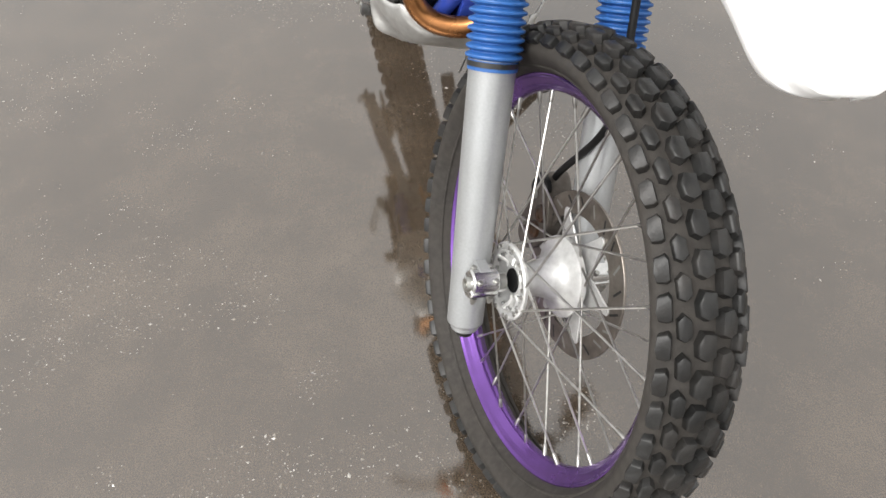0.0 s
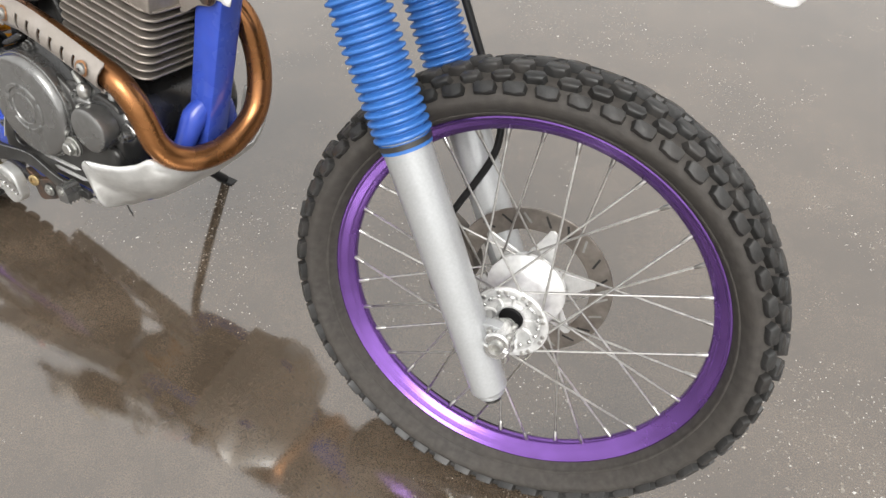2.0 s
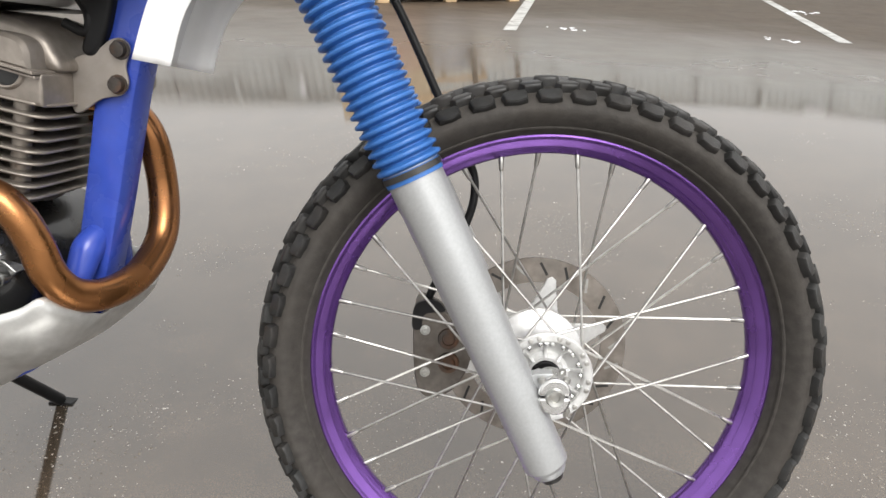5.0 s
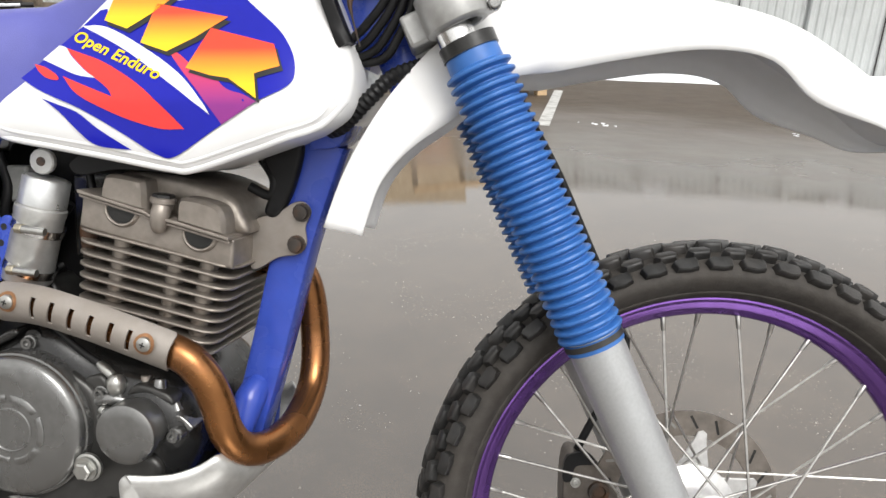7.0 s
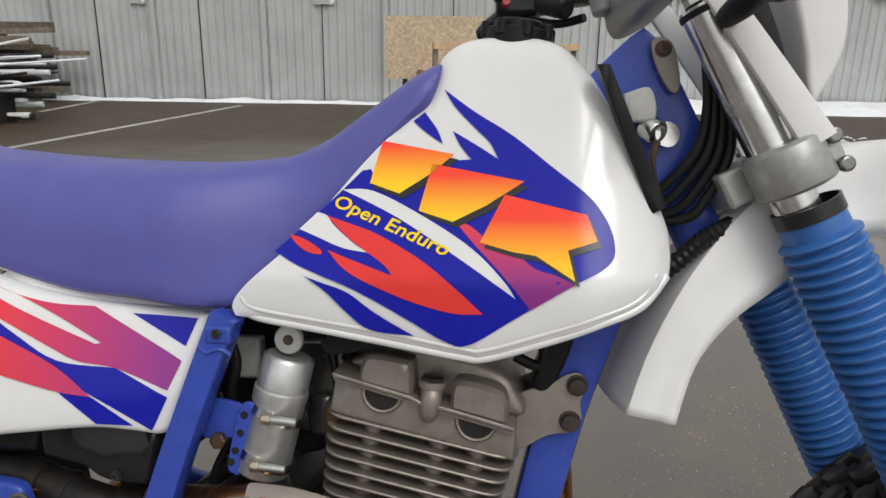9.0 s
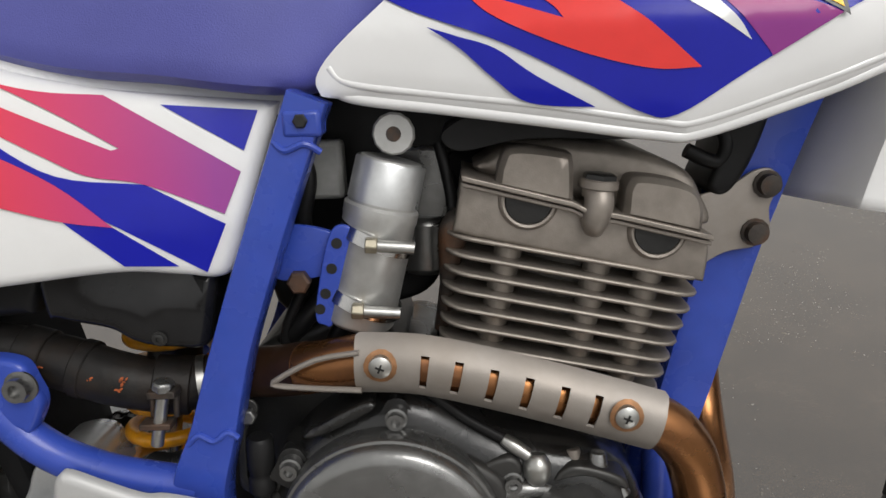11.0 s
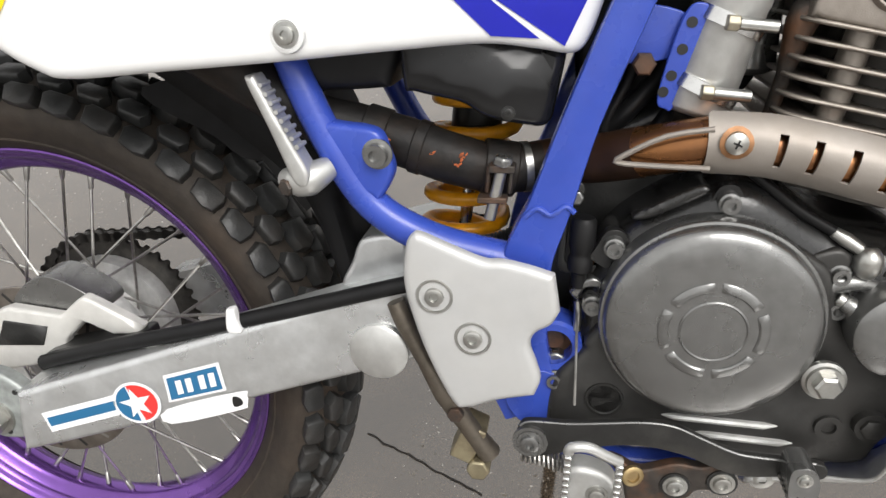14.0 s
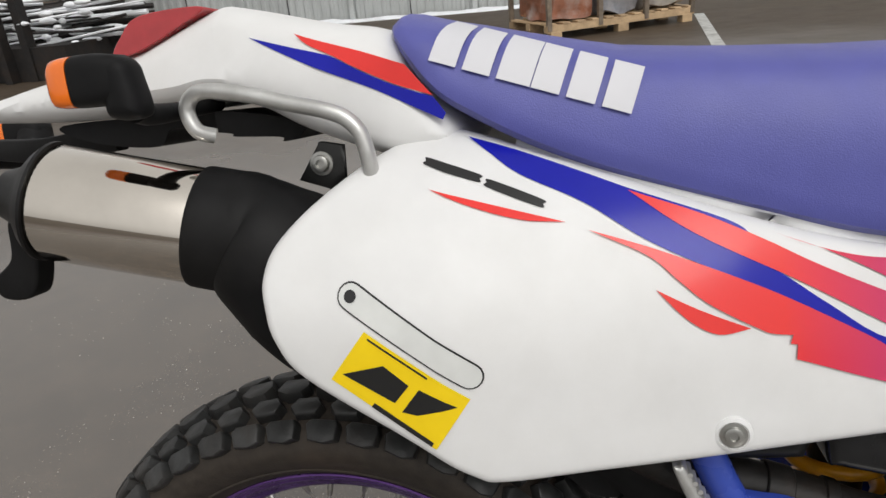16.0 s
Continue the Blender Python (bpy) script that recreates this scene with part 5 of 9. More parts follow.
PLATE = [(0.376, 0.542), (0.384, 0.543), (0.405, 0.534), (0.433, 0.523), (0.448, 0.5225), (0.47, 0.518), (0.489, 0.512, 1), (0.494, 0.480, 1), (0.487, 0.468), (0.475, 0.460), (0.471, 0.448), (0.476, 0.432), (0.48, 0.416), (0.475, 0.400, 1), (0.445, 0.393), (0.418, 0.383), (0.405, 0.388), (0.383, 0.437), (0.368, 0.494), (0.370, 0.53)]
bm = slab(PLATE, lambda x, z, d: -0.156 + 0.006 * (1 - roll(d, 0.007)), lambda x, z, d: -0.147, 0.03, edge=0.007)
guard = part("frame_guard", bm, material("silver_guard_paint", (0.46, 0.46, 0.455), 0.4, 0.2, grain=0.03, stain=(0.5, 0.49, 0.46), stain_scale=20, stain_mix=0.3), bike, "silver painted frame guard")
for x, z in ((0.393, 0.490), (0.424, 0.453)):
    bm = bmesh.new()
    washer_bolt(bm, (x, -0.1545, z), 0.008, 0.005)
    lathe(bm, [(0, 0.0125), (0.0016, 0.0135), (0.0016, 0.015), (0, 0.0158)], (x, -0.1555, z), YN, 28, closed=True)
    part("guard_bolt", bm, ZINC, guard)


# ---- printed graphics on tank and panels ----
L1, L2, L3, L4, L5 = 0.0009, 0.0014, 0.0019, 0.0024, 0.0029


def two_tone(name, a, b, axis, lo, hi, rough=0.22):
    """A printed film that fades from one colour to another along x or z of the bike."""
    m = bpy.data.materials.new(name)
    m.use_nodes = True
    n, l = m.node_tree.nodes, m.node_tree.links
    bs = n["Principled BSDF"]
    tc = n.new("ShaderNodeTexCoord")
    sp = n.new("ShaderNodeSeparateXYZ")
    l.new(tc.outputs["Object"], sp.inputs[0])
    mr = n.new("ShaderNodeMapRange")
    mr.inputs["From Min"].default_value, mr.inputs["From Max"].default_value = lo, hi
    l.new(sp.outputs[axis], mr.inputs["Value"])
    mx = n.new("ShaderNodeMix")
    mx.data_type = "RGBA"
    l.new(mr.outputs[0], mx.inputs["Factor"])
    mx.inputs["A"].default_value, mx.inputs["B"].default_value = (*a, 1), (*b, 1)
    l.new(mx.outputs["Result"], bs.inputs["Base Color"])
    bs.inputs["Roughness"].default_value = rough
    bs.inputs["Specular IOR Level"].default_value = 0.28
    bs.inputs["Coat Weight"].default_value = 0.1
    return m


RED_PURPLE = two_tone("red_to_purple_film", (0.74, 0.045, 0.042), (0.26, 0.035, 0.24), "X", 0.33, 0.5)
TANK_PURPLE = two_tone("tank_red_to_purple_film", (0.24, 0.03, 0.22), (0.8, 0.06, 0.05), "Z", 0.835, 0.9)
FIRE = two_tone("yellow_to_red_film", (0.95, 0.62, 0.02), (0.9, 0.06, 0.03), "Z", 0.895, 0.935)
FIRE_TOP = two_tone("yellow_to_red_film_upper", (0.95, 0.62, 0.02), (0.9, 0.06, 0.03), "Z", 0.925, 0.965)
FIRE_LOW = two_tone("yellow_to_red_film_lower", (0.95, 0.55, 0.02), (0.9, 0.06, 0.03), "Z", 0.855, 0.895)


def tank_decal(name, outline, mat, lift, n=5):
    return decal(name, outline, tank_film, mat, tank, lift + 0.0006, cell=0.007, n=n)


tank_decal("blue_decal", [(0.7796, 1.0198, 1), (0.8108, 0.9964), (0.8479, 0.9725), (0.884, 0.9432), (0.915, 0.9182), (0.9283, 0.9029), (0.938, 0.884), (0.940, 0.864), (0.930, 0.852), (0.904, 0.839, 1), (0.853, 0.807), (0.811, 0.781), (0.789, 0.783), (0.756, 0.801), (0.722, 0.819), (0.692, 0.833), (0.646, 0.85), (0.620, 0.863, 1), (0.641, 0.881, 1), (0.676, 0.914, 1), (0.702, 0.94, 1), (0.745, 0.947, 1), (0.8095, 0.9499, 1), (0.7985, 0.963), (0.79, 0.9778, 1), (0.8148, 0.963), (0.8354, 0.9498, 1), (0.8265, 0.966), (0.8128, 0.9796), (0.7928, 1.0002)], DECAL_BLUE, L1)
tank_decal("blue_leaf", [(0.7502, 0.9885, 1), (0.7611, 0.9973, 1), (0.7742, 0.9801), (0.7811, 0.9652, 1), (0.764, 0.9768)], DECAL_BLUE, L1)
tank_decal("red_wisp", [(0.738, 0.966, 1), (0.752, 0.961), (0.768, 0.95, 1), (0.75, 0.956)], DECAL_RED, L1)
tank_decal("white_flash", [(0.709, 0.945, 1), (0.73, 0.961), (0.748, 0.947, 1), (0.736, 0.922), (0.722, 0.921, 1)], WHITE_TANK, L2)
tank_decal("white_flash", [(0.683, 0.922, 1), (0.716, 0.92), (0.769, 0.895), (0.813, 0.868), (0.842, 0.841), (0.853, 0.825, 1), (0.833, 0.839), (0.797, 0.862), (0.749, 0.891), (0.715, 0.908)], WHITE_TANK, L2)
tank_decal("white_flash", [(0.660, 0.900, 1), (0.67, 0.897), (0.678, 0.888), (0.7, 0.871), (0.715, 0.863, 1), (0.689, 0.867), (0.662, 0.877), (0.643, 0.884, 1)], WHITE_TANK, L2)
tank_decal("blue_wedge", [(0.652, 0.841, 1), (0.673, 0.834), (0.696, 0.826), (0.722, 0.808), (0.76, 0.787, 1), (0.718, 0.791), (0.695, 0.807), (0.673, 0.827)], DECAL_BLUE, L2)
tank_decal("red_flame", [(0.67, 0.897, 1), (0.693, 0.89), (0.72, 0.881), (0.756, 0.863), (0.781, 0.847), (0.802, 0.83), (0.824, 0.81, 1), (0.796, 0.81), (0.759, 0.819), (0.722, 0.833), (0.692, 0.848), (0.674, 0.865, 1), (0.7, 0.856), (0.739, 0.843, 1), (0.73, 0.853), (0.7, 0.872), (0.682, 0.886)], DECAL_RED, L3)
tank_decal("red_flame", [(0.634, 0.879, 1), (0.649, 0.875), (0.666, 0.866), (0.668, 0.861), (0.654, 0.863), (0.641, 0.871)], DECAL_RED, L3)
tank_decal("purple_flame", [(0.792, 0.897, 1), (0.811, 0.888), (0.833, 0.872), (0.853, 0.865), (0.87, 0.852), (0.89, 0.846), (0.905, 0.839, 1), (0.866, 0.815, 1), (0.862, 0.821), (0.842, 0.845), (0.816, 0.871)], TANK_PURPLE, L2)
# emblem: plain slanted blocks with a dark drop edge
for blk, film in (([(0.721, 0.969), (0.793, 0.955), (0.77, 0.936), (0.741, 0.918), (0.711, 0.928)], FIRE_TOP), ([(0.772, 0.946), (0.86, 0.929), (0.825, 0.907), (0.794, 0.892), (0.761, 0.902)], FIRE),
                  ([(0.842, 0.917), (0.916, 0.899), (0.925, 0.876), (0.899, 0.868), (0.905, 0.842), (0.871, 0.863), (0.85, 0.866), (0.82, 0.874)], FIRE_LOW)):
    tank_decal("emblem_edge", [(x + 0.004, z - 0.005, 1) for x, z in blk], DECAL_BLACK, L3, 1)
    tank_decal("emblem_block", [(x, z, 1) for x, z in blk], film, L4, 1)


def lettering(name, body, size, origin, along, surf, mat, parent, lift, shear=0.2, length=0.0):
    """Printed words that follow a surface: origin and along give x-z of the baseline."""
    cu = bpy.data.curves.new(name, "FONT")
    cu.body, cu.size, cu.shear = body, size, shear
    cu.offset = 0.0003
    cu.resolution_u = 3
    tmp = new(name, cu)
    dg = bpy.context.evaluated_depsgraph_get()
    me = bpy.data.meshes.new_from_object(tmp.evaluated_get(dg))
    bpy.data.objects.remove(tmp)
    a = Vector(along).normalized()
    up = Vector((-a.y, a.x))
    wide = length / max(v.co.x for v in me.vertices) if length else 1.0
    for v in me.vertices:
        p = Vector(origin) + a * v.co.x * wide + up * v.co.y
        v.co = (p.x, surf(p.x, p.y) - lift, p.y)
    me.materials.clear()
    me.materials.append(mat)
    ob = new(name, me)
    ob.parent = parent
    return ob


tagged(lettering("model_words", "Open Enduro", 0.0175, (0.674, 0.907), (0.115, -0.046), tank_film, DECAL_YELLOW, tank, L4, length=0.124), kind="stuff")


def panel_decal(name, outline, mat, lift, n=5):
    return decal(name, outline, panel_y, mat, panel, lift, n=n)


panel_decal("blue_stripe", [(0.1129, 0.9125, 1), (0.1514, 0.8998), (0.1968, 0.8824), (0.2307, 0.8683), (0.2959, 0.8429), (0.3138, 0.8292, 1), (0.2795, 0.8439), (0.264, 0.8428), (0.3203, 0.8116), (0.3597, 0.7823), (0.4006, 0.7544), (0.4549, 0.7451, 1), (0.506, 0.715, 1), (0.49, 0.681, 1), (0.436, 0.718, 1), (0.3967, 0.7424), (0.3396, 0.7795), (0.2881, 0.8096), (0.2402, 0.8347), (0.1987, 0.8619), (0.1535, 0.8836), (0.13, 0.8999)], DECAL_BLUE, L1)
panel_decal("blue_wedge", [(0.3999, 0.7266, 1), (0.432, 0.719, 1), (0.472, 0.687, 1), (0.437, 0.69, 1)], DECAL_BLUE, L1)
panel_decal("blue_wedge", [(0.4655, 0.7978, 1), (0.529, 0.791, 1), (0.5192, 0.7639, 1), (0.4935, 0.7798, 1)], DECAL_BLUE, L1)
panel_decal("red_stripe", [(0.2297, 0.8673, 1), (0.2796, 0.8479), (0.3199, 0.8282), (0.3603, 0.8058), (0.4348, 0.7691, 1), (0.4398, 0.7701, 1), (0.4001, 0.7959), (0.3608, 0.8175), (0.3231, 0.8331, 1), (0.3598, 0.8185), (0.3925, 0.8097), (0.4305, 0.8058, 1), (0.5171, 0.7499, 1), (0.506, 0.722, 1), (0.4549, 0.7451), (0.4196, 0.7533), (0.3926, 0.7684), (0.34, 0.8), (0.2722, 0.8368)], RED_PURPLE, L2)
panel_decal("red_stripe", [(0.2011, 0.8444, 1), (0.2403, 0.8307), (0.2802, 0.8144), (0.3199, 0.7961), (0.3606, 0.7735), (0.4006, 0.7484), (0.434, 0.718, 1), (0.3959, 0.7261), (0.3366, 0.7477, 1), (0.3375, 0.7578, 1), (0.3325, 0.7588, 1), (0.3345, 0.7647, 1), (0.3216, 0.7668), (0.3126, 0.7708), (0.28, 0.7902), (0.261, 0.8065), (0.2405, 0.8248)], RED_PURPLE, L3)
panel_decal("red_flash", [(0.2449, 0.8025, 1), (0.273, 0.7872), (0.3067, 0.7718, 1), (0.2849, 0.7698), (0.265, 0.7813)], DECAL_RED, L2)
panel_decal("red_flash", [(0.0873, 0.8795, 1), (0.125, 0.8685), (0.186, 0.8505, 1), (0.155, 0.8545), (0.12, 0.8655)], DECAL_RED, L2)
for a, b in (((0.0845, 0.8975), (0.1225, 0.884)), ((0.1315, 0.8795), (0.1685, 0.864))):
    d = Vector((b[0] - a[0], b[1] - a[1])).normalized()
    u = Vector((-d.y, d.x)) * 0.0026
    panel_decal("vent_slot", [(a[0] + u.x, a[1] + u.y), (b[0] + u.x, b[1] + u.y), (b[0] + d.x * 0.002, b[1] + d.y * 0.002), (b[0] - u.x, b[1] - u.y), (a[0] - u.x, a[1] - u.y), (a[0] - d.x * 0.002, a[1] - d.y * 0.002)], DECAL_BLACK, L1)
st = panel_decal("yellow_sticker", [(0.0463, 0.7907, 1), (0.1171, 0.7391, 1), (0.09, 0.702, 1), (0.018, 0.756, 1)], DECAL_YELLOW, L1, 1)
for o in ([(0.027, 0.76, 1), (0.058, 0.766, 1), (0.075, 0.751, 1), (0.0635, 0.738, 1)], [(0.068, 0.731, 1), (0.082, 0.748, 1), (0.108, 0.734, 1), (0.079, 0.7285, 1)], [(0.0486, 0.7863, 1), (0.089, 0.757, 1), (0.0885, 0.7555, 1), (0.0482, 0.7849, 1)], [(0.0485, 0.738, 1), (0.089, 0.7075, 1), (0.087, 0.7045, 1), (0.046, 0.735, 1)]):
    panel_decal("sticker_mark", o, DECAL_BLACK, L2, 1)
# long reflector with a printed outline
ra, rb = Vector((0.037, 0.8149)), Vector((0.1181, 0.7561))


def capsule(r):
    d = (rb - ra).normalized()
    u = Vector((-d.y, d.x))
    out = []
    for c, s in ((ra, 1), (rb, -1)):
        for k in range(9):
            t = math.pi * k / 8
            p = c + (u * math.cos(t) - d * math.sin(t)) * r * s
            out.append((p.x, p.y))
    return out


panel_decal("outline_print", capsule(0.0098), DECAL_BLACK, L1, 1)
panel_decal("reflector_strip", capsule(0.0086), material("pale_film", (0.62, 0.63, 0.61), 0.3, grain=0.04), L2, 1)
panel_decal("round_print", [(0.037 + 0.0045 * math.cos(k), 0.8149 + 0.0045 * math.sin(k)) for k in np.arange(0, 6.2, 0.5)], DECAL_BLACK, L3, 1)
bm = bmesh.new()
lathe(bm, [(0, 0.0135), (0.003, 0.013), (0.004, 0.0105), (0.003, 0.0098), (0.003, 0.0)], (0.294, panel_y(0.294, 0.696) + 0.0005, 0.696), YN, 32)
part("bolt_cup", bm, WHITE, panel)
bm = bmesh.new()
washer_bolt(bm, (0.294, panel_y(0.294, 0.696) - 0.0025, 0.696), 0.007, 0.004)
part("panel_bolt", bm, ZINC, panel)


def tail_film(x, z):
    return tail_y(x, z)


decal("blue_stripe", [(-0.067, 1.006, 1), (-0.034, 0.996), (-0.003, 0.987), (0.011, 0.982), (0.034, 0.969), (0.06, 0.956), (0.089, 0.945, 1), (0.098, 0.932, 1), (0.095, 0.927, 1), (0.076, 0.937), (0.042, 0.955), (-0.003, 0.975), (-0.039, 0.992)], tail_film, DECAL_BLUE, tail, L1)
decal("red_stripe", [(-0.023, 1.004, 1), (-0.004, 0.997), (0.035, 0.984), (0.069, 0.971, 1), (0.08, 0.957), (0.089, 0.946, 1), (0.06, 0.957), (0.034, 0.97), (0.011, 0.983), (-0.011, 0.994)], tail_film, DECAL_RED, tail, L2)

# pale blocks printed on the seat's flank
sx = Vector((0.245 - 0.088, 0.932 - 0.988)).normalized()
su = Vector((-sx.y, sx.x))
o = Vector((0.088, 0.972))
for k in range(6):
    w0 = 0.0215 if k != 2 else 0.026
    p = o + sx * (0.0268 * k)
    pts = [(p + su * 0.034 - sx * 0.000), (p + su * 0.034 + sx * w0), (p + sx * (w0 + 0.0)), p]
    decal("seat_print", [(q.x, q.y, 1) for q in pts], lambda x, z: seat_y(x, z, edge_distance(SEAT_LINE, [(x, z)])[0]), material("pale_print", (0.6, 0.6, 0.63), 0.5), seat, 0.003, cell=0.006, n=1)
# ---- shock reservoir strapped to the frame ----
r0, r1 = Vector((0.588, -0.082, 0.626)), Vector((0.621, -0.078, 0.752))
rd = (r1 - r0).normalized()
RL = (r1 - r0).length
bm = bmesh.new()
lathe(bm, [(0, 0), (0, 0.022), (0.003, 0.0262), (0.005, 0.0275), (0.084, 0.0275), (0.086, 0.0282), (0.094, 0.0282), (0.096, 0.026), (0.098, 0.0262), (RL - 0.004, 0.0255), (RL, 0.022), (RL, 0)], r0, rd, 48)
res = part("shock_reservoir", bm, WORN_ALLOY, bike, "silver cylindrical shock reservoir")
bm = bmesh.new()
lathe(bm, [(0, 0.0262), (0, 0.0268), (RL - 0.101, 0.0262), (RL - 0.099, 0.025)], r0 + rd * 0.098, rd, 48)
part("reservoir_cap", bm, BRUSHED, res, "polished end cap")
bm = bmesh.new()
lathe(bm, [(-0.004, 0), (-0.004, 0.0145), (0.002, 0.0155), (0.004, 0.014), (0.004, 0)], (0.6245, -0.088, 0.771), YN, 13)
part("adjuster_knob", bm, WORN_ALLOY, res, "knurled adjuster knob")
bm = bmesh.new()
lathe(bm, [(0.004, 0.0055), (0.0055, 0.005), (0.0055, 0)], (0.6245, -0.088, 0.771), YN, 14)
part("knob_screw", bm, RUSTY, res)
for s, skew in ((0.016, 0.35), (0.066, 0.3)):
    c = r0 + rd * s
    axis = (rd + Vector((skew * 0.6, 0, 0))).normalized()
    bm = bmesh.new()
    lathe(bm, [(0, 0.0285), (0, 0.0297), (0.010, 0.0297), (0.010, 0.0285)], c, axis, 40, closed=True)
    strap = part("hose_clamp", bm, POLISHED, res, "bright worm-drive clamp band")
    bm = bmesh.new()
    q = c + axis * 0.005 + Vector((0.0, -0.031, 0))
    rod(bm, q + Vector((0.004, 0, 0.0)), q + Vector((0.03, 0.002, -0.003)), 0.0046, 14)
    part("clamp_barrel", bm, ZINC, res)
    bm = bmesh.new()
    lathe(bm, [(0, 0), (0, 0.0062), (0.009, 0.0062), (0.009, 0)], q + Vector((-0.005, 0, 0.0008)), (1, 0.06, -0.1), 6)
    part("clamp_screw", bm, material("brass_screw", (0.33, 0.3, 0.23), 0.45, 0.8, grain=0.2), res, bevel=0.001)
bm = plate([(0.566, 0.632), (0.56, 0.64), (0.568, 0.68), (0.577, 0.705), (0.588, 0.708), (0.592, 0.70), (0.585, 0.67), (0.573, 0.634)], -0.102, -0.098)
bkt = part("reservoir_bracket", bm, FRAME, bike, "blue perforated bracket")
bm = plate([(0.53, 0.706), (0.578, 0.700), (0.576, 0.672), (0.53, 0.667)], -0.094, -0.088)
part("bracket_arm", bm, FRAME, bkt)
for x, z in ((0.580, 0.695), (0.575, 0.676), (0.569, 0.657), (0.564, 0.645)):
    bm = bmesh.new()
    lathe(bm, [(0, 0), (0, 0.004), (0.0008, 0.004), (0.0008, 0)], (x, -0.1018, z), YN, 16)
    part("bracket_hole", bm, DECAL_BLACK, bkt)
bm = bmesh.new()
hexbolt(bm, (0.549, -0.094, 0.665), YN, 0.009, 0.008)
part("bracket_bolt", bm, RUSTY, bkt)

# ---- airbox, inner mudguard, wiring ----
bm = slab([(0.364, 0.72, 1), (0.367, 0.655), (0.377, 0.6475), (0.412, 0.6395), (0.43, 0.629), (0.455, 0.6225), (0.478, 0.621), (0.486, 0.645), (0.496, 0.70, 1), (0.52, 0.78, 1), (0.36, 0.79, 1)], lambda x, z, d: max(-0.122 + 0.25 * max(0.0, x - 0.44), panel_y(x, z) + 0.018 if z > 0.672 else -1.0) + 0.007 * (1 - roll(d, 0.008)), lambda x, z, d: 0.09, 0.016, edge=0.008)
airbox = part("airbox", bm, material("glossy_black_plastic", (0.01, 0.01, 0.0105), 0.12, spec=0.32, grain=0.2, stain=(0.018, 0.017, 0.016), stain_scale=14, stain_mix=0.4, rough_var=0.07), bike, "glossy black airbox")
bm = bmesh.new()
washer_bolt(bm, (0.449, -0.1205, 0.632), 0.0042, 0.003)
part("airbox_screw", bm, CASE_DARK, airbox)
bm = slab([(0.255, 0.70), (0.268, 0.655), (0.285, 0.6475), (0.345, 0.649), (0.356, 0.656), (0.362, 0.70)], lambda x, z, d: -0.117 + 0.012 * (1 - roll(d, 0.012)), lambda x, z, d: -0.05, 0.02, edge=0.012)
part("tool_pouch", bm, BLACK, bike, "black plastic box")
mud = mudguard("inner_mudguard", [(0.30, 0.47), (0.285, 0.56), (0.255, 0.64), (0.16, 0.70), (0.08, 0.73), (0.03, 0.745)], [(0.288, 0.45), (0.262, 0.54), (0.222, 0.59), (0.14, 0.655), (0.08, 0.69), (0.03, 0.71)], [0.07, 0.075, 0.08, 0.082, 0.082, 0.08], RUBBER, "black inner rear mudguard")
bm = bmesh.new()
tube(bm, [(0.60, 0.02, 0.74), (0.66, 0.015, 0.735), (0.7, 0.0, 0.72)], 0.03, 16)
part("intake_boot", bm, BLACK, bike, "black intake boot")
bm = bmesh.new()
box(bm, (0.635, 0.02, 0.70), (0.06, 0.07, 0.11))
lathe(bm, [(0, 0), (0, 0.024), (0.05, 0.024), (0.05, 0)], (0.64, -0.005, 0.645), (0, 0, 1), 24)
part("carburettor", bm, CASE, bike, "grey metal carburettor", bevel=0.006)
for pts, r in (([(0.655, -0.05, 0.76), (0.664, -0.055, 0.71), (0.66, -0.06, 0.66), (0.655, -0.05, 0.62)], 0.005), ([(0.62, -0.04, 0.72), (0.575, -0.05, 0.66), (0.54, -0.06, 0.62), (0.52, -0.05, 0.60)], 0.008), ([(0.54, -0.055, 0.78), (0.555, -0.06, 0.74), (0.548, -0.06, 0.70), (0.56, -0.05, 0.66)], 0.006),
               ([(0.60, -0.03, 0.64), (0.575, -0.055, 0.62), (0.56, -0.06, 0.59), (0.57, -0.05, 0.56)], 0.007), ([(0.53, -0.05, 0.70), (0.545, -0.055, 0.66), (0.525, -0.06, 0.61), (0.53, -0.055, 0.57)], 0.005), ([(0.86, -0.02, 0.78), (0.88, -0.03, 0.755), (0.875, -0.03, 0.735), (0.85, -0.03, 0.745)], 0.006)):
    bm = bmesh.new()
    tube(bm, pts, r, 10)
    part("hose", bm, BLACK, bike, "black rubber hose")
bm = bmesh.new()
box(bm, (0.566, -0.05, 0.742), (0.03, 0.02, 0.045))
part("connector", bm, material("grey_connector", (0.2, 0.2, 0.19), 0.5, grain=0.2), bike, "pale plastic connector", bevel=0.004)

bm = slab([(0.47, 0.39), (0.468, 0.52), (0.49, 0.585), (0.53, 0.61), (0.61, 0.615), (0.62, 0.40)], lambda x, z, d: -0.06 + 0.01 * (1 - roll(d, 0.01)), lambda x, z, d: 0.08, 0.03, edge=0.01)
part("gearbox_rear", bm, CASE_DARK, engine, "dark rear of the gearbox")
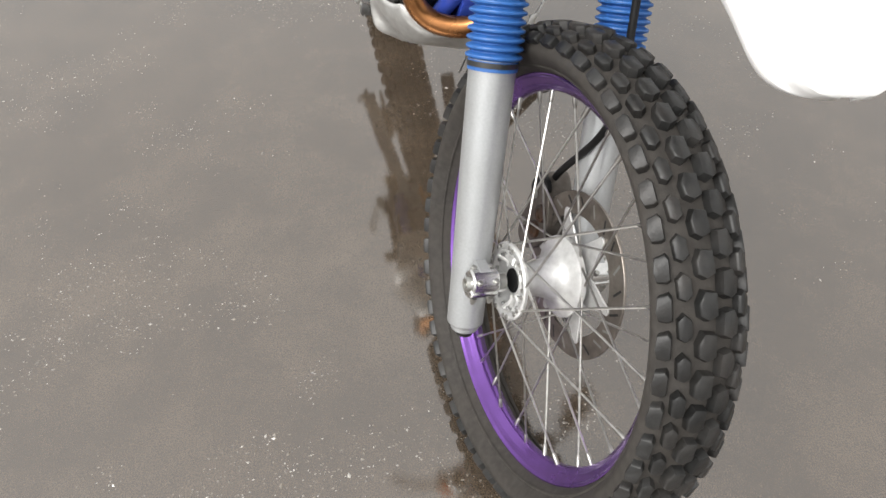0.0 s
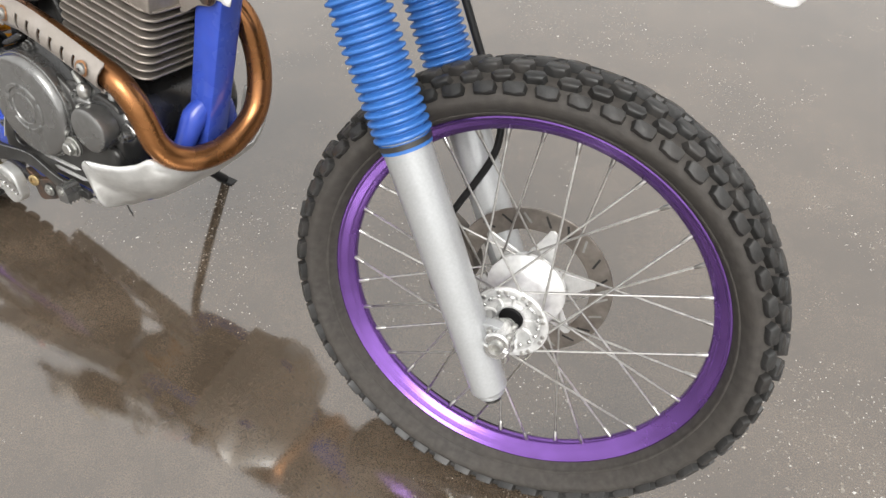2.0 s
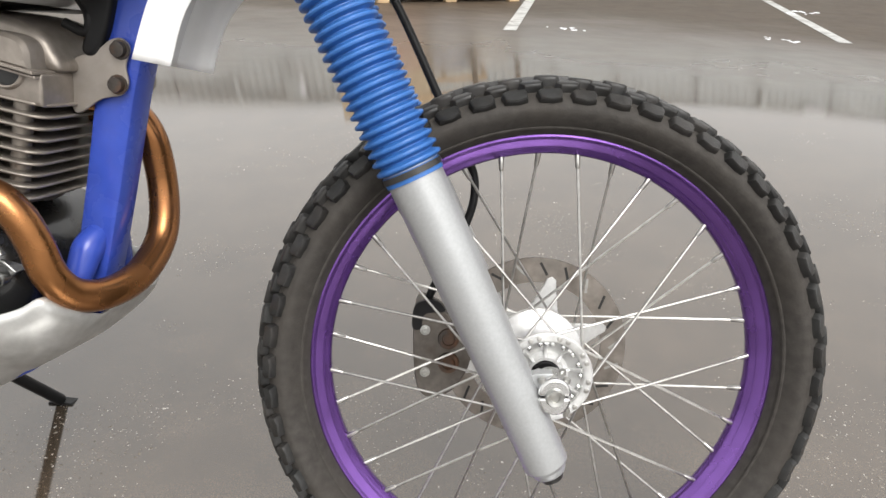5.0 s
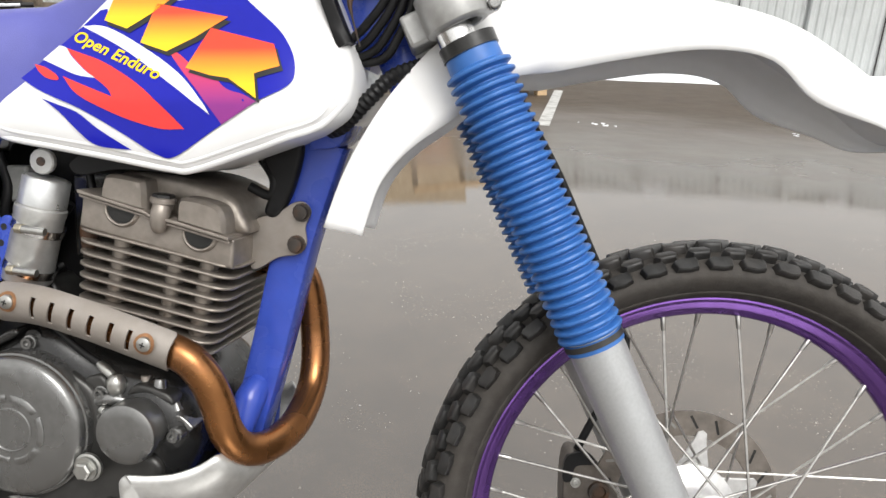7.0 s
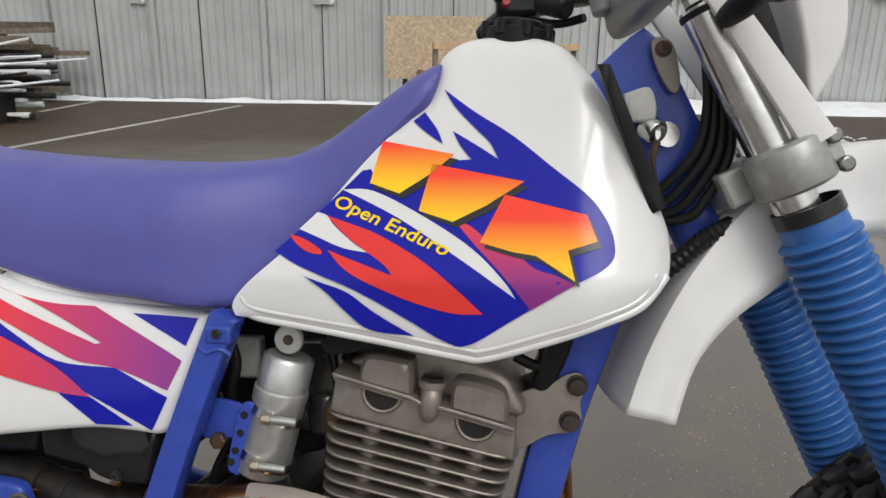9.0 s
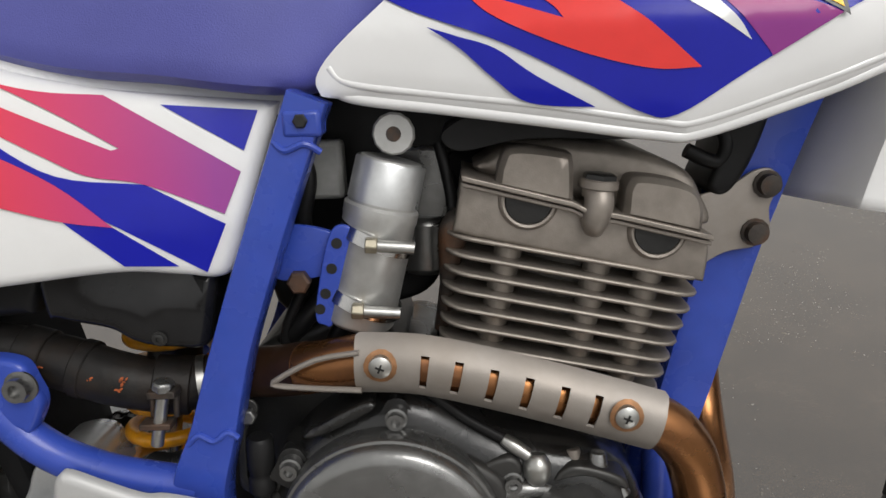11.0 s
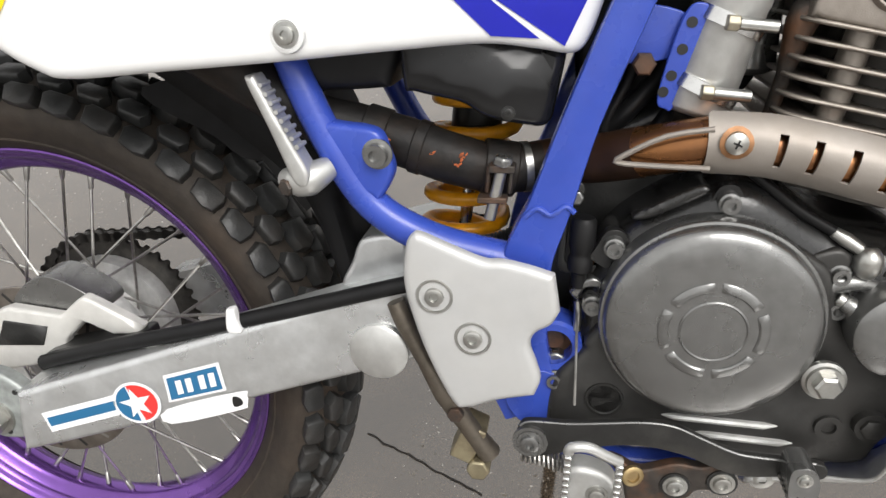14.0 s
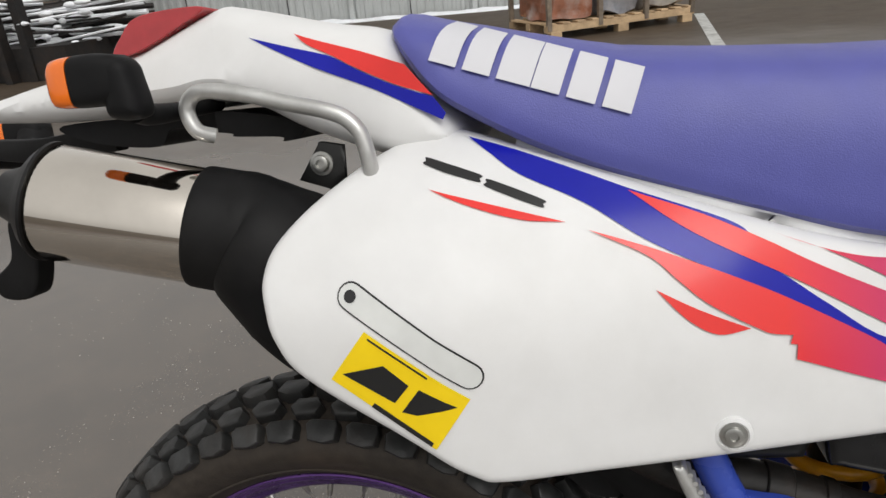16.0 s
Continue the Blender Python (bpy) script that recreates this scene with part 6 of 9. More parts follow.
# parts deep under the tank
bm = slab([(0.505, 0.62), (0.52, 0.79), (0.69, 0.785), (0.685, 0.745), (0.655, 0.725), (0.65, 0.64), (0.60, 0.615)], lambda x, z, d: -0.012 + 0.01 * (1 - roll(d, 0.01)), lambda x, z, d: 0.09, 0.03, edge=0.01)
part("air_duct", bm, BLACK, bike, "black rubber intake duct")
bm = slab([(0.66, 0.772), (0.70, 0.785), (0.80, 0.775), (0.80, 0.762), (0.72, 0.764), (0.67, 0.757)], lambda x, z, d: -0.09, lambda x, z, d: 0.09, 0.03)
part("tank_pad", bm, BLACK, bike, "black heat pad under the tank", bevel=0.003)
bm = slab([(0.868, 0.788), (0.915, 0.80), (0.905, 0.745), (0.885, 0.71), (0.868, 0.715), (0.878, 0.75)], lambda x, z, d: -0.035 + 0.006 * (1 - roll(d, 0.006)), lambda x, z, d: 0.03, 0.02, edge=0.006)
part("ignition_coil", bm, BLACK, bike, "black ignition coil")
bm = bmesh.new()
tube(bm, [(0.672, -0.06, 0.70), (0.664, -0.066, 0.69), (0.658, -0.062, 0.65), (0.652, -0.055, 0.61)], [0.0135, 0.012, 0.006, 0.006], 14)
part("breather_pipe", bm, RUSTY, bike, "dull steel breather pipe")
# ---- rear shock ----
bm = bmesh.new()
pts = []
for k in range(0, 151):
    a = 2 * math.pi * k / 20 + 2.2
    s = k / 150
    c = Vector((0.384, -0.004, 0.40)).lerp(Vector((0.412, -0.004, 0.63)), s)
    pts.append(c + Vector((math.cos(a) * 0.037, math.sin(a) * 0.037, -math.cos(a) * 0.005)))
tube(bm, pts, 0.0068, 10, n=1)
shock = part("shock_spring", bm, YELLOW, bike, "yellow coil spring")
bm = bmesh.new()
rod(bm, (0.38, -0.004, 0.375), (0.384, -0.004, 0.405), 0.03, 24)
part("spring_seat", bm, CASE_DARK, shock)
bm = bmesh.new()
rod(bm, (0.404, -0.004, 0.555), (0.415, -0.004, 0.65), 0.024, 24)
part("shock_body", bm, CASE_DARK, shock)
bm = bmesh.new()
rod(bm, (0.383, -0.004, 0.39), (0.405, -0.004, 0.57), 0.0062, 16)
part("shock_shaft", bm, POLISHED, shock, "bright damper rod")
bm = bmesh.new()
box(bm, (0.4445, -0.117, 0.588), (0.021, 0.014, 0.006))
box(bm, (0.4365, -0.117, 0.562), (0.024, 0.014, 0.005))
for dx in (-0.009, 0.009):
    rod(bm, (0.4405 + dx, -0.112, 0.565), (0.4425 + dx, -0.112, 0.587), 0.0025, 8)
clamp = part("pipe_clamp", bm, RUSTY, bike, "dirty exhaust clamp", bevel=0.0012)
bm = bmesh.new()
rod(bm, (0.434, -0.118, 0.545), (0.4445, -0.118, 0.589), 0.0048, 12)
part("clamp_bolt", bm, ZINC, clamp)
bm = bmesh.new()
hexbolt(bm, (0.4445, -0.118, 0.59), (0.2, 0, 1), 0.0085, 0.008)
part("clamp_bolt_head", bm, CASE, clamp, bevel=0.001)
bm = bmesh.new()
hose = curve_points([(0.475, -0.075, 0.53), (0.455, -0.085, 0.517), (0.43, -0.085, 0.506), (0.405, -0.07, 0.498)], 14)
tube(bm, hose, [0.0118 if k % 2 else 0.0098 for k in range(len(hose))], 14, smooth=False)
part("ribbed_hose", bm, BLACK, bike, "black ribbed hose")
ORANGE_RUST = material("orange_rust", (0.38, 0.085, 0.018), 0.7, grain=0.5, grain_scale=200, stain=(0.08, 0.03, 0.015), stain_scale=140, stain_mix=0.9, bump=0.4, bump_scale=500)
flake = random.Random(8)
for x, y, z, r in ((0.345, -0.113, 0.611, 0.006), (0.386, -0.1125, 0.597, 0.004), (0.407, -0.1125, 0.59, 0.005), (0.413, -0.112, 0.595, 0.004), (0.40, -0.1125, 0.587, 0.003)):
    bm = bmesh.new()
    for k in range(7):
        bmesh.ops.create_icosphere(bm, subdivisions=1, radius=r * flake.uniform(0.2, 0.55), matrix=Matrix.Translation((x + flake.uniform(-1, 1) * r * 1.2, y, z + flake.uniform(-1, 1) * r * 0.5)) @ Matrix.Rotation(flake.uniform(-1, 1), 4, "Y") @ Matrix.Diagonal((1.3, 0.25, 0.5, 1)))
    part("rust_patch", bm, ORANGE_RUST, header)

# ---- bracket and lever on the subframe ----
bm = slab([(0.298, 0.622), (0.325, 0.624), (0.347, 0.619), (0.354, 0.605), (0.358, 0.585), (0.345, 0.562), (0.335, 0.566), (0.325, 0.555), (0.31, 0.575)], lambda x, z, d: -0.131 + 0.006 * (1 - roll(d, 0.005)), lambda x, z, d: -0.118, 0.03, edge=0.005)
lug = part("frame_lug", bm, FRAME, bike, "blue painted frame lug")
bm = bmesh.new()
lathe(bm, [(0, 0), (0, 0.0125), (0.002, 0.0125), (0.0025, 0.0095), (0.01, 0.009), (0.01, 0.005), (0.005, 0.0045), (0.005, 0)], (0.346, -0.129, 0.601), YN, 20)
part("lug_bolt", bm, CASE, lug)
bm = slab([(0.254, 0.662), (0.2575, 0.6655), (0.2625, 0.664), (0.2745, 0.638), (0.2885, 0.609), (0.2965, 0.592), (0.295, 0.5815), (0.289, 0.579), (0.283, 0.5845), (0.278, 0.598), (0.2675, 0.627)], lambda x, z, d: -0.157 + 0.004 * (1 - roll(d, 0.004)), lambda x, z, d: -0.138, 0.03, edge=0.004)
lev = part("folding_footrest", bm, WORN_ALLOY, bike, "folded silver passenger footrest")
for k in range(8):
    p = Vector((0.2655, -0.1475, 0.659)).lerp(Vector((0.2895, -0.1475, 0.612)), k / 7)
    bm = bmesh.new()
    rod(bm, p + Vector((0, -0.0085, 0)), p + Vector((0, 0.0085, 0)), 0.002, 8)
    part("serration", bm, WORN_ALLOY, lev)
bm = bmesh.new()
tube(bm, [(0.268, -0.132, 0.579), (0.282, -0.14, 0.581), (0.292, -0.142, 0.583), (0.306, -0.13, 0.59)], [0.009, 0.0135, 0.0135, 0.009], 16)
part("footrest_pivot", bm, WORN_ALLOY, lev)
bm = bmesh.new()
hexbolt(bm, (0.276, -0.148, 0.578), (-0.4, -1, 0), 0.007, 0.006)
part("footrest_bolt", bm, RUSTY, lev)

bm = slab([(0.293, 0.459), (0.302, 0.487), (0.315, 0.511), (0.348, 0.5145), (0.361, 0.492), (0.3555, 0.474)], lambda x, z, d: -0.088 + 0.006 * (1 - roll(d, 0.006)), lambda x, z, d: -0.02, 0.03, edge=0.006)
part("swingarm_brace", bm, BRUSHED, bike, "silver cast brace of the swingarm")
# ---- lower frame lug, swingarm pivot, linkage ----
bm = bmesh.new()
lathe(bm, [(0.0, 0.0165), (0.0, 0.025), (0.027, 0.025), (0.03, 0.0225), (0.03, 0.0165)], (0.489, -0.092, 0.430), YN, 28, closed=True)
part("pivot_boss", bm, FRAME, bike, "blue painted pivot boss")
bm = bmesh.new()
lathe(bm, [(0.0, 0), (0.0, 0.0172), (0.012, 0.0172), (0.013, 0.01), (0.017, 0.009), (0.017, 0)], (0.489, -0.09, 0.430), YN, 20)
part("pivot_nut", bm, RUSTY, bike, "rusty pivot nut")
bm = slab([(0.45, 0.40), (0.49, 0.405), (0.515, 0.37), (0.53, 0.35), (0.50, 0.335), (0.455, 0.36)], lambda x, z, d: -0.125, lambda x, z, d: -0.085, 0.03)
part("lower_lug", bm, FRAME, bike, "blue painted lower frame lug", bevel=0.003)
bm = bmesh.new()
tube(bm, [(0.352, -0.125, 0.468), (0.36, -0.126, 0.448), (0.376, -0.126, 0.412), (0.394, -0.125, 0.378), (0.412, -0.125, 0.347), (0.434, -0.122, 0.311)], [0.008, 0.009, 0.0075, 0.0115, 0.009, 0.011], 12)
part("brake_rod_cover", bm, material("weathered_alloy", (0.13, 0.112, 0.09), 0.5, 0.7, grain=0.25, grain_scale=80, stain=(0.16, 0.13, 0.1), stain_scale=30, stain_mix=0.6), bike, "weathered master cylinder body")
bm = bmesh.new()
box(bm, (0.414, -0.115, 0.325), (0.022, 0.03, 0.04), Matrix.Translation((0.414, -0.115, 0.325)) @ Matrix.Rotation(0.42, 4, "Y") @ Matrix.Translation((-0.414, 0.115, -0.325)))
rod(bm, (0.4235, -0.134, 0.2985), (0.4235, -0.1, 0.2985), 0.0115, 6)
part("linkage_bolt", bm, material("brassy_linkage", (0.3, 0.26, 0.17), 0.42, 0.7, grain=0.25, grain_scale=60, stain=(0.12, 0.09, 0.06), stain_scale=40, stain_mix=0.6), bike, "brassy suspension link with its bolt", bevel=0.002)
bm = bmesh.new()
rod(bm, (0.404, -0.138, 0.362), (0.404, -0.11, 0.362), 0.008, 6)
part("linkage_bolt", bm, RUSTY, bike, bevel=0.001)
# weld collars where the tubes meet the upright
for pts, r in (([(0.464, -0.1315, 0.552), (0.473, -0.1325, 0.560), (0.484, -0.1325, 0.555), (0.495, -0.1325, 0.562), (0.502, -0.1315, 0.557)], 0.0024), ([(0.548, -0.1285, 0.772), (0.556, -0.1305, 0.766), (0.569, -0.1305, 0.770), (0.579, -0.1275, 0.764)], 0.0024), ([(0.452, -0.118, 0.52), (0.462, -0.1185, 0.512), (0.474, -0.1185, 0.508)], 0.004)):
    bm = bmesh.new()
    tube(bm, pts, r, 8)
    part("weld_bead", bm, FRAME, bike)
# lug at the top of the upright
bm = bmesh.new()
box(bm, (0.568, -0.12, 0.783), (0.026, 0.022, 0.018))
part("upright_lug", bm, FRAME, bike, "blue painted lug", bevel=0.003)
bm = bmesh.new()
hexbolt(bm, (0.568, -0.13, 0.785), (0, -1, 0), 0.005, 0.004)
part("lug_bolt", bm, CASE_DARK, bike)
# ---- switch and wire ----
bm = bmesh.new()
lathe(bm, [(0, 0), (0, 0.0085), (0.003, 0.0105), (0.026, 0.0108), (0.03, 0.0092), (0.034, 0.0092), (0.036, 0.0105), (0.046, 0.0105), (0.049, 0.007), (0.062, 0.0062), (0.064, 0.004), (0.072, 0.0035), (0.072, 0)], (0.5105, -0.11, 0.546), (-0.04, 0, -1), 20)
sw = part("brake_switch", bm, BLACK, bike, "black brake light switch")
bm = plate([(0.492, 0.572), (0.506, 0.574), (0.51, 0.565), (0.5, 0.55), (0.497, 0.52), (0.499, 0.503), (0.528, 0.502), (0.528, 0.496), (0.493, 0.495), (0.49, 0.52)], -0.106, -0.103)
part("switch_bracket", bm, CASE_DARK, sw)
bm = bmesh.new()
hexbolt(bm, (0.503, -0.106, 0.562), YN, 0.0068, 0.006)
part("bracket_bolt", bm, CASE, sw, bevel=0.0008)
bm = bmesh.new()
tube(bm, [(0.5075, -0.112, 0.478), (0.5085, -0.124, 0.44), (0.509, -0.14, 0.385)], 0.0012, 6)
part("switch_wire", bm, STEEL, sw)
bm = bmesh.new()
tube(bm, [(0.508, -0.113, 0.472), (0.5085, -0.115, 0.458), (0.508, -0.118, 0.446)], 0.0035, 10)
part("return_spring", bm, STEEL, sw)

# ---- brake pedal, footpeg, skid plate ----
PEDAL_TOP = [(0.4637, 0.3672), (0.4725, 0.3722), (0.5055, 0.3729), (0.5391, 0.3769), (0.5673, 0.3801), (0.5907, 0.3784), (0.6142, 0.3684), (0.6379, 0.3583), (0.6565, 0.3548), (0.704, 0.3532)]
bm = slab(PEDAL_TOP + [(0.713, 0.349), (0.7142, 0.3425), (0.708, 0.337), (0.69, 0.338), (0.6534, 0.3342), (0.6298, 0.3386), (0.6011, 0.3503), (0.563, 0.3563), (0.5245, 0.3499), (0.4898, 0.3389), (0.4676, 0.3343), (0.4593, 0.3491)], lambda x, z, d: -0.151 + 0.0012 * (1 - roll(d, 0.0015)), lambda x, z, d: -0.144, 0.02, edge=0.0015)
pedal = part("brake_pedal", bm, material("worn_black_pedal", (0.021, 0.0205, 0.0195), 0.45, 0.3, grain=0.3, grain_scale=50, stain=(0.075, 0.07, 0.062), stain_scale=14, stain_mix=0.6, rough_var=0.1, bump=0.15, bump_scale=200), bike, "worn black steel brake pedal")
bm = bmesh.new()
lathe(bm, [(0, 0), (0, 0.0155), (0.004, 0.0155), (0.004, 0.012)], (0.4725, -0.151, 0.3535), YN, 12)
washer_bolt(bm, (0.4725, -0.154, 0.3535), 0.0085, 0.006)
part("pedal_bolt", bm, CASE, pedal)
bm = slab([(0.677, 0.363), (0.684, 0.368), (0.693, 0.367), (0.699, 0.356), (0.699, 0.342), (0.692, 0.338), (0.6895, 0.341), (0.687, 0.337), (0.6845, 0.341), (0.681, 0.337), (0.677, 0.343)], lambda x, z, d: -0.178, lambda x, z, d: -0.15, 0.02)
part("pedal_pad", bm, CASE, pedal, "toothed grey pedal pad", bevel=0.0015)
bm = bmesh.new()
washer_bolt(bm, (0.6875, -0.178, 0.357), 0.0045, 0.003)
part("pad_bolt", bm, ZINC, pedal)
for k in range(4):
    for x in (0.678, 0.698):
        bm = bmesh.new()
        lathe(bm, [(0, 0), (0, 0.003), (0.005, 0.0012), (0.005, 0)], (x, -0.153 - 0.007 * k, 0.342), (0, 0, -1), 5)
        part("tooth", bm, CASE, pedal)
bm = bmesh.new()
tube(bm, [(x, -0.1508, z + 0.0002) for x, z in PEDAL_TOP], 0.0011, 6)
part("worn_edge", bm, CASE, pedal, "edge worn to bare metal")
bm = slab([(0.541, 0.333), (0.5511, 0.3315), (0.5684, 0.3235), (0.5974, 0.3335), (0.618, 0.332), (0.6354, 0.337), (0.6448, 0.3242), (0.6419, 0.3105), (0.6179, 0.307), (0.6086, 0.297), (0.585, 0.287), (0.5692, 0.2813), (0.559, 0.287), (0.553, 0.31)], lambda x, z, d: -0.142 + 0.002 * (1 - roll(d, 0.003)), lambda x, z, d: -0.132, 0.03, edge=0.003)
pb = part("footpeg_bracket", bm, RUSTY, bike, "rusty footpeg bracket")
for x, z in ((0.5982, 0.3119), (0.6365, 0.3194)):
    bm = bmesh.new()
    lathe(bm, [(0, 0.0), (0, 0.0128), (0.0015, 0.0128), (0.0018, 0)], (x, -0.1422, z), YN, 24)
    part("bolt_washer", bm, CASE_DARK, pb)
    bm = bmesh.new()
    washer_bolt(bm, (x, -0.1436, z), 0.0078, 0.005)
    part("bracket_bolt", bm, ZINC, pb)
bm = bmesh.new()
lathe(bm, [(0, 0), (0, 0.0098), (0.004, 0.0098), (0.005, 0.008), (0.005, 0.0055), (0.003, 0.005), (0.003, 0)], (0.561, -0.142, 0.3187), (0.3, -1, 0.1), 16)
part("peg_pin", bm, material("brass_plated_nut", (0.4, 0.3, 0.15), 0.4, 0.8, grain=0.2, stain=(0.2, 0.1, 0.05), stain_scale=50, stain_mix=0.5), pb, "brassy pivot nut")
# footpeg: an open frame of toothed rails
RAILS = (((0.503, -0.165, 0.292), (0.5045, -0.212, 0.3915)), ((0.545, -0.165, 0.292), (0.544, -0.205, 0.381)))
bm = bmesh.new()
bar(bm, [RAILS[0][0], Vector(RAILS[0][0]).lerp(Vector(RAILS[0][1]), 0.5), RAILS[0][1]], 0.0045, 0.009, n=2)
bar(bm, [RAILS[1][0], Vector(RAILS[1][0]).lerp(Vector(RAILS[1][1]), 0.5), RAILS[1][1]], 0.0045, 0.009, n=2)
tube(bm, [RAILS[0][1], (0.507, -0.214, 0.398), (0.519, -0.213, 0.3985), (0.533, -0.209, 0.389), RAILS[1][1]], 0.0042, 10, n=3)
peg = part("footpeg", bm, WORN_ALLOY, bike, "open-framed toothed metal footpeg")
bm = slab([(0.503, 0.29), (0.505, 0.335), (0.522, 0.342), (0.545, 0.328), (0.547, 0.29), (0.525, 0.272)], lambda x, z, d: -0.17 + 0.006 * (1 - roll(d, 0.006)), lambda x, z, d: -0.15, 0.02, edge=0.006)
part("peg_base", bm, WORN_ALLOY, peg)
bm = bmesh.new()
washer_bolt(bm, (0.5305, -0.17, 0.317), 0.007, 0.005)
part("peg_bolt", bm, ZINC, peg)
for k in range(9):
    for a, b in RAILS:
        p = Vector(a).lerp(Vector(b), (k + 0.5) / 9)
        bm = bmesh.new()
        box(bm, (0, 0, 0), (0.0055, 0.005, 0.0052), Matrix.Translation(p + Vector((0, -0.004, 0.002))) @ Matrix.Rotation(0.42, 4, "X"))
        part("tooth", bm, POLISHED, peg, bevel=0.001)
bm = bmesh.new()
coil = []
for k in range(151):
    q = Vector((0.462, -0.128, 0.322)).lerp(Vector((0.53, -0.13, 0.307)), k / 150)
    coil.append(q + Vector((0, math.cos(k * 0.7), math.sin(k * 0.7))) * 0.0075)
tube(bm, coil, 0.0013, 6, n=1)
part("peg_spring", bm, STEEL, pb)
# skid plate: a folded shell under the engine
SKID = [
    ((0.6565, -0.122, 0.323), (0.658, -0.118, 0.304), (0.66, 0.3)),
    ((0.7, -0.13, 0.328), (0.7, -0.108, 0.308), (0.7, 0.3)),
    ((0.742, -0.152, 0.341), (0.75, -0.105, 0.322), (0.75, 0.312)),
    ((0.7515, -0.163, 0.364), (0.757, -0.104, 0.326), (0.757, 0.315)),
    ((0.7545, -0.172, 0.405), (0.765, -0.103, 0.33), (0.768, 0.32)),
    ((0.757, -0.1775, 0.43), (0.772, -0.102, 0.334), (0.778, 0.325)),
    ((0.764, -0.1755, 0.438), (0.779, -0.1, 0.338), (0.788, 0.331)),
    ((0.7655, -0.174, 0.4375), (0.787, -0.1, 0.343), (0.797, 0.337)),
    ((0.7825, -0.1645, 0.4334), (0.802, -0.1, 0.349), (0.815, 0.346)),
    ((0.8025, -0.1533, 0.4317), (0.823, -0.098, 0.361), (0.838, 0.36)),
    ((0.815, -0.1463, 0.4336), (0.838, -0.096, 0.372), (0.853, 0.372)),
    ((0.8299, -0.1379, 0.4383), (0.853, -0.092, 0.386), (0.868, 0.388)),
    ((0.844, -0.13, 0.447), (0.868, -0.085, 0.402), (0.882, 0.405)),
    ((0.849, -0.118, 0.446), (0.875, -0.07, 0.41), (0.888, 0.412)),
]
flat = curve_points([(*t, *f, *c) for t, f, c in SKID], 3, dim=8)
bm = bmesh.new()
V = []
for v in flat:
    top, fold, mid = Vector(v[0:3]), Vector(v[3:6]), Vector((v[6], 0, v[7]))
    side = [top.lerp(fold, k / 6) + Vector((0, -0.012 * math.sin(math.pi * k / 6), 0.0)) for k in range(6)] + [fold + Vector((0, 0.006, -0.004)), fold.lerp(mid, 0.35) + Vector((0, 0, -0.003)), mid]
    V.append([vadd(bm, p) for p in side + [Vector((p.x, -p.y, p.z)) for p in side[-2::-1]]])
for a, b in zip(V, V[1:]):
    for k in range(len(a) - 1):
        bm.faces.new((a[k], a[k + 1], b[k + 1], b[k]))
skid = part("skid_plate", bm, WORN_ALLOY, bike, "pale alloy skid plate")
md = skid.modifiers.new("solid", "SOLIDIFY")
md.thickness = 0.003
bm = bmesh.new()
washer_bolt(bm, (0.672, -0.1275, 0.3165), 0.0085, 0.004)
part("skid_bolt", bm, ZINC, skid)
# side stand, on the far side
bm = bmesh.new()
tube(bm, [(0.465, 0.095, 0.34), (0.461, 0.132, 0.294), (0.475, 0.22, 0.19), (0.494, 0.352, 0.056)], 0.011, 12)
box(bm, (0.496, 0.36, 0.05), (0.05, 0.034, 0.008))
part("side_stand", bm, BLACK, bike, "black steel side stand", bevel=0.002)
# small fittings above the cases
for pts, r, mt in (([(0.7225, -0.118, 0.531), (0.7225, -0.12, 0.524), (0.7225, -0.12, 0.516), (0.7225, -0.118, 0.512)], [0.006, 0.0105, 0.0105, 0.0085], ZINC), ([(0.7225, -0.117, 0.513), (0.723, -0.116, 0.497)], [0.0078, 0.0085], CASE), ([(0.697, -0.112, 0.541), (0.706, -0.115, 0.536), (0.717, -0.118, 0.529)], [0.0045, 0.0058, 0.005], ZINC),
                   ([(0.709, -0.124, 0.488), (0.718, -0.127, 0.483), (0.732, -0.128, 0.473)], [0.0068, 0.0085, 0.0088], CASE), ([(0.7095, -0.125, 0.4882), (0.7045, -0.1235, 0.4912)], [0.006, 0.0055], ZINC),
                   ([(0.77, -0.108, 0.526), (0.7695, -0.11, 0.514), (0.77, -0.108, 0.503)], [0.0062, 0.0085, 0.0075], CASE), ([(0.751, -0.106, 0.528), (0.752, -0.108, 0.512)], [0.0058, 0.0068], CYLINDER), ([(0.7, -0.118, 0.5), (0.716, -0.121, 0.503), (0.735, -0.118, 0.5)], [0.01, 0.007, 0.004], CASE), ([(0.784, -0.105, 0.50), (0.79, -0.107, 0.487)], [0.006, 0.0075], CASE)):
    bm = bmesh.new()
    tube(bm, pts, r, 14, n=3)
    part("fitting", bm, mt, engine, bevel=0.001)
bm = bmesh.new()
tube(bm, [(0.63, -0.104, 0.588), (0.65, -0.108, 0.573), (0.672, -0.11, 0.556), (0.698, -0.112, 0.541)], 0.0042, 10)
part("oil_pipe", bm, BLACK, engine, "black oil hose")
# webs and bosses cast into the top of the case
for o in ([(0.548, 0.552), (0.586, 0.574), (0.6, 0.578), (0.6, 0.57), (0.56, 0.55)], [(0.68, 0.522), (0.702, 0.53), (0.712, 0.518), (0.70, 0.5), (0.686, 0.508)], [(0.735, 0.508), (0.75, 0.522), (0.785, 0.512), (0.79, 0.5), (0.76, 0.512)]):
    bm = slab(o, lambda x, z, d: -0.122 + 0.004 * (1 - roll(d, 0.004)), lambda x, z, d: -0.09, 0.02, edge=0.004)
    part("case_web", bm, GLOSS_BLACK if o[0][0] < 0.6 else CASE_MID, engine)

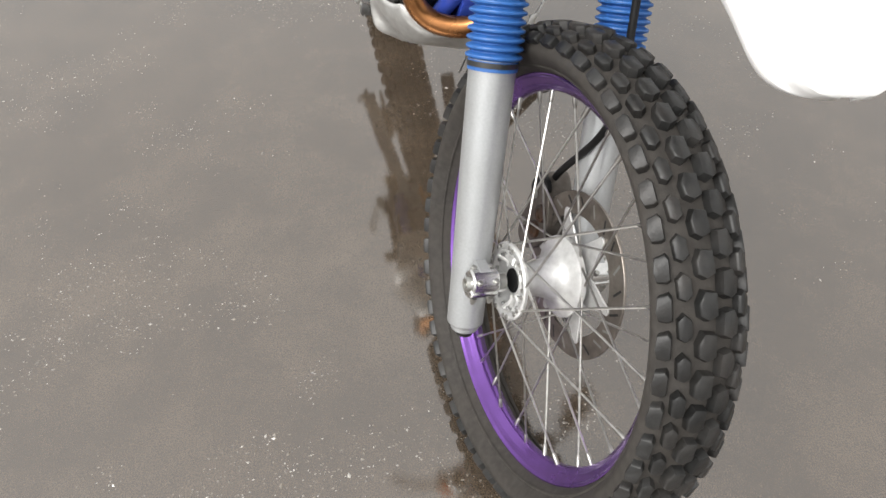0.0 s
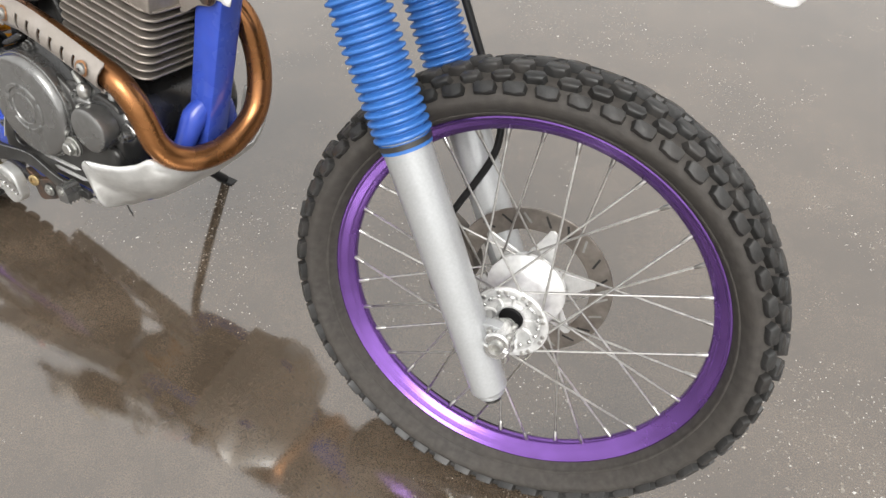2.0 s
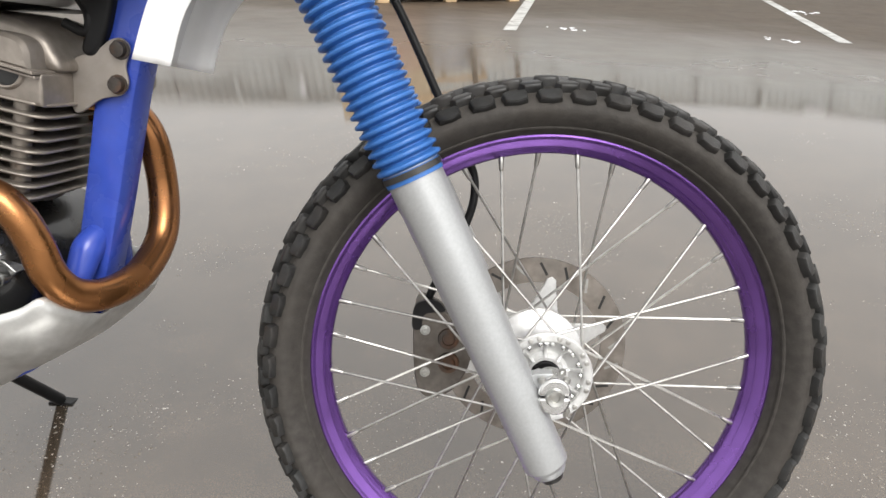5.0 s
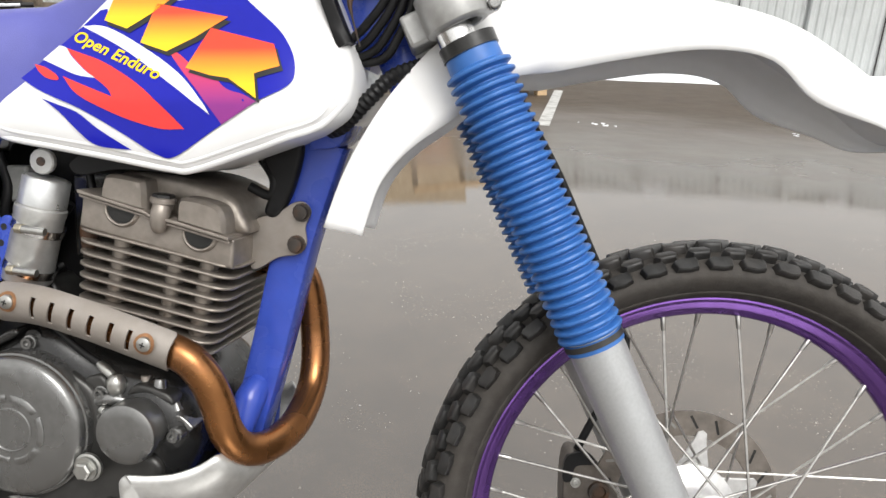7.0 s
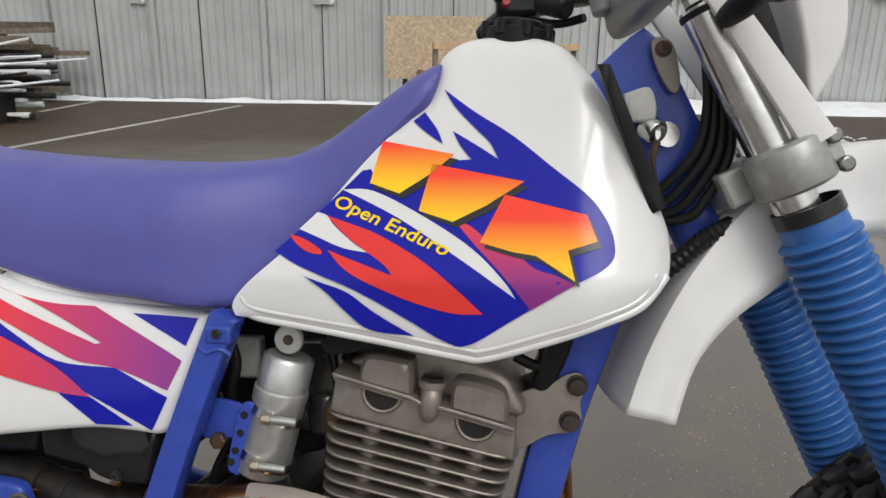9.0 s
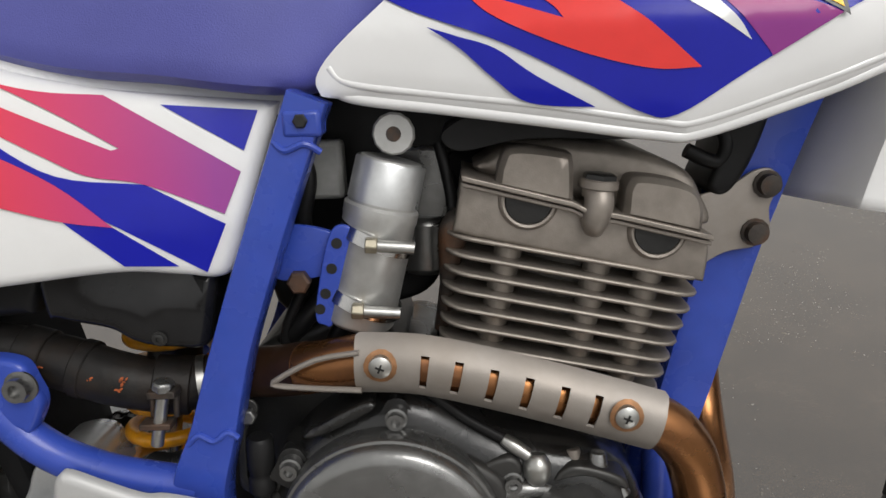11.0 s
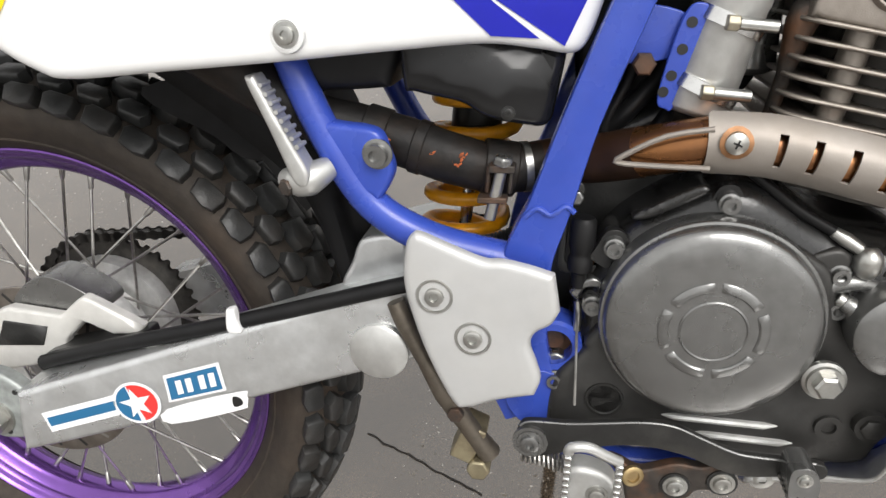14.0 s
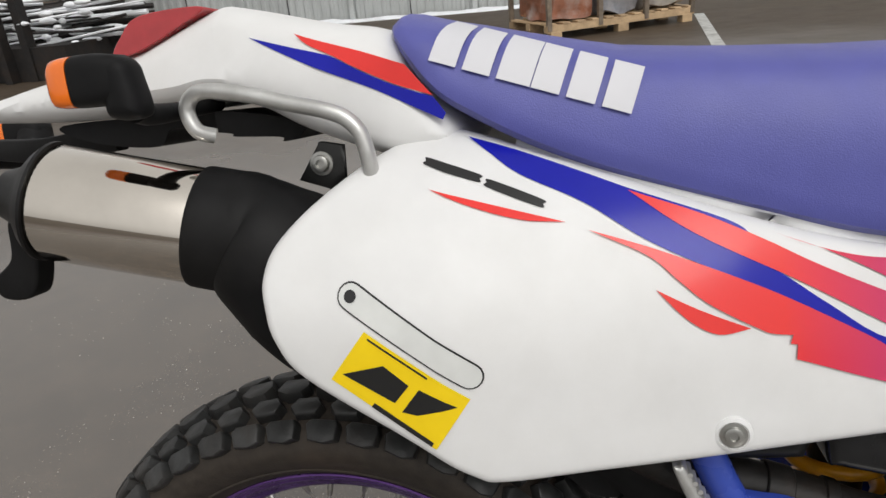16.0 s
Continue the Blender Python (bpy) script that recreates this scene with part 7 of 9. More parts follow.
# ---- rear brake and chain ----
bm = slab([(-0.112, 0.352, 1), (-0.092, 0.403), (-0.085, 0.418), (-0.064, 0.427, 1), (-0.005, 0.421, 1), (0.022, 0.442), (0.034, 0.441, 1), (0.085, 0.414, 1), (0.08, 0.405, 1), (0.05, 0.403, 1), (0.02, 0.415, 1), (-0.005, 0.392, 1), (-0.012, 0.371), (-0.022, 0.366, 1), (-0.09, 0.35)], lambda x, z, d: -0.106 + 0.004 * (1 - roll(d, 0.004)), lambda x, z, d: -0.094, 0.02, edge=0.004)
cal = part("caliper_guard", bm, material("pale_guard", (0.62, 0.61, 0.58), 0.42, 0.3, grain=0.08), bike, "pale alloy caliper guard")
bm = plate([(-0.088, 0.382, 1), (-0.072, 0.412, 1), (-0.022, 0.408, 1), (-0.032, 0.386, 1)], -0.1085, -0.1045)
part("guard_opening", bm, CASE_DARK, cal)
bm = slab([(-0.07, 0.405), (-0.063, 0.435), (-0.025, 0.458), (0.02, 0.44), (0.03, 0.42), (-0.01, 0.405)], lambda x, z, d: -0.092, lambda x, z, d: -0.05, 0.03)
part("rear_caliper", bm, CASE, bike, "grey brake caliper", bevel=0.004)
bm = slab([(-0.02, 0.384), (0.061, 0.404), (0.09, 0.408), (0.072, 0.374), (-0.025, 0.360)], lambda x, z, d: -0.118, lambda x, z, d: -0.085, 0.03)
part("caliper_body", bm, CASE_DARK, bike, "dark brake caliper body", bevel=0.005)
bm = bmesh.new()
tube(bm, [(-0.02, -0.125, 0.378), (0.056, -0.128, 0.402), (0.195, -0.128, 0.438), (0.345, -0.122, 0.479), (0.38, -0.12, 0.487)], 0.0075, 12)
part("brake_hose", bm, BLACK, bike, "black brake hose in a guide tube")
bm = plate([(0.1955, 0.4345), (0.1965, 0.454), (0.1985, 0.457), (0.2045, 0.4575), (0.206, 0.4475), (0.2085, 0.439), (0.2075, 0.4335)], -0.1385, -0.13)
part("hose_clip", bm, WHITE, bike, "white hose clip")
bm = slab([(-0.105, 0.372), (-0.095, 0.368), (-0.078, 0.381), (-0.045, 0.378), (-0.02, 0.356), (-0.017, 0.33), (-0.03, 0.308), (-0.062, 0.302), (-0.086, 0.312), (-0.094, 0.33), (-0.104, 0.343), (-0.11, 0.358)], lambda x, z, d: -0.155 + 0.004 * (1 - roll(d, 0.005)), lambda x, z, d: -0.14, 0.02, edge=0.005)
adj = part("chain_adjuster", bm, material("grey_casting", (0.33, 0.35, 0.34), 0.5, 0.5, grain=0.2, grain_scale=90, stain=(0.2, 0.2, 0.19), stain_scale=40, stain_mix=0.5), bike, "grey snail-cam axle adjuster")
bm = bmesh.new()
lathe(bm, [(0, 0), (0, 0.019), (0.003, 0.019), (0.003, 0.012)], (-0.062, -0.155, 0.329), YN, 24)
hexbolt(bm, (-0.062, -0.158, 0.329), YN, 0.0145, 0.013)
lathe(bm, [(0.013, 0.008), (0.026, 0.008), (0.026, 0.0045), (0.02, 0.004), (0.02, 0)], (-0.062, -0.157, 0.329), YN, 16)
part("axle_nut", bm, ZINC, adj, "worn axle nut")
for k in range(7):
    a = math.radians(40 + 40 * k)
    bm = bmesh.new()
    lathe(bm, [(0, 0), (0, 0.0028), (0.0008, 0.0028), (0.0008, 0)], (-0.059 + 0.033 * math.cos(a), -0.1552, 0.341 + 0.03 * math.sin(a)), YN, 12)
    part("adjuster_hole", bm, DECAL_BLACK, adj)
# sprocket
bm = bmesh.new()
ring = []
TE = 44
for k in range(TE * 4):
    a = 2 * math.pi * k / (TE * 4)
    r = (0.106, 0.112, 0.112, 0.106)[k % 4]
    ring.append((RA[0] + r * math.cos(a), RA[2] + r * math.sin(a)))
inner = [(RA[0] + 0.07 * math.cos(2 * math.pi * k / (TE * 4)), RA[2] + 0.07 * math.sin(2 * math.pi * k / (TE * 4))) for k in range(TE * 4)]
for y in (0.072, 0.078):
    o = [vadd(bm, (x, y, z)) for x, z in ring]
    i_ = [vadd(bm, (x, y, z)) for x, z in inner]
    for k in range(TE * 4):
        j = (k + 1) % (TE * 4)
        bm.faces.new((o[k], o[j], i_[j], i_[k]))
part("sprocket", bm, OILY, rear_wheel, "oily steel rear sprocket", smooth=False)
bm = bmesh.new()
lathe(bm, [(0.05, 0.05), (0.05, 0.085), (0.072, 0.085), (0.072, 0.05)], RA, (0, 1, 0), 40, closed=True)
part("sprocket_carrier", bm, HUB, rear_wheel)
# chain links round the sprocket and forward
link = bmesh.new()
for y in (-0.0075, 0.0055):
    for x in (0, 0.0159):
        lathe(link, [(y, 0), (y, 0.0068), (y + 0.002, 0.0068), (y + 0.002, 0)], (x, 0, 0), (0, 1, 0), 10)
    box(link, (0.008, y + 0.001, 0), (0.016, 0.002, 0.009))
for x in (0, 0.0159):
    lathe(link, [(-0.0055, 0), (-0.0055, 0.005), (0.0055, 0.005), (0.0055, 0)], (x, 0, 0), (0, 1, 0), 10)
link_me = bpy.data.meshes.new("chain_link")
link.to_mesh(link_me)
link.free()
link_me.materials.append(OILY)
bm = bmesh.new()
tube(bm, [(0.42, 0.075, 0.40), (0.43, 0.075, 0.43), (0.42, 0.075, 0.46)], 0.004, 8)
chain = part("chain", bm, OILY, bike, "oily drive chain")
path = []
for k in range(22):
    a = math.radians(275 - 8.6 * k)
    path.append((RA[0] + 0.11 * math.cos(a), RA[2] + 0.11 * math.sin(a), a - math.pi / 2))
x, z = path[-1][0], path[-1][1]
tgt = Vector((0.43, 0.475))
d = (tgt - Vector((x, z)))
for k in range(1, int(d.length / 0.0165)):
    q = Vector((x, z)) + d.normalized() * 0.0165 * k
    path.append((q.x, q.y, math.atan2(d.y, d.x)))
for x, z, a in path:
    ob = new("chain_link", link_me)
    ob.parent = chain
    ob.matrix_basis = Matrix.Translation((x, 0.075, z)) @ Matrix.Rotation(-a, 4, "Y")

# ---- stickers on the swingarm: plain shapes ----
SW = lambda x, z: -0.149 + (x - 0.096) * 0.12
arm = [o for o in bpy.data.objects if o.name.startswith("swingarm")][0]


def arm_decal(name, o, mat, lift, n=1):
    return decal(name, o, SW, mat, arm, lift, n=n)


NAVY = material("teal_blue_sticker", (0.02, 0.13, 0.27), 0.3)
arm_decal("sticker_border", [(0.126, 0.387, 1), (0.182, 0.402, 1), (0.185, 0.371, 1), (0.127, 0.357, 1)], DECAL_WHITE, L1)
arm_decal("blue_sticker", [(0.129, 0.384, 1), (0.179, 0.398, 1), (0.182, 0.373, 1), (0.130, 0.360, 1)], NAVY, L2)
for x0, w in ((0.137, 0.006), (0.147, 0.006), (0.16, 0.006), (0.17, 0.006)):
    arm_decal("sticker_bar", [(x0, 0.3815 + 0.26 * (x0 - 0.137), 1), (x0 + w, 0.383 + 0.26 * (x0 - 0.137), 1), (x0 + w + 0.001, 0.368 + 0.26 * (x0 - 0.137), 1), (x0 + 0.001, 0.3665 + 0.26 * (x0 - 0.137), 1)], DECAL_WHITE, L3)
arm_decal("white_sticker", [(0.123, 0.349), (0.198, 0.370), (0.204, 0.366), (0.203, 0.355), (0.195, 0.349), (0.125, 0.332)], DECAL_WHITE, L1, 3)
arm_decal("sticker_mark", [(0.190, 0.364), (0.197, 0.363), (0.199, 0.356), (0.190, 0.353)], DECAL_BLACK, L2, 3)
arm_decal("white_sticker", [(-0.004, 0.343, 1), (0.078, 0.366, 1), (0.075, 0.342, 1), (0.002, 0.321, 1)], DECAL_WHITE, L1)
arm_decal("sticker_bar", [(0.001, 0.338, 1), (0.074, 0.359, 1), (0.073, 0.348, 1), (0.003, 0.328, 1)], NAVY, L2)
cx, cz = 0.0955, 0.3565
arm_decal("round_sticker", [(cx + 0.0235 * math.cos(k), cz + 0.0235 * math.sin(k), 1) for k in np.arange(0, 6.28, 0.25)], DECAL_WHITE, L2)
arm_decal("round_red", [(cx + 0.0205 * math.cos(k), cz + 0.0205 * math.sin(k), 1) for k in np.arange(-1.3, 2.0, 0.25)], DECAL_RED, L3)
arm_decal("round_blue", [(cx + 0.0205 * math.cos(k), cz + 0.0205 * math.sin(k), 1) for k in np.arange(2.0, 5.0, 0.25)], NAVY, L3)
arm_decal("star", [(cx + (0.017 if k % 2 == 0 else 0.007) * math.cos(math.pi / 2 + 0.25 + k * math.pi / 5), cz + (0.017 if k % 2 == 0 else 0.007) * math.sin(math.pi / 2 + 0.25 + k * math.pi / 5), 1) for k in range(10)], DECAL_WHITE, L4)

# ---- front brake, cable ----
bm = bmesh.new()
tube(bm, [(1.16, 0.06, 0.90), (1.173, 0.062, 0.866), (1.228, 0.064, 0.77), (1.278, 0.066, 0.665), (1.318, 0.064, 0.585), (1.3235, 0.06, 0.548), (1.316, 0.059, 0.516), (1.301, 0.059, 0.482), (1.281, 0.06, 0.442), (1.267, 0.062, 0.41), (1.262, 0.066, 0.388)], 0.0054, 12)
part("front_brake_hose", bm, BLACK, bike, "black front brake hose", matrix=STEER)
bm = slab([(1.249, 0.40), (1.28, 0.40), (1.315, 0.36), (1.32, 0.32), (1.29, 0.28), (1.252, 0.29)], lambda x, z, d: 0.045, lambda x, z, d: 0.088, 0.03)
cal2 = part("front_caliper", bm, material("dull_caliper_alloy", (0.14, 0.125, 0.11), 0.45, 0.6, grain=0.2, grain_scale=80, stain=(0.06, 0.045, 0.035), stain_scale=25, stain_mix=0.6), bike, "grey front brake caliper with dark pistons", matrix=STEER, bevel=0.006)
for z in (0.325, 0.358):
    bm = bmesh.new()
    lathe(bm, [(0, 0), (0, 0.0145), (0.004, 0.0135), (0.004, 0.009), (0.001, 0.008), (0.001, 0)], (1.293, 0.045, z), YN, 24)
    part("piston", bm, RUSTY, cal2, "rusty brown piston", matrix=STEER)
bm = slab([(1.245, 0.375), (1.25, 0.405), (1.275, 0.41), (1.288, 0.396), (1.262, 0.392), (1.256, 0.372)], lambda x, z, d: 0.042, lambda x, z, d: 0.05, 0.02)
part("caliper_clip", bm, BLACK, cal2, "black caliper bracket", matrix=STEER, bevel=0.001)
for x, z in ((1.262, 0.37), (1.262, 0.312)):
    bm = bmesh.new()
    washer_bolt(bm, (x, 0.044, z), 0.005, 0.004)
    part("caliper_bolt", bm, ZINC, cal2, matrix=STEER)

# ---- tail fittings ----
bm = slab([(-0.213, 1.006), (-0.203, 1.022), (-0.18, 1.038), (-0.117, 1.0385), (-0.15, 1.022), (-0.187, 1.008)], lambda x, z, d: -0.062, lambda x, z, d: 0.062, 0.02)
part("tail_lamp", bm, material("red_lens", (0.38, 0.025, 0.03), 0.18, grain=0.1, coat=0.6), bike, "red tail lamp lens", bevel=0.004)
bm = slab([(-0.30, 0.95), (-0.157, 0.95), (-0.10, 0.948), (-0.036, 0.9345), (-0.04, 0.92, 1), (-0.055, 0.919), (-0.0575, 0.923), (-0.1, 0.9265), (-0.107, 0.93), (-0.178, 0.938), (-0.2, 0.922), (-0.27, 0.931)], lambda x, z, d: -0.072 if x > -0.12 else -0.04, lambda x, z, d: 0.072 if x > -0.12 else 0.04, 0.016)
part("tail_underside", bm, RUBBER, bike, "black plate carrier under the tail", bevel=0.006)

bm = bmesh.new()
bar(bm, [(-0.27, 0.0, 0.935), (-0.40, 0.05, 0.925), (-0.545, 0.11, 0.93)], [0.03, 0.028, 0.024], 0.02)
part("plate_carrier_arm", bm, RUBBER, bike, "black plate carrier arm")


def turn_signal(c, d, matrix=None, size=1.0, drop=-0.026, deep=1.0, foot=True):
    """A square black body on a rubber foot with an orange lens at the end."""
    m = (matrix or Matrix()) @ c @ Matrix.Scale(size, 4)

    def shell(bm, rings):
        """Rings of rounded-square section along x: (x, half size, z shift)."""
        prev = None
        for x, w, dz in rings:
            ring = []
            for k in range(28):
                a = 2 * math.pi * k / 28
                ca, sa = math.cos(a), math.sin(a)
                ring.append(vadd(bm, m @ Vector((x, w * math.copysign(abs(ca) ** 0.36, ca), dz + w * math.copysign(abs(sa) ** 0.36, sa)))))
            if prev:
                for k in range(28):
                    bm.faces.new((prev[k], prev[(k + 1) % 28], ring[(k + 1) % 28], ring[k]))
            else:
                bm.faces.new(ring[::-1])
            prev = ring
        bm.faces.new(prev)

    bm = bmesh.new()
    shell(bm, [((x + 0.036) * deep - 0.036, r, z) for x, r, z in ((-0.036, 0.024, 0), (-0.03, 0.0255, 0), (0.0, 0.0255, 0), (0.018, 0.0245, -0.001), (0.028, 0.021, -0.003), (0.034, 0.014, -0.005))])
    if not foot:
        tube(bm, [m @ Vector((-0.012, 0.0, -0.014)), m @ Vector((-0.012, 0.04, -0.02)), m @ Vector((-0.012, 0.1, -0.02))], [0.012, 0.012, 0.009], 16)
    else:
        tube(bm, [m @ Vector((0.008, 0.0, -0.004)), m @ Vector((0.014, 0.012, drop * 0.9)), m @ Vector((0.016, 0.035, drop * 1.5)), m @ Vector((0.016, 0.14, drop * 1.2))], [0.023, 0.023, 0.016, 0.012], 18)
    b = part("turn_signal", bm, RUBBER, bike, "black turn signal with an orange lens")
    bm = bmesh.new()
    shell(bm, [(-0.064, 0.015, 0), (-0.062, 0.019, 0), (-0.056, 0.0225, 0), (-0.046, 0.0238, 0), (-0.0365, 0.0242, 0)])
    part("lens", bm, ORANGE_LENS, b, "orange lens")




def rear_signal(at, flip):
    """A short black body with an orange lens behind and a broad rubber stem below its front end."""
    m = Matrix.Translation(at) @ Matrix.Diagonal((0.78, 0.78 * flip, 0.78, 1))
    bm = slab([(-0.012, -0.036), (0.022, -0.036), (0.019, 0.0), (0.015, 0.013), (0.004, 0.02), (-0.012, 0.017), (-0.014, -0.01)], lambda x, z, d: -0.019 + 0.014 * (1 - roll(d, 0.014)), lambda x, z, d: 0.019 - 0.014 * (1 - roll(d, 0.014)), 0.008, edge=0.014)
    b = part("turn_signal", bm, RUBBER, bike, "black turn signal with an orange lens", matrix=m)
    for rings, mat, nm in (([(-0.043, 0.0235), (-0.041, 0.0245), (-0.02, 0.0245), (0.0, 0.0215), (0.012, 0.015)], RUBBER, "signal_body"), ([(-0.0705, 0.014), (-0.069, 0.0185), (-0.064, 0.0225), (-0.055, 0.0238), (-0.0432, 0.0242)], ORANGE_LENS, "lens")):
        bm = bmesh.new()
        prev = None
        for x, w in rings:
            ring = []
            for k in range(32):
                a = 2 * math.pi * k / 32
                ca, sa = math.cos(a), math.sin(a)
                ring.append(vadd(bm, Vector((x + 0.1 * w * sa * abs(sa), w * math.copysign(abs(ca) ** 0.5, ca) * 0.9, w * math.copysign(abs(sa) ** 0.5, sa)))))
            if prev:
                for k in range(32):
                    bm.faces.new((prev[k], prev[(k + 1) % 32], ring[(k + 1) % 32], ring[k]))
            else:
                bm.faces.new(ring[::-1])
            prev = ring
        bm.faces.new(prev)
        part(nm, bm, mat, b, "orange lens" if nm == "lens" else "", matrix=m)
    bm = bmesh.new()
    tube(bm, [(0.004, 0.01, -0.03), (0.006, 0.03, -0.036), (0.01, 0.09, -0.034), (0.01, 0.15, -0.03)], [0.014, 0.011, 0.009, 0.009], 14)
    part("signal_arm", bm, RUBBER, b, matrix=m)


ORANGE_LENS = material("orange_lens", (0.85, 0.17, 0.006), 0.2, grain=0.08, coat=0.5)
rear_signal((-0.13, -0.17, 0.98), 1)
turn_signal(Matrix.Translation((-0.56, 0.2, 0.945)) @ Matrix.Diagonal((1, -1, 1, 1)), 1, size=0.78)
bm = bmesh.new()
tube(bm, [(-0.0904, -0.122, 0.9305), (-0.1, -0.13, 0.936), (-0.1055, -0.131, 0.952), (-0.098, -0.131, 0.9635), (-0.082, -0.131, 0.9655), (-0.05, -0.131, 0.9592), (-0.02, -0.131, 0.9505), (0.01, -0.131, 0.9425), (0.0265, -0.1305, 0.9345), (0.0365, -0.13, 0.921), (0.0401, -0.128, 0.8955), (0.038, -0.12, 0.87)], 0.0063, 16)
part("grab_rail", bm, WORN_ALLOY, bike, "bare steel grab rail")
bm = plate([(-0.0385, 0.886, 1), (-0.018, 0.9145, 1), (-0.0147, 0.917), (0.005, 0.913, 1), (0.003, 0.872, 1)], -0.088, -0.082)
sb = part("silencer_bracket", bm, CASE_DARK, bike, "black silencer bracket")
bm = bmesh.new()
washer_bolt(bm, (-0.0155, -0.088, 0.899), 0.0075, 0.007)
part("bracket_bolt", bm, ZINC, sb)

# ---- steering head, cockpit ----
bm = plate([(0.925, 1.035, 1), (0.936, 1.035, 1), (0.99, 0.905, 1), (0.976, 0.898, 1)], -0.094, -0.07)
part("tank_edge_strip", bm, BLACK, bike, "black rubber strip on the tank's edge")
bm = slab([(0.9545, 1.0125, 1), (0.9785, 1.017), (0.9835, 0.9884), (0.9595, 0.9855, 1)], lambda x, z, d: -0.056 + 0.003 * (1 - roll(d, 0.004)), lambda x, z, d: -0.034, 0.02, edge=0.004)
part("lock_cover", bm, material("pale_tape", (0.55, 0.55, 0.52), 0.5, grain=0.1, grain_scale=60, bump=0.3, bump_scale=90), bike, "pale taped steering lock cover")
bm = bmesh.new()
lathe(bm, [(0, 0.0), (0, 0.0125), (0.014, 0.0125), (0.016, 0.011), (0.016, 0.0085), (0.008, 0.008), (0.008, 0)], (0.978, -0.042, 0.981), (0.55, -0.7, -0.45), 24)
part("steering_lock", bm, POLISHED, bike, "chromed steering lock")
bm = bmesh.new()
lathe(bm, [(0, 0.0), (0, 0.0125), (0.0015, 0.0125), (0.0015, 0)], (0.997, -0.042, 0.9735), (0.25, -1, 0.1), 24)
part("lock_disc", bm, POLISHED, bike, "bright round lock cover")
bm = bmesh.new()
tube(bm, [(0.985, -0.058, 0.966), (0.981, -0.06, 0.952), (0.984, -0.06, 0.935), (0.992, -0.058, 0.905)], [0.004, 0.0035, 0.0012, 0.0012], 8)
part("key", bm, RUSTY, bike, "small dark key on a cord")
bm = plate([(0.98, 1.062), (0.992, 1.066), (1.002, 1.055), (1.008, 1.02), (0.999, 1.014), (0.985, 1.038)], -0.044, -0.038)
mp = part("harness_plate", bm, SHIELD, bike, "bare metal bracket plate")
bm = bmesh.new()
washer_bolt(bm, (0.991, -0.044, 1.055), 0.006, 0.004)
part("plate_bolt", bm, RUSTY, mp)
for k in range(4):
    bm = bmesh.new()
    o = 0.012 * k
    tube(bm, [(1.03 + o * 0.3, -0.04 - o * 0.3, 1.06), (1.0315 + o * 0.55, -0.055, 1.004), (1.023 + o * 0.8, -0.058, 0.96 - o * 0.15), (1.001 + o * 0.9, -0.055, 0.931 - o * 0.5), (0.978 + o * 0.9, -0.048, 0.912 - o * 0.6), (0.94, -0.02, 0.89)], 0.005, 10)
    part("control_cable", bm, BLACK, bike, "black control cable")
bm = bmesh.new()
pts = curve_points([(1.06, -0.045, 0.886), (1.03, -0.06, 0.872), (1.0, -0.06, 0.845), (0.968, -0.045, 0.818), (0.935, -0.015, 0.81)], 12)
rad = [0.0095 if k % 2 else 0.0078 for k in range(len(pts))]
tube(bm, pts, rad, 12, smooth=False)
part("wiring_conduit", bm, BLACK, bike, "black corrugated wiring conduit")
# headlamp shell / number plate and its stays
bm = slab([(1.10, 1.18), (1.108, 1.146), (1.124, 1.116), (1.135, 1.082), (1.132, 1.037), (1.112, 0.998), (1.105, 1.01), (1.1, 1.044), (1.085, 1.11), (1.07, 1.18)], lambda x, z, d: -0.1 + 0.006 * (1 - roll(d, 0.005)), lambda x, z, d: 0.09, 0.02, edge=0.005)
part("headlamp_shell", bm, WHITE, bike, "white headlamp shell")
for s in (-1, 1):
    bm = bmesh.new()
    yy = -0.105 if s < 0 else 0.08
    bar(bm, [(1.0, yy, 1.125), (1.038, yy, 1.072), (1.078, yy, 1.015), (1.114, yy, 0.962)], [0.024, 0.024, 0.027, 0.03], 0.012)
    part("headlamp_stay", bm, WHITE, bike, "white headlamp stay")
    bm = bmesh.new()
    bar(bm, [(1.052, 0.09 * s, 1.10), (1.07, 0.09 * s, 1.055), (1.095, 0.09 * s, 1.0)], [0.026, 0.022, 0.008], 0.006)
    part("stay_band", bm, BLACK, bike, "black rubber band")
turn_signal(Matrix.Translation((1.022, -0.2, 1.09)) @ Matrix.Rotation(radians(180), 4, "Z") @ Matrix.Rotation(radians(-4), 4, "Y") @ Matrix.Diagonal((1, -1, 1, 1)), 1, size=0.98, drop=-0.03, deep=0.6, foot=False)
bm = bmesh.new()
tube(bm, [(1.0, -0.10, 1.15), (0.985, -0.22, 1.17), (0.93, -0.34, 1.18), (0.88, -0.40, 1.18)], 0.011, 14)
tube(bm, [(1.0, 0.10, 1.15), (0.975, 0.2, 1.18), (0.93, 0.3, 1.2), (0.88, 0.38, 1.2)], 0.011, 14)
tube(bm, [(1.0, -0.10, 1.15), (1.0, 0.10, 1.15)], 0.011, 14, smooth=False)
bars = part("handlebar", bm, CASE, bike, "grey handlebar", matrix=STEER)
BAR_END = STEER @ Matrix.Translation((-0.022, 0, -0.024))
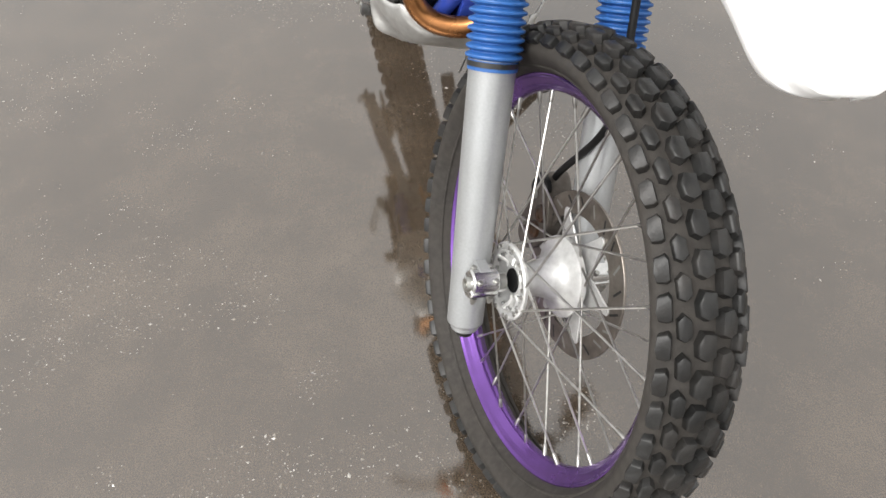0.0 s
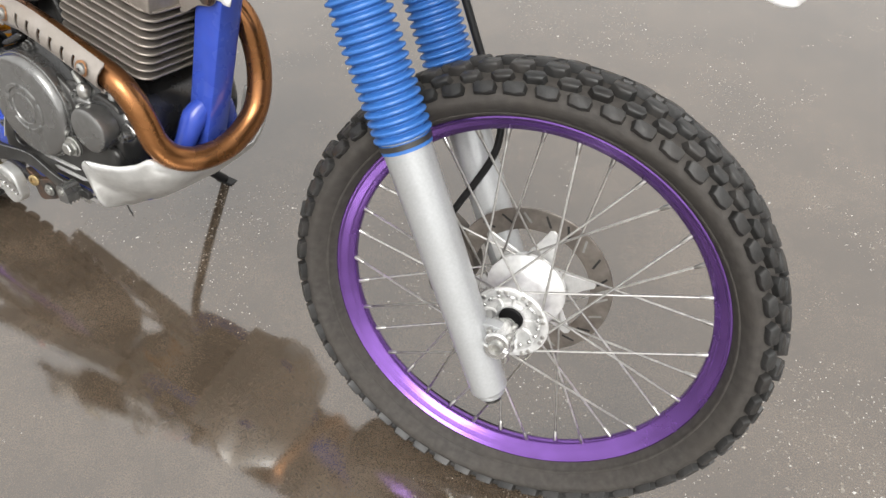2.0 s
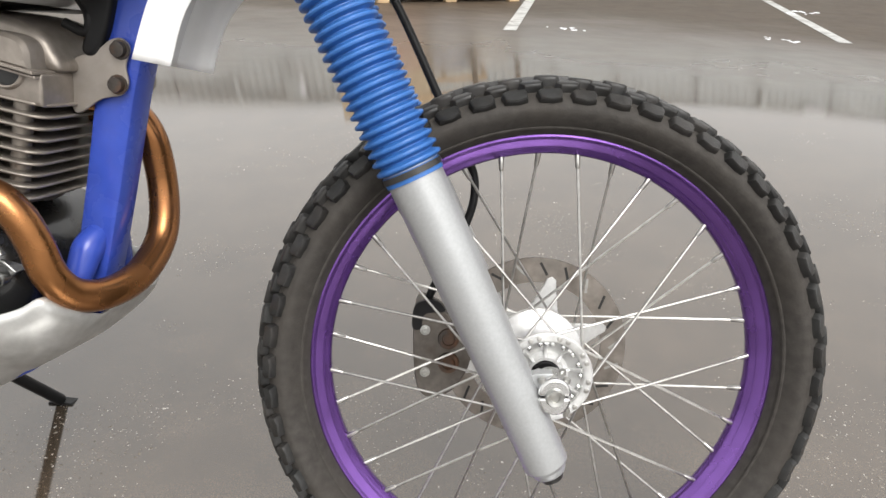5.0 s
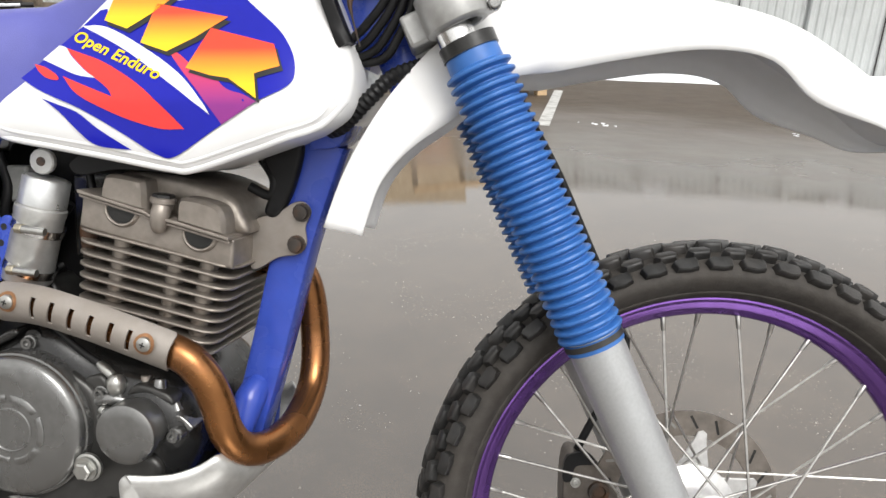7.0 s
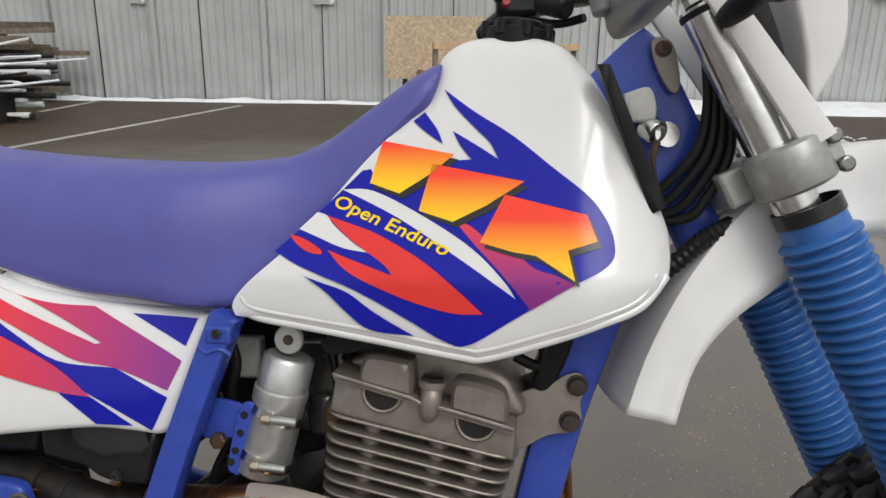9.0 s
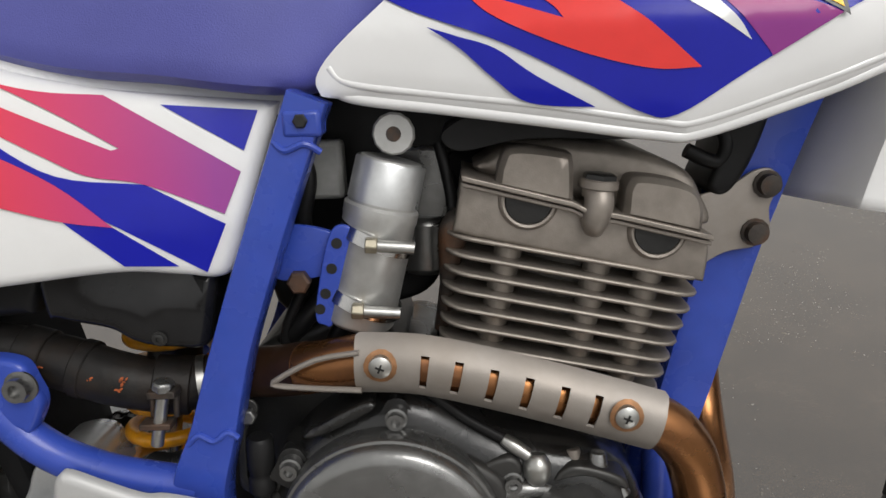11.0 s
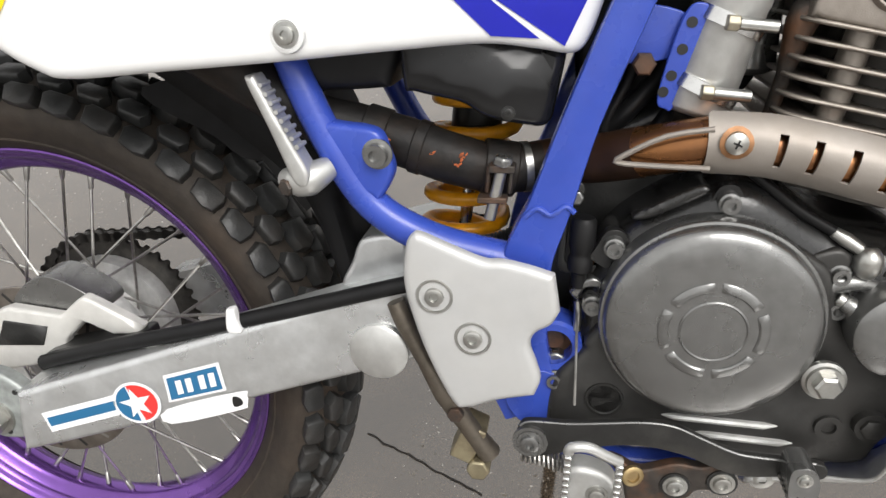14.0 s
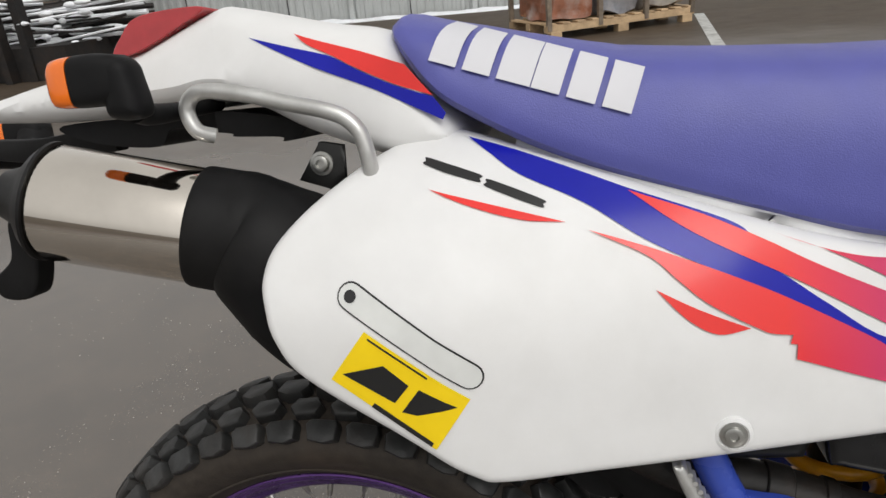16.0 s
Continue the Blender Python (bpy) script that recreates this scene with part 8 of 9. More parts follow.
for s in (1,):
    bm = bmesh.new()
    tube(bm, [(0.905, 0.31 * s, 1.215), (0.875, 0.35 * s, 1.205), (0.86, 0.37 * s, 1.195)], [0.022, 0.02, 0.02], 16)
    part("grip", bm, BLACK, bars, "black rubber grip", matrix=BAR_END)
    bm = bmesh.new()
    box(bm, (0.9, 0.30 * s, 1.235), (0.06, 0.04, 0.06))
    box(bm, (0.925, 0.27 * s, 1.262), (0.04, 0.03, 0.05))
    box(bm, (0.878, 0.28 * s, 1.245), (0.025, 0.03, 0.045))
    rod(bm, (0.93, 0.26 * s, 1.215), (0.96, 0.22 * s, 1.195), 0.016, 14)
    switch = part("handlebar_switch", bm, BLACK, bars, "black switch housing", matrix=BAR_END, bevel=0.006)
    bm = bmesh.new()
    rod(bm, (0.882, 0.28 * s, 1.218), (0.882, 0.262 * s, 1.218), 0.0055, 14)
    part("switch_button", bm, material("dull_red_plastic", (0.35, 0.03, 0.035), 0.5, grain=0.1), switch, "red push button", matrix=BAR_END)
    bm = bmesh.new()
    tube(bm, [(0.985, 0.23 * s, 1.185), (0.955, 0.26 * s, 1.185), (0.925, 0.29 * s, 1.197), (0.9, 0.32 * s, 1.2)], 0.006, 10)
    part("lever", bm, BLACK, bars, "black clutch lever", matrix=BAR_END)
# upper yoke: a cast bridge over both fork legs
bm = slab([(0.94, 1.17), (0.98, 1.165), (1.012, 1.14), (1.008, 1.112), (0.985, 1.096), (0.968, 1.09), (0.957, 1.1), (0.95, 1.13)], lambda x, z, d: -0.075 + 0.01 * (1 - roll(d, 0.01)), lambda x, z, d: 0.075 - 0.01 * (1 - roll(d, 0.01)), 0.02, edge=0.01)
part("upper_yoke", bm, YOKE, bike, "grey cast upper fork yoke", matrix=STEER)
for p, q, r in (((0.945, -0.03, 1.115), (0.925, -0.03, 1.2), 0.016), ((0.985, -0.05, 1.14), (1.0, -0.05, 1.2), 0.022), ((0.955, 0.05, 1.115), (0.935, 0.05, 1.2), 0.018)):
    bm = bmesh.new()
    rod(bm, p, q, r, 20)
    for u in (0.35, 0.75):
        c = Vector(p).lerp(Vector(q), u)
        rod(bm, c, c + (Vector(q) - Vector(p)).normalized() * 0.012, r * 1.12, 20)
    part("bar_clamp", bm, YOKE, bike, "grey handlebar clamp", matrix=STEER, bevel=0.003)
bm = bmesh.new()
lathe(bm, [(0, 0), (0, 0.0222), (0.006, 0.0222), (0.007, 0.014), (0.012, 0.014), (0.012, 0)], leg_at(1.077, -0.092, -0.012), UP, 28)
fcap = part("fork_cap", bm, BLACK, bike, "black fork cap with a chromed nut", matrix=STEER, bevel=0.001)
bm = bmesh.new()
lathe(bm, [(0.012, 0), (0.012, 0.0135), (0.024, 0.0135), (0.027, 0.011), (0.027, 0.006), (0.02, 0.005), (0.02, 0)], leg_at(1.077, -0.092, -0.012), UP, 6)
part("cap_nut", bm, POLISHED, fcap, "chromed nut", matrix=STEER)
# mud flap between the rear tyre and the subframe
bm = slab([(0.10, 0.64), (0.27, 0.66), (0.272, 0.62), (0.266, 0.567), (0.236, 0.571), (0.194, 0.574), (0.165, 0.595)], lambda x, z, d: -0.052, lambda x, z, d: -0.046, 0.03)
part("mud_flap", bm, RUBBER, bike, "black rubber mud flap")
bm = bmesh.new()
bar(bm, [(0.218, -0.06, 0.58), (0.236, -0.06, 0.556), (0.258, -0.06, 0.53)], [0.01, 0.009, 0.012], 0.006)
part("flap_stay", bm, BLACK, bike, "black flap stay")

# ---- yard behind ----
FENCE_A, FENCE_B = Vector((-8.0, 11.75, 0)), Vector((6.0, 13.4, 0))
GALV = material("galvanised_sheet", (0.46, 0.48, 0.475), 0.5, 0.15, grain=0.06, grain_scale=2, stain=(0.33, 0.335, 0.335), stain_scale=1.2, stain_mix=0.4)
SNOW = material("wet_snow", (0.8, 0.82, 0.85), 0.6, grain=0.05, grain_scale=9, stain=(0.55, 0.55, 0.54), stain_scale=3, stain_mix=0.4, bump=0.4, bump_scale=40)
LINE = material("worn_line_paint", (0.5, 0.5, 0.48), 0.4, grain=0.2, grain_scale=12, stain=(0.08, 0.07, 0.06), stain_scale=5, stain_mix=0.85)
WOOD = material("weathered_timber", (0.17, 0.135, 0.1), 0.7, grain=0.3, grain_scale=14, stain=(0.07, 0.055, 0.045), stain_scale=5, stain_mix=0.6, random_tint=0.35)
PINE = material("new_pine", (0.48, 0.34, 0.2), 0.6, grain=0.15, grain_scale=20, stain=(0.33, 0.22, 0.12), stain_scale=6, stain_mix=0.5, random_tint=0.2)
OSB = material("chipboard", (0.5, 0.4, 0.27), 0.65, grain=0.3, grain_scale=28, stain=(0.33, 0.25, 0.16), stain_scale=12, stain_mix=0.6)
DARKM = material("dark_scrap_metal", (0.014, 0.0125, 0.012), 0.65, 0.2, grain=0.3, grain_scale=15, stain=(0.04, 0.025, 0.017), stain_scale=6, stain_mix=0.6)
fence = thing("corrugated_fence", "grey corrugated metal sheet fence with square posts", "fence")
fd = (FENCE_B - FENCE_A).normalized()
fn = Vector((-fd.y, fd.x, 0))
FR = Matrix.Rotation(math.atan2(fd.y, fd.x), 4, "Z")
FH = 2.13


def fence_at(s, out=0.0, z=0.0):
    return FENCE_A + fd * s - fn * out + Vector((0, 0, z))


step = 2.05
bm = bmesh.new()
prev = None
NS = 78
cols = []
for i in range(NS + 1):
    off = 0.0 if i % 6 in (0, 1, 5) else 0.02
    cols.append((vadd(bm, (step * i / NS, 0.03 + off, 0.03)), vadd(bm, (step * i / NS, 0.03 + off, FH - 0.03))))
for a, b in zip(cols, cols[1:]):
    bm.faces.new((a[0], b[0], b[1], a[1]))
sheet_me = bpy.data.meshes.new("sheet")
bm.to_mesh(sheet_me)
bm.free()
sheet_me.materials.append(GALV)
bm = bmesh.new()
box(bm, (0, -0.04, FH / 2), (0.09, 0.09, FH + 0.06))
bmesh.ops.bevel(bm, geom=bm.edges[:], offset=0.008, segments=1, affect="EDGES")
post_me = bpy.data.meshes.new("post")
bm.to_mesh(post_me)
bm.free()
post_me.materials.append(GALV)
bm = bmesh.new()
box(bm, (step / 2, -0.02, FH + 0.0), (step, 0.05, 0.05))
rail_me = bpy.data.meshes.new("top_rail")
bm.to_mesh(rail_me)
bm.free()
rail_me.materials.append(GALV)
POSTS = [0.04 - 2.05 * k for k in range(8, 0, -1)] + [0.04, 1.97, 3.97, 6.17, 8.7, 11.32, 14.11] + [14.11 + 2.7 * k for k in range(1, 12)]
for nm, me, places in (("sheet", sheet_me, [0.91 + step * k for k in range(-8, 21)]), ("top_rail", rail_me, [0.91 + step * k for k in range(-8, 21)]), ("post", post_me, POSTS)):
    for s in places:
        ob = new(nm, me)
        ob.parent = fence
        ob.matrix_basis = Matrix.Translation(fence_at(s)) @ FR
bm = bmesh.new()
box(bm, (0, 0.02, FH / 2), (0.015, 0.022, FH - 0.06))
seam_me = bpy.data.meshes.new("sheet_seam")
bm.to_mesh(seam_me)
bm.free()
seam_me.materials.append(DARKM)
for s in [0.91 - 2.05 * k for k in range(5, 0, -1)] + [0.91, 2.79, 5.02, 7.4, 10.05, 12.81, 15.5, 18.2, 20.9]:
    ob = new("sheet_seam", seam_me)
    ob.parent = fence
    ob.matrix_basis = Matrix.Translation(fence_at(s)) @ FR
# notices taped to the fence
PAPER = material("notice_paper", (0.75, 0.76, 0.78), 0.6, grain=0.03)
for s, w, h, z, txt in ((11.57, 0.4, 0.25, 2.08, True), (15.15, 0.42, 0.25, 2.1, True), (1.70, 0.28, 0.3, 1.86, False), (5.07, 0.38, 0.36, 1.92, False)):
    bm = bmesh.new()
    box(bm, (0, -0.06 if txt else -0.012, z), (w, 0.003, h))
    sgn = tagged(part("notice", bm, PAPER if txt else GALV, smooth=False), "white notice with dark print on the fence" if txt else "torn remains of a grey notice on the fence", "notice", group="notices on the fence")
    sgn.matrix_basis = Matrix.Translation(fence_at(s)) @ FR
    if txt:
        bm = bmesh.new()
        for k in range(6):
            box(bm, (-w * 0.36 + k * w * 0.145, -0.063, z + 0.0), (w * 0.1, 0.002, h * 0.22))
        p = part("print_bars", bm, DECAL_BLACK, sgn, smooth=False)
    else:
        bm = bmesh.new()
        vs = [vadd(bm, (w * x, -0.016, z + h * y)) for x, y in ((0.1, 0.3), (0.45, 0.35), (0.5, -0.35), (0.3, -0.5), (0.25, -0.1))]
        bm.faces.new(vs)
        part("torn_paper", bm, PAPER, sgn, smooth=False)
# snow bank along the fence
bm = bmesh.new()
prev = None
for i in range(0, 161):
    s = -6 + i * 0.16
    wdt = (0.22 + 0.16 * noise.noise((s * 0.9, 0, 3))) if s < 9 else (1.2 + 0.3 * noise.noise((s * 0.7, 0, 1)))
    hgt = (0.05 + 0.05 * noise.noise((s * 1.3, 5, 0))) if s < 9 else (0.17 + 0.06 * noise.noise((s * 1.1, 2, 0)))
    wdt, hgt = max(0.04, wdt), max(0.015, hgt)
    row = []
    for j in range(7):
        t = j / 6
        jit = 0.06 * noise.noise((s * 2.2, j * 1.7, 9))
        q = fence_at(s, 0.05 + wdt * t + jit * t)
        row.append(vadd(bm, (q.x, q.y, max(-0.004, hgt * math.cos(t * math.pi / 2) ** 0.8 + 0.02 * noise.noise((s * 4, j, 4)) * (1 - t)) - (0.01 if j == 6 else 0))))
    if prev:
        for j in range(6):
            bm.faces.new((prev[j], prev[j + 1], row[j + 1], row[j]))
    prev = row
tagged(part("snow_bank", bm, SNOW), "low bank of wet snow along the fence", "snow", kind="stuff")
# worn white parking lines


def painted_line(a, b, w):
    bm = bmesh.new()
    a, b = Vector((*a, 0)), Vector((*b, 0))
    d = (b - a)
    u = Vector((-d.y, d.x, 0)).normalized() * w / 2
    N = max(2, int(d.length / 0.3))
    L = [(a + d * i / N - u, a + d * i / N + u) for i in range(N + 1)]
    V = [[vadd(bm, (p.x, p.y, ground_z(p.x, p.y) + 0.004)) for p in q] for q in L]
    for p, q in zip(V, V[1:]):
        bm.faces.new((p[0], p[1], q[1], q[0]))
    tagged(part("parking_line", bm, LINE), "worn white painted parking line", "road marking", "parking lines", "structure")


painted_line((-4.42, 5.6), (-4.22, 11.3), 0.11)
painted_line((-6.62, 9.4), (-7.0, 11.4), 0.11)
painted_line((1.26, 5.9), (1.5, 9.4), 0.12)
painted_line((4.3, 6.2), (4.9, 10.5), 0.12)
# brick building beyond the fence
BRICK = bpy.data.materials.new("brickwork")
BRICK.use_nodes = True
bn, bl = BRICK.node_tree.nodes, BRICK.node_tree.links
tx = bn.new("ShaderNodeTexBrick")
tx.inputs["Scale"].default_value = 4.0
tx.inputs["Color1"].default_value = (0.36, 0.17, 0.1, 1)
tx.inputs["Color2"].default_value = (0.47, 0.26, 0.16, 1)
tx.inputs["Mortar"].default_value = (0.4, 0.36, 0.32, 1)
tx.inputs["Mortar Size"].default_value = 0.014
tx.inputs["Brick Width"].default_value = 1.0
tx.inputs["Row Height"].default_value = 0.3
tcb = bn.new("ShaderNodeTexCoord")
mpb = bn.new("ShaderNodeMapping")
mpb.inputs["Rotation"].default_value = (radians(90), 0, 0)
bl.new(tcb.outputs["Object"], mpb.inputs["Vector"])
bl.new(mpb.outputs[0], tx.inputs["Vector"])
bl.new(tx.outputs["Color"], bn["Principled BSDF"].inputs["Base Color"])
bn["Principled BSDF"].inputs["Roughness"].default_value = 0.8
house = thing("brick_building", "orange brick building with dark framed windows", "building")
house.matrix_basis = Matrix.Translation(fence_at(0, -14.0)) @ FR
GLASS = material("dark_window_glass", (0.03, 0.035, 0.04), 0.06, spec=0.8)
spans = [(-30, -3.78), (-1.43, 2.93), (5.64, 9.7), (12.1, 17.5), (20.2, 50)]
bm = bmesh.new()
box(bm, (10, 0.2, 0.95), (80, 0.4, 1.9))
box(bm, (10, 0.2, 4.55), (80, 0.4, 0.5))
for a, b in spans:
    box(bm, ((a + b) / 2, 0.2, 3.1), (b - a, 0.4, 2.4))
part("wall", bm, BRICK, house, smooth=False)
for a, b in zip(spans[:-1], spans[1:]):
    x0, x1 = a[1], b[0]
    bm = bmesh.new()
    box(bm, ((x0 + x1) / 2, 0.24, 3.1), (x1 - x0, 0.02, 2.4))
    wdw = part("window", bm, GLASS, house, smooth=False)
    bm = bmesh.new()
    for f in (0.02, 0.5, 0.98):
        box(bm, (x0 + (x1 - x0) * f, 0.2, 3.1), (0.09, 0.08, 2.4))
    for z in (1.94, 4.26):
        box(bm, ((x0 + x1) / 2, 0.2, z), (x1 - x0, 0.08, 0.08))
    part("frame", bm, PAPER, wdw, smooth=False)
bm = bmesh.new()
box(bm, (10, 4, 4.9), (81, 9, 0.2))
part("roof", bm, DARKM, house, smooth=False)
# blue shed corner beyond the fence
bm = bmesh.new()
box(bm, (-8.25, -8.0, 1.6), (12.5, 3, 3.2))
shed = tagged(part("blue_cabin", bm, material("blue_sheet_paint", (0.02, 0.1, 0.4), 0.5, grain=0.1, grain_scale=3), smooth=False), "blue painted metal cabin beyond the fence", "cabin")
shed.matrix_basis = Matrix.Translation(fence_at(0, -11.0)) @ FR @ Matrix.Translation((0, 3, 0))

# timber stack with snow
stack = thing("timber_stack", "untidy stack of weathered boards with snow on top", "timber stack")
rnd = random.Random(4)
for k in range(26):
    lvl = k // 5
    bm = bmesh.new()
    L = 3.0 + rnd.random() * 1.6
    box(bm, (0, 0, 0), (L, 0.14 + 0.1 * rnd.random(), 0.08 + 0.06 * rnd.random()))
    b = part("board", bm, WOOD, stack, smooth=False)
    b.matrix_basis = Matrix.Translation((-9.6 + rnd.uniform(-0.5, 0.4), 10.3 + (k % 5) * 0.22, 0.28 + lvl * 0.17 + rnd.uniform(0, 0.05))) @ Matrix.Rotation(rnd.uniform(-0.14, 0.14), 4, "Z") @ Matrix.Rotation(rnd.uniform(-0.05, 0.05), 4, "Y")
for x in (-11, -9.5, -8.1):
    bm = bmesh.new()
    box(bm, (x, 10.7, 0.12), (0.12, 1.4, 0.24))
    part("bearer", bm, WOOD, stack, smooth=False)
for x, y, w in ((-9.2, 10.25, 1.5), (-8.5, 10.5, 0.9), (-9.9, 10.7, 1.3), (-8.4, 10.2, 0.6)):
    bm = bmesh.new()
    bmesh.ops.create_icosphere(bm, subdivisions=3, radius=0.5, matrix=Matrix.Translation((x, y, 1.12 - rnd.random() * 0.3)) @ Matrix.Diagonal((w, 0.3, 0.1, 1)))
    for v in bm.verts:
        v.co += Vector((0, 0, 0.03)) * noise.noise(v.co * 4)
    part("snow_cap", bm, SNOW, stack)
for x, h in ((-9.1, 0.62), (-8.25, 0.6), (-10.2, 0.7)):
    bm = bmesh.new()
    box(bm, (x, 10.1, h / 2), (0.13, 0.11, h))
    part("upright", bm, WOOD, stack, smooth=False)
bm = bmesh.new()
box(bm, (-9.0, 10.75, 1.27), (3.6, 0.16, 0.15))
part("beam", bm, WOOD, stack, smooth=False, bevel=0.01)
for k in range(14):
    bm = bmesh.new()
    c = Vector((-7.9 - 2.0 * rnd.random(), 10.05 + 0.3 * rnd.random(), 0.4 + 0.75 * rnd.random()))
    bmesh.ops.create_icosphere(bm, subdivisions=2, radius=0.07, matrix=Matrix.Translation(c) @ Matrix.Diagonal((rnd.uniform(0.8, 2.4), 1, rnd.uniform(0.5, 0.9), 1)))
    part("snow_clump", bm, SNOW, stack)
# rack of dark scrap and snowy rods
rack = thing("scrap_rack", "dark rack of scrap metal and snow-covered rods", "scrap rack")
for k in range(9):
    bm = bmesh.new()
    box(bm, (-8.6 + 0.26 * k, 6.9 + 0.12 * (k % 3), 0.85 + 0.1 * (k % 2)), (0.1, 0.14, 1.7 + 0.2 * (k % 2)))
    part("upright", bm, DARKM, rack, smooth=False)
for k in range(16):
    bm = bmesh.new()
    z = 0.25 + 0.036 * k
    rod(bm, (-8.9, 7.4 + rnd.uniform(-0.2, 0.3), z), (-5.9 + rnd.uniform(-0.7, 0.5), 8.3 + rnd.uniform(-0.3, 0.5), z + rnd.uniform(-0.1, 0.12)), 0.035, 8)
    part("bar", bm, SNOW if k % 3 == 1 else DARKM, rack)
bm = bmesh.new()
box(bm, (-7.5, 7.6, 0.2), (3.0, 1.0, 0.4))
part("base", bm, DARKM, rack, smooth=False)
for k in range(34):
    bm = bmesh.new()
    c = Vector((-8.7 + 2.9 * rnd.random(), 6.75 + 0.9 * rnd.random(), 0.3 + 0.6 * rnd.random()))
    bmesh.ops.create_icosphere(bm, subdivisions=2, radius=0.05, matrix=Matrix.Translation(c) @ Matrix.Diagonal((rnd.uniform(0.6, 2.6), 1, rnd.uniform(0.5, 0.9), 1)))
    part("snow_clump", bm, SNOW, rack)
for k in range(12):
    bm = bmesh.new()
    z = 0.05 + 0.055 * k
    rod(bm, (-7.6, 7.9 + rnd.uniform(-0.2, 0.2), z), (-5.8 + rnd.uniform(-0.5, 0.15), 8.1 + rnd.uniform(-0.2, 0.3), z + rnd.uniform(-0.03, 0.08)), 0.04, 8)
    part("bar", bm, DARKM if k % 2 else SNOW, rack)
for k in range(16):
    bm = bmesh.new()
    c = Vector((-6.9 + 1.1 * rnd.random(), 7.75 + 0.3 * rnd.random(), 0.15 + 0.55 * rnd.random()))
    bmesh.ops.create_icosphere(bm, subdivisions=2, radius=0.06, matrix=Matrix.Translation(c) @ Matrix.Diagonal((rnd.uniform(0.8, 3.0), 1, rnd.uniform(0.5, 0.9), 1)))
    part("snow_clump", bm, SNOW, rack)
thin = random.Random(12)
for k in range(46):
    bm = bmesh.new()
    x, z = -8.6 + 2.2 * thin.random(), 0.25 + 0.85 * thin.random()
    a, b = Vector((x, 7.2 + 0.7 * thin.random(), z)), Vector((x + thin.uniform(0.5, 1.6), 7.7 + 0.7 * thin.random(), z + thin.uniform(-0.18, 0.2)))
    rod(bm, a, b, thin.uniform(0.012, 0.022), 6)
    part("rod", bm, DARKM if thin.random() < 0.6 else SNOW, rack)
# pallet crate with wrapped loads
CR = Matrix.Translation((0.5, 8.15, 0)) @ Matrix.Rotation(radians(31.5), 4, "Z")
crate = thing("wrapped_pallet", "long pine pallet crate with brown, grey and clear wrapped loads", "pallet")
crate.matrix_basis = CR


def crate_box(name, c, sz, mat, label=""):
    bm = bmesh.new()
    box(bm, c, sz)
    return part(name, bm, mat, crate, label, smooth=False, bevel=0.004)


for y in (0.05, 0.5, 0.95):
    crate_box("bearer", (0.02, y, 0.12), (1.96, 0.09, 0.075), PINE)
    for x in (-0.85, 0.02, 0.9):
        crate_box("block", (x, y, 0.045), (0.14, 0.1, 0.09), PINE)
for k in range(11):
    crate_box("slat", (-0.9 + 0.185 * k, 0.5, 0.17), (0.1, 1.0, 0.022), PINE)
for x in (-0.93, -0.28, 0.33, 0.97):
    for y in (0.02, 0.98):
        crate_box("corner_post", (x, y, 0.6), (0.055, 0.05, 1.0), WOOD)
for y in (0.02, 0.98):
    crate_box("top_rail", (0.02, y - 0.03, 1.06), (1.98, 0.03, 0.08), PINE)
for i, (x, w, tint, nm) in enumerate(((-0.6, 0.56, (0.3, 0.12, 0.07), "brown"), (0.03, 0.54, (0.2, 0.21, 0.24), "grey"), (0.65, 0.56, (0.36, 0.34, 0.31), "clear"))):
    bm = bmesh.new()
    bmesh.ops.create_cube(bm, size=1.0, matrix=Matrix.Translation((x, 0.5, 0.47)) @ Matrix.Diagonal((w, 0.86, 0.56, 1)))
    bmesh.ops.subdivide_edges(bm, edges=bm.edges[:], cuts=11, use_grid_fill=True)
    for v in bm.verts:
        q = v.co - Vector((x, 0.5, 0.47))
        v.co -= q * 0.22 * max(0, q.length - 0.42) / 0.3
        v.co += Vector((noise.noise(v.co * 5), noise.noise(v.co * 5 + Vector((7, 0, 0))), noise.noise(v.co * 5 + Vector((0, 9, 0))))) * 0.05
    part("wrapped_load", bm, material(nm + "_wrap", tint, 0.22, grain=0.25, grain_scale=9, stain=(0.5, 0.47, 0.44), stain_scale=4, stain_mix=0.6, coat=0.5), crate, nm + " film-wrapped load")
bm = bmesh.new()
box(bm, (0, 0, 0), (1.26, 0.02, 0.76))
brd = part("chipboard_panel", bm, OSB, crate, "worn chipboard sheet", smooth=False)
brd.matrix_basis = CR.inverted() @ Matrix.Translation((-0.4, 8.42, 1.03)) @ Matrix.Rotation(radians(8), 4, "Z") @ Matrix.Rotation(radians(-3), 4, "X")
# grains on the asphalt: loose pale grit in drifts, and wet aggregate that stands out of the film near the motorcycle


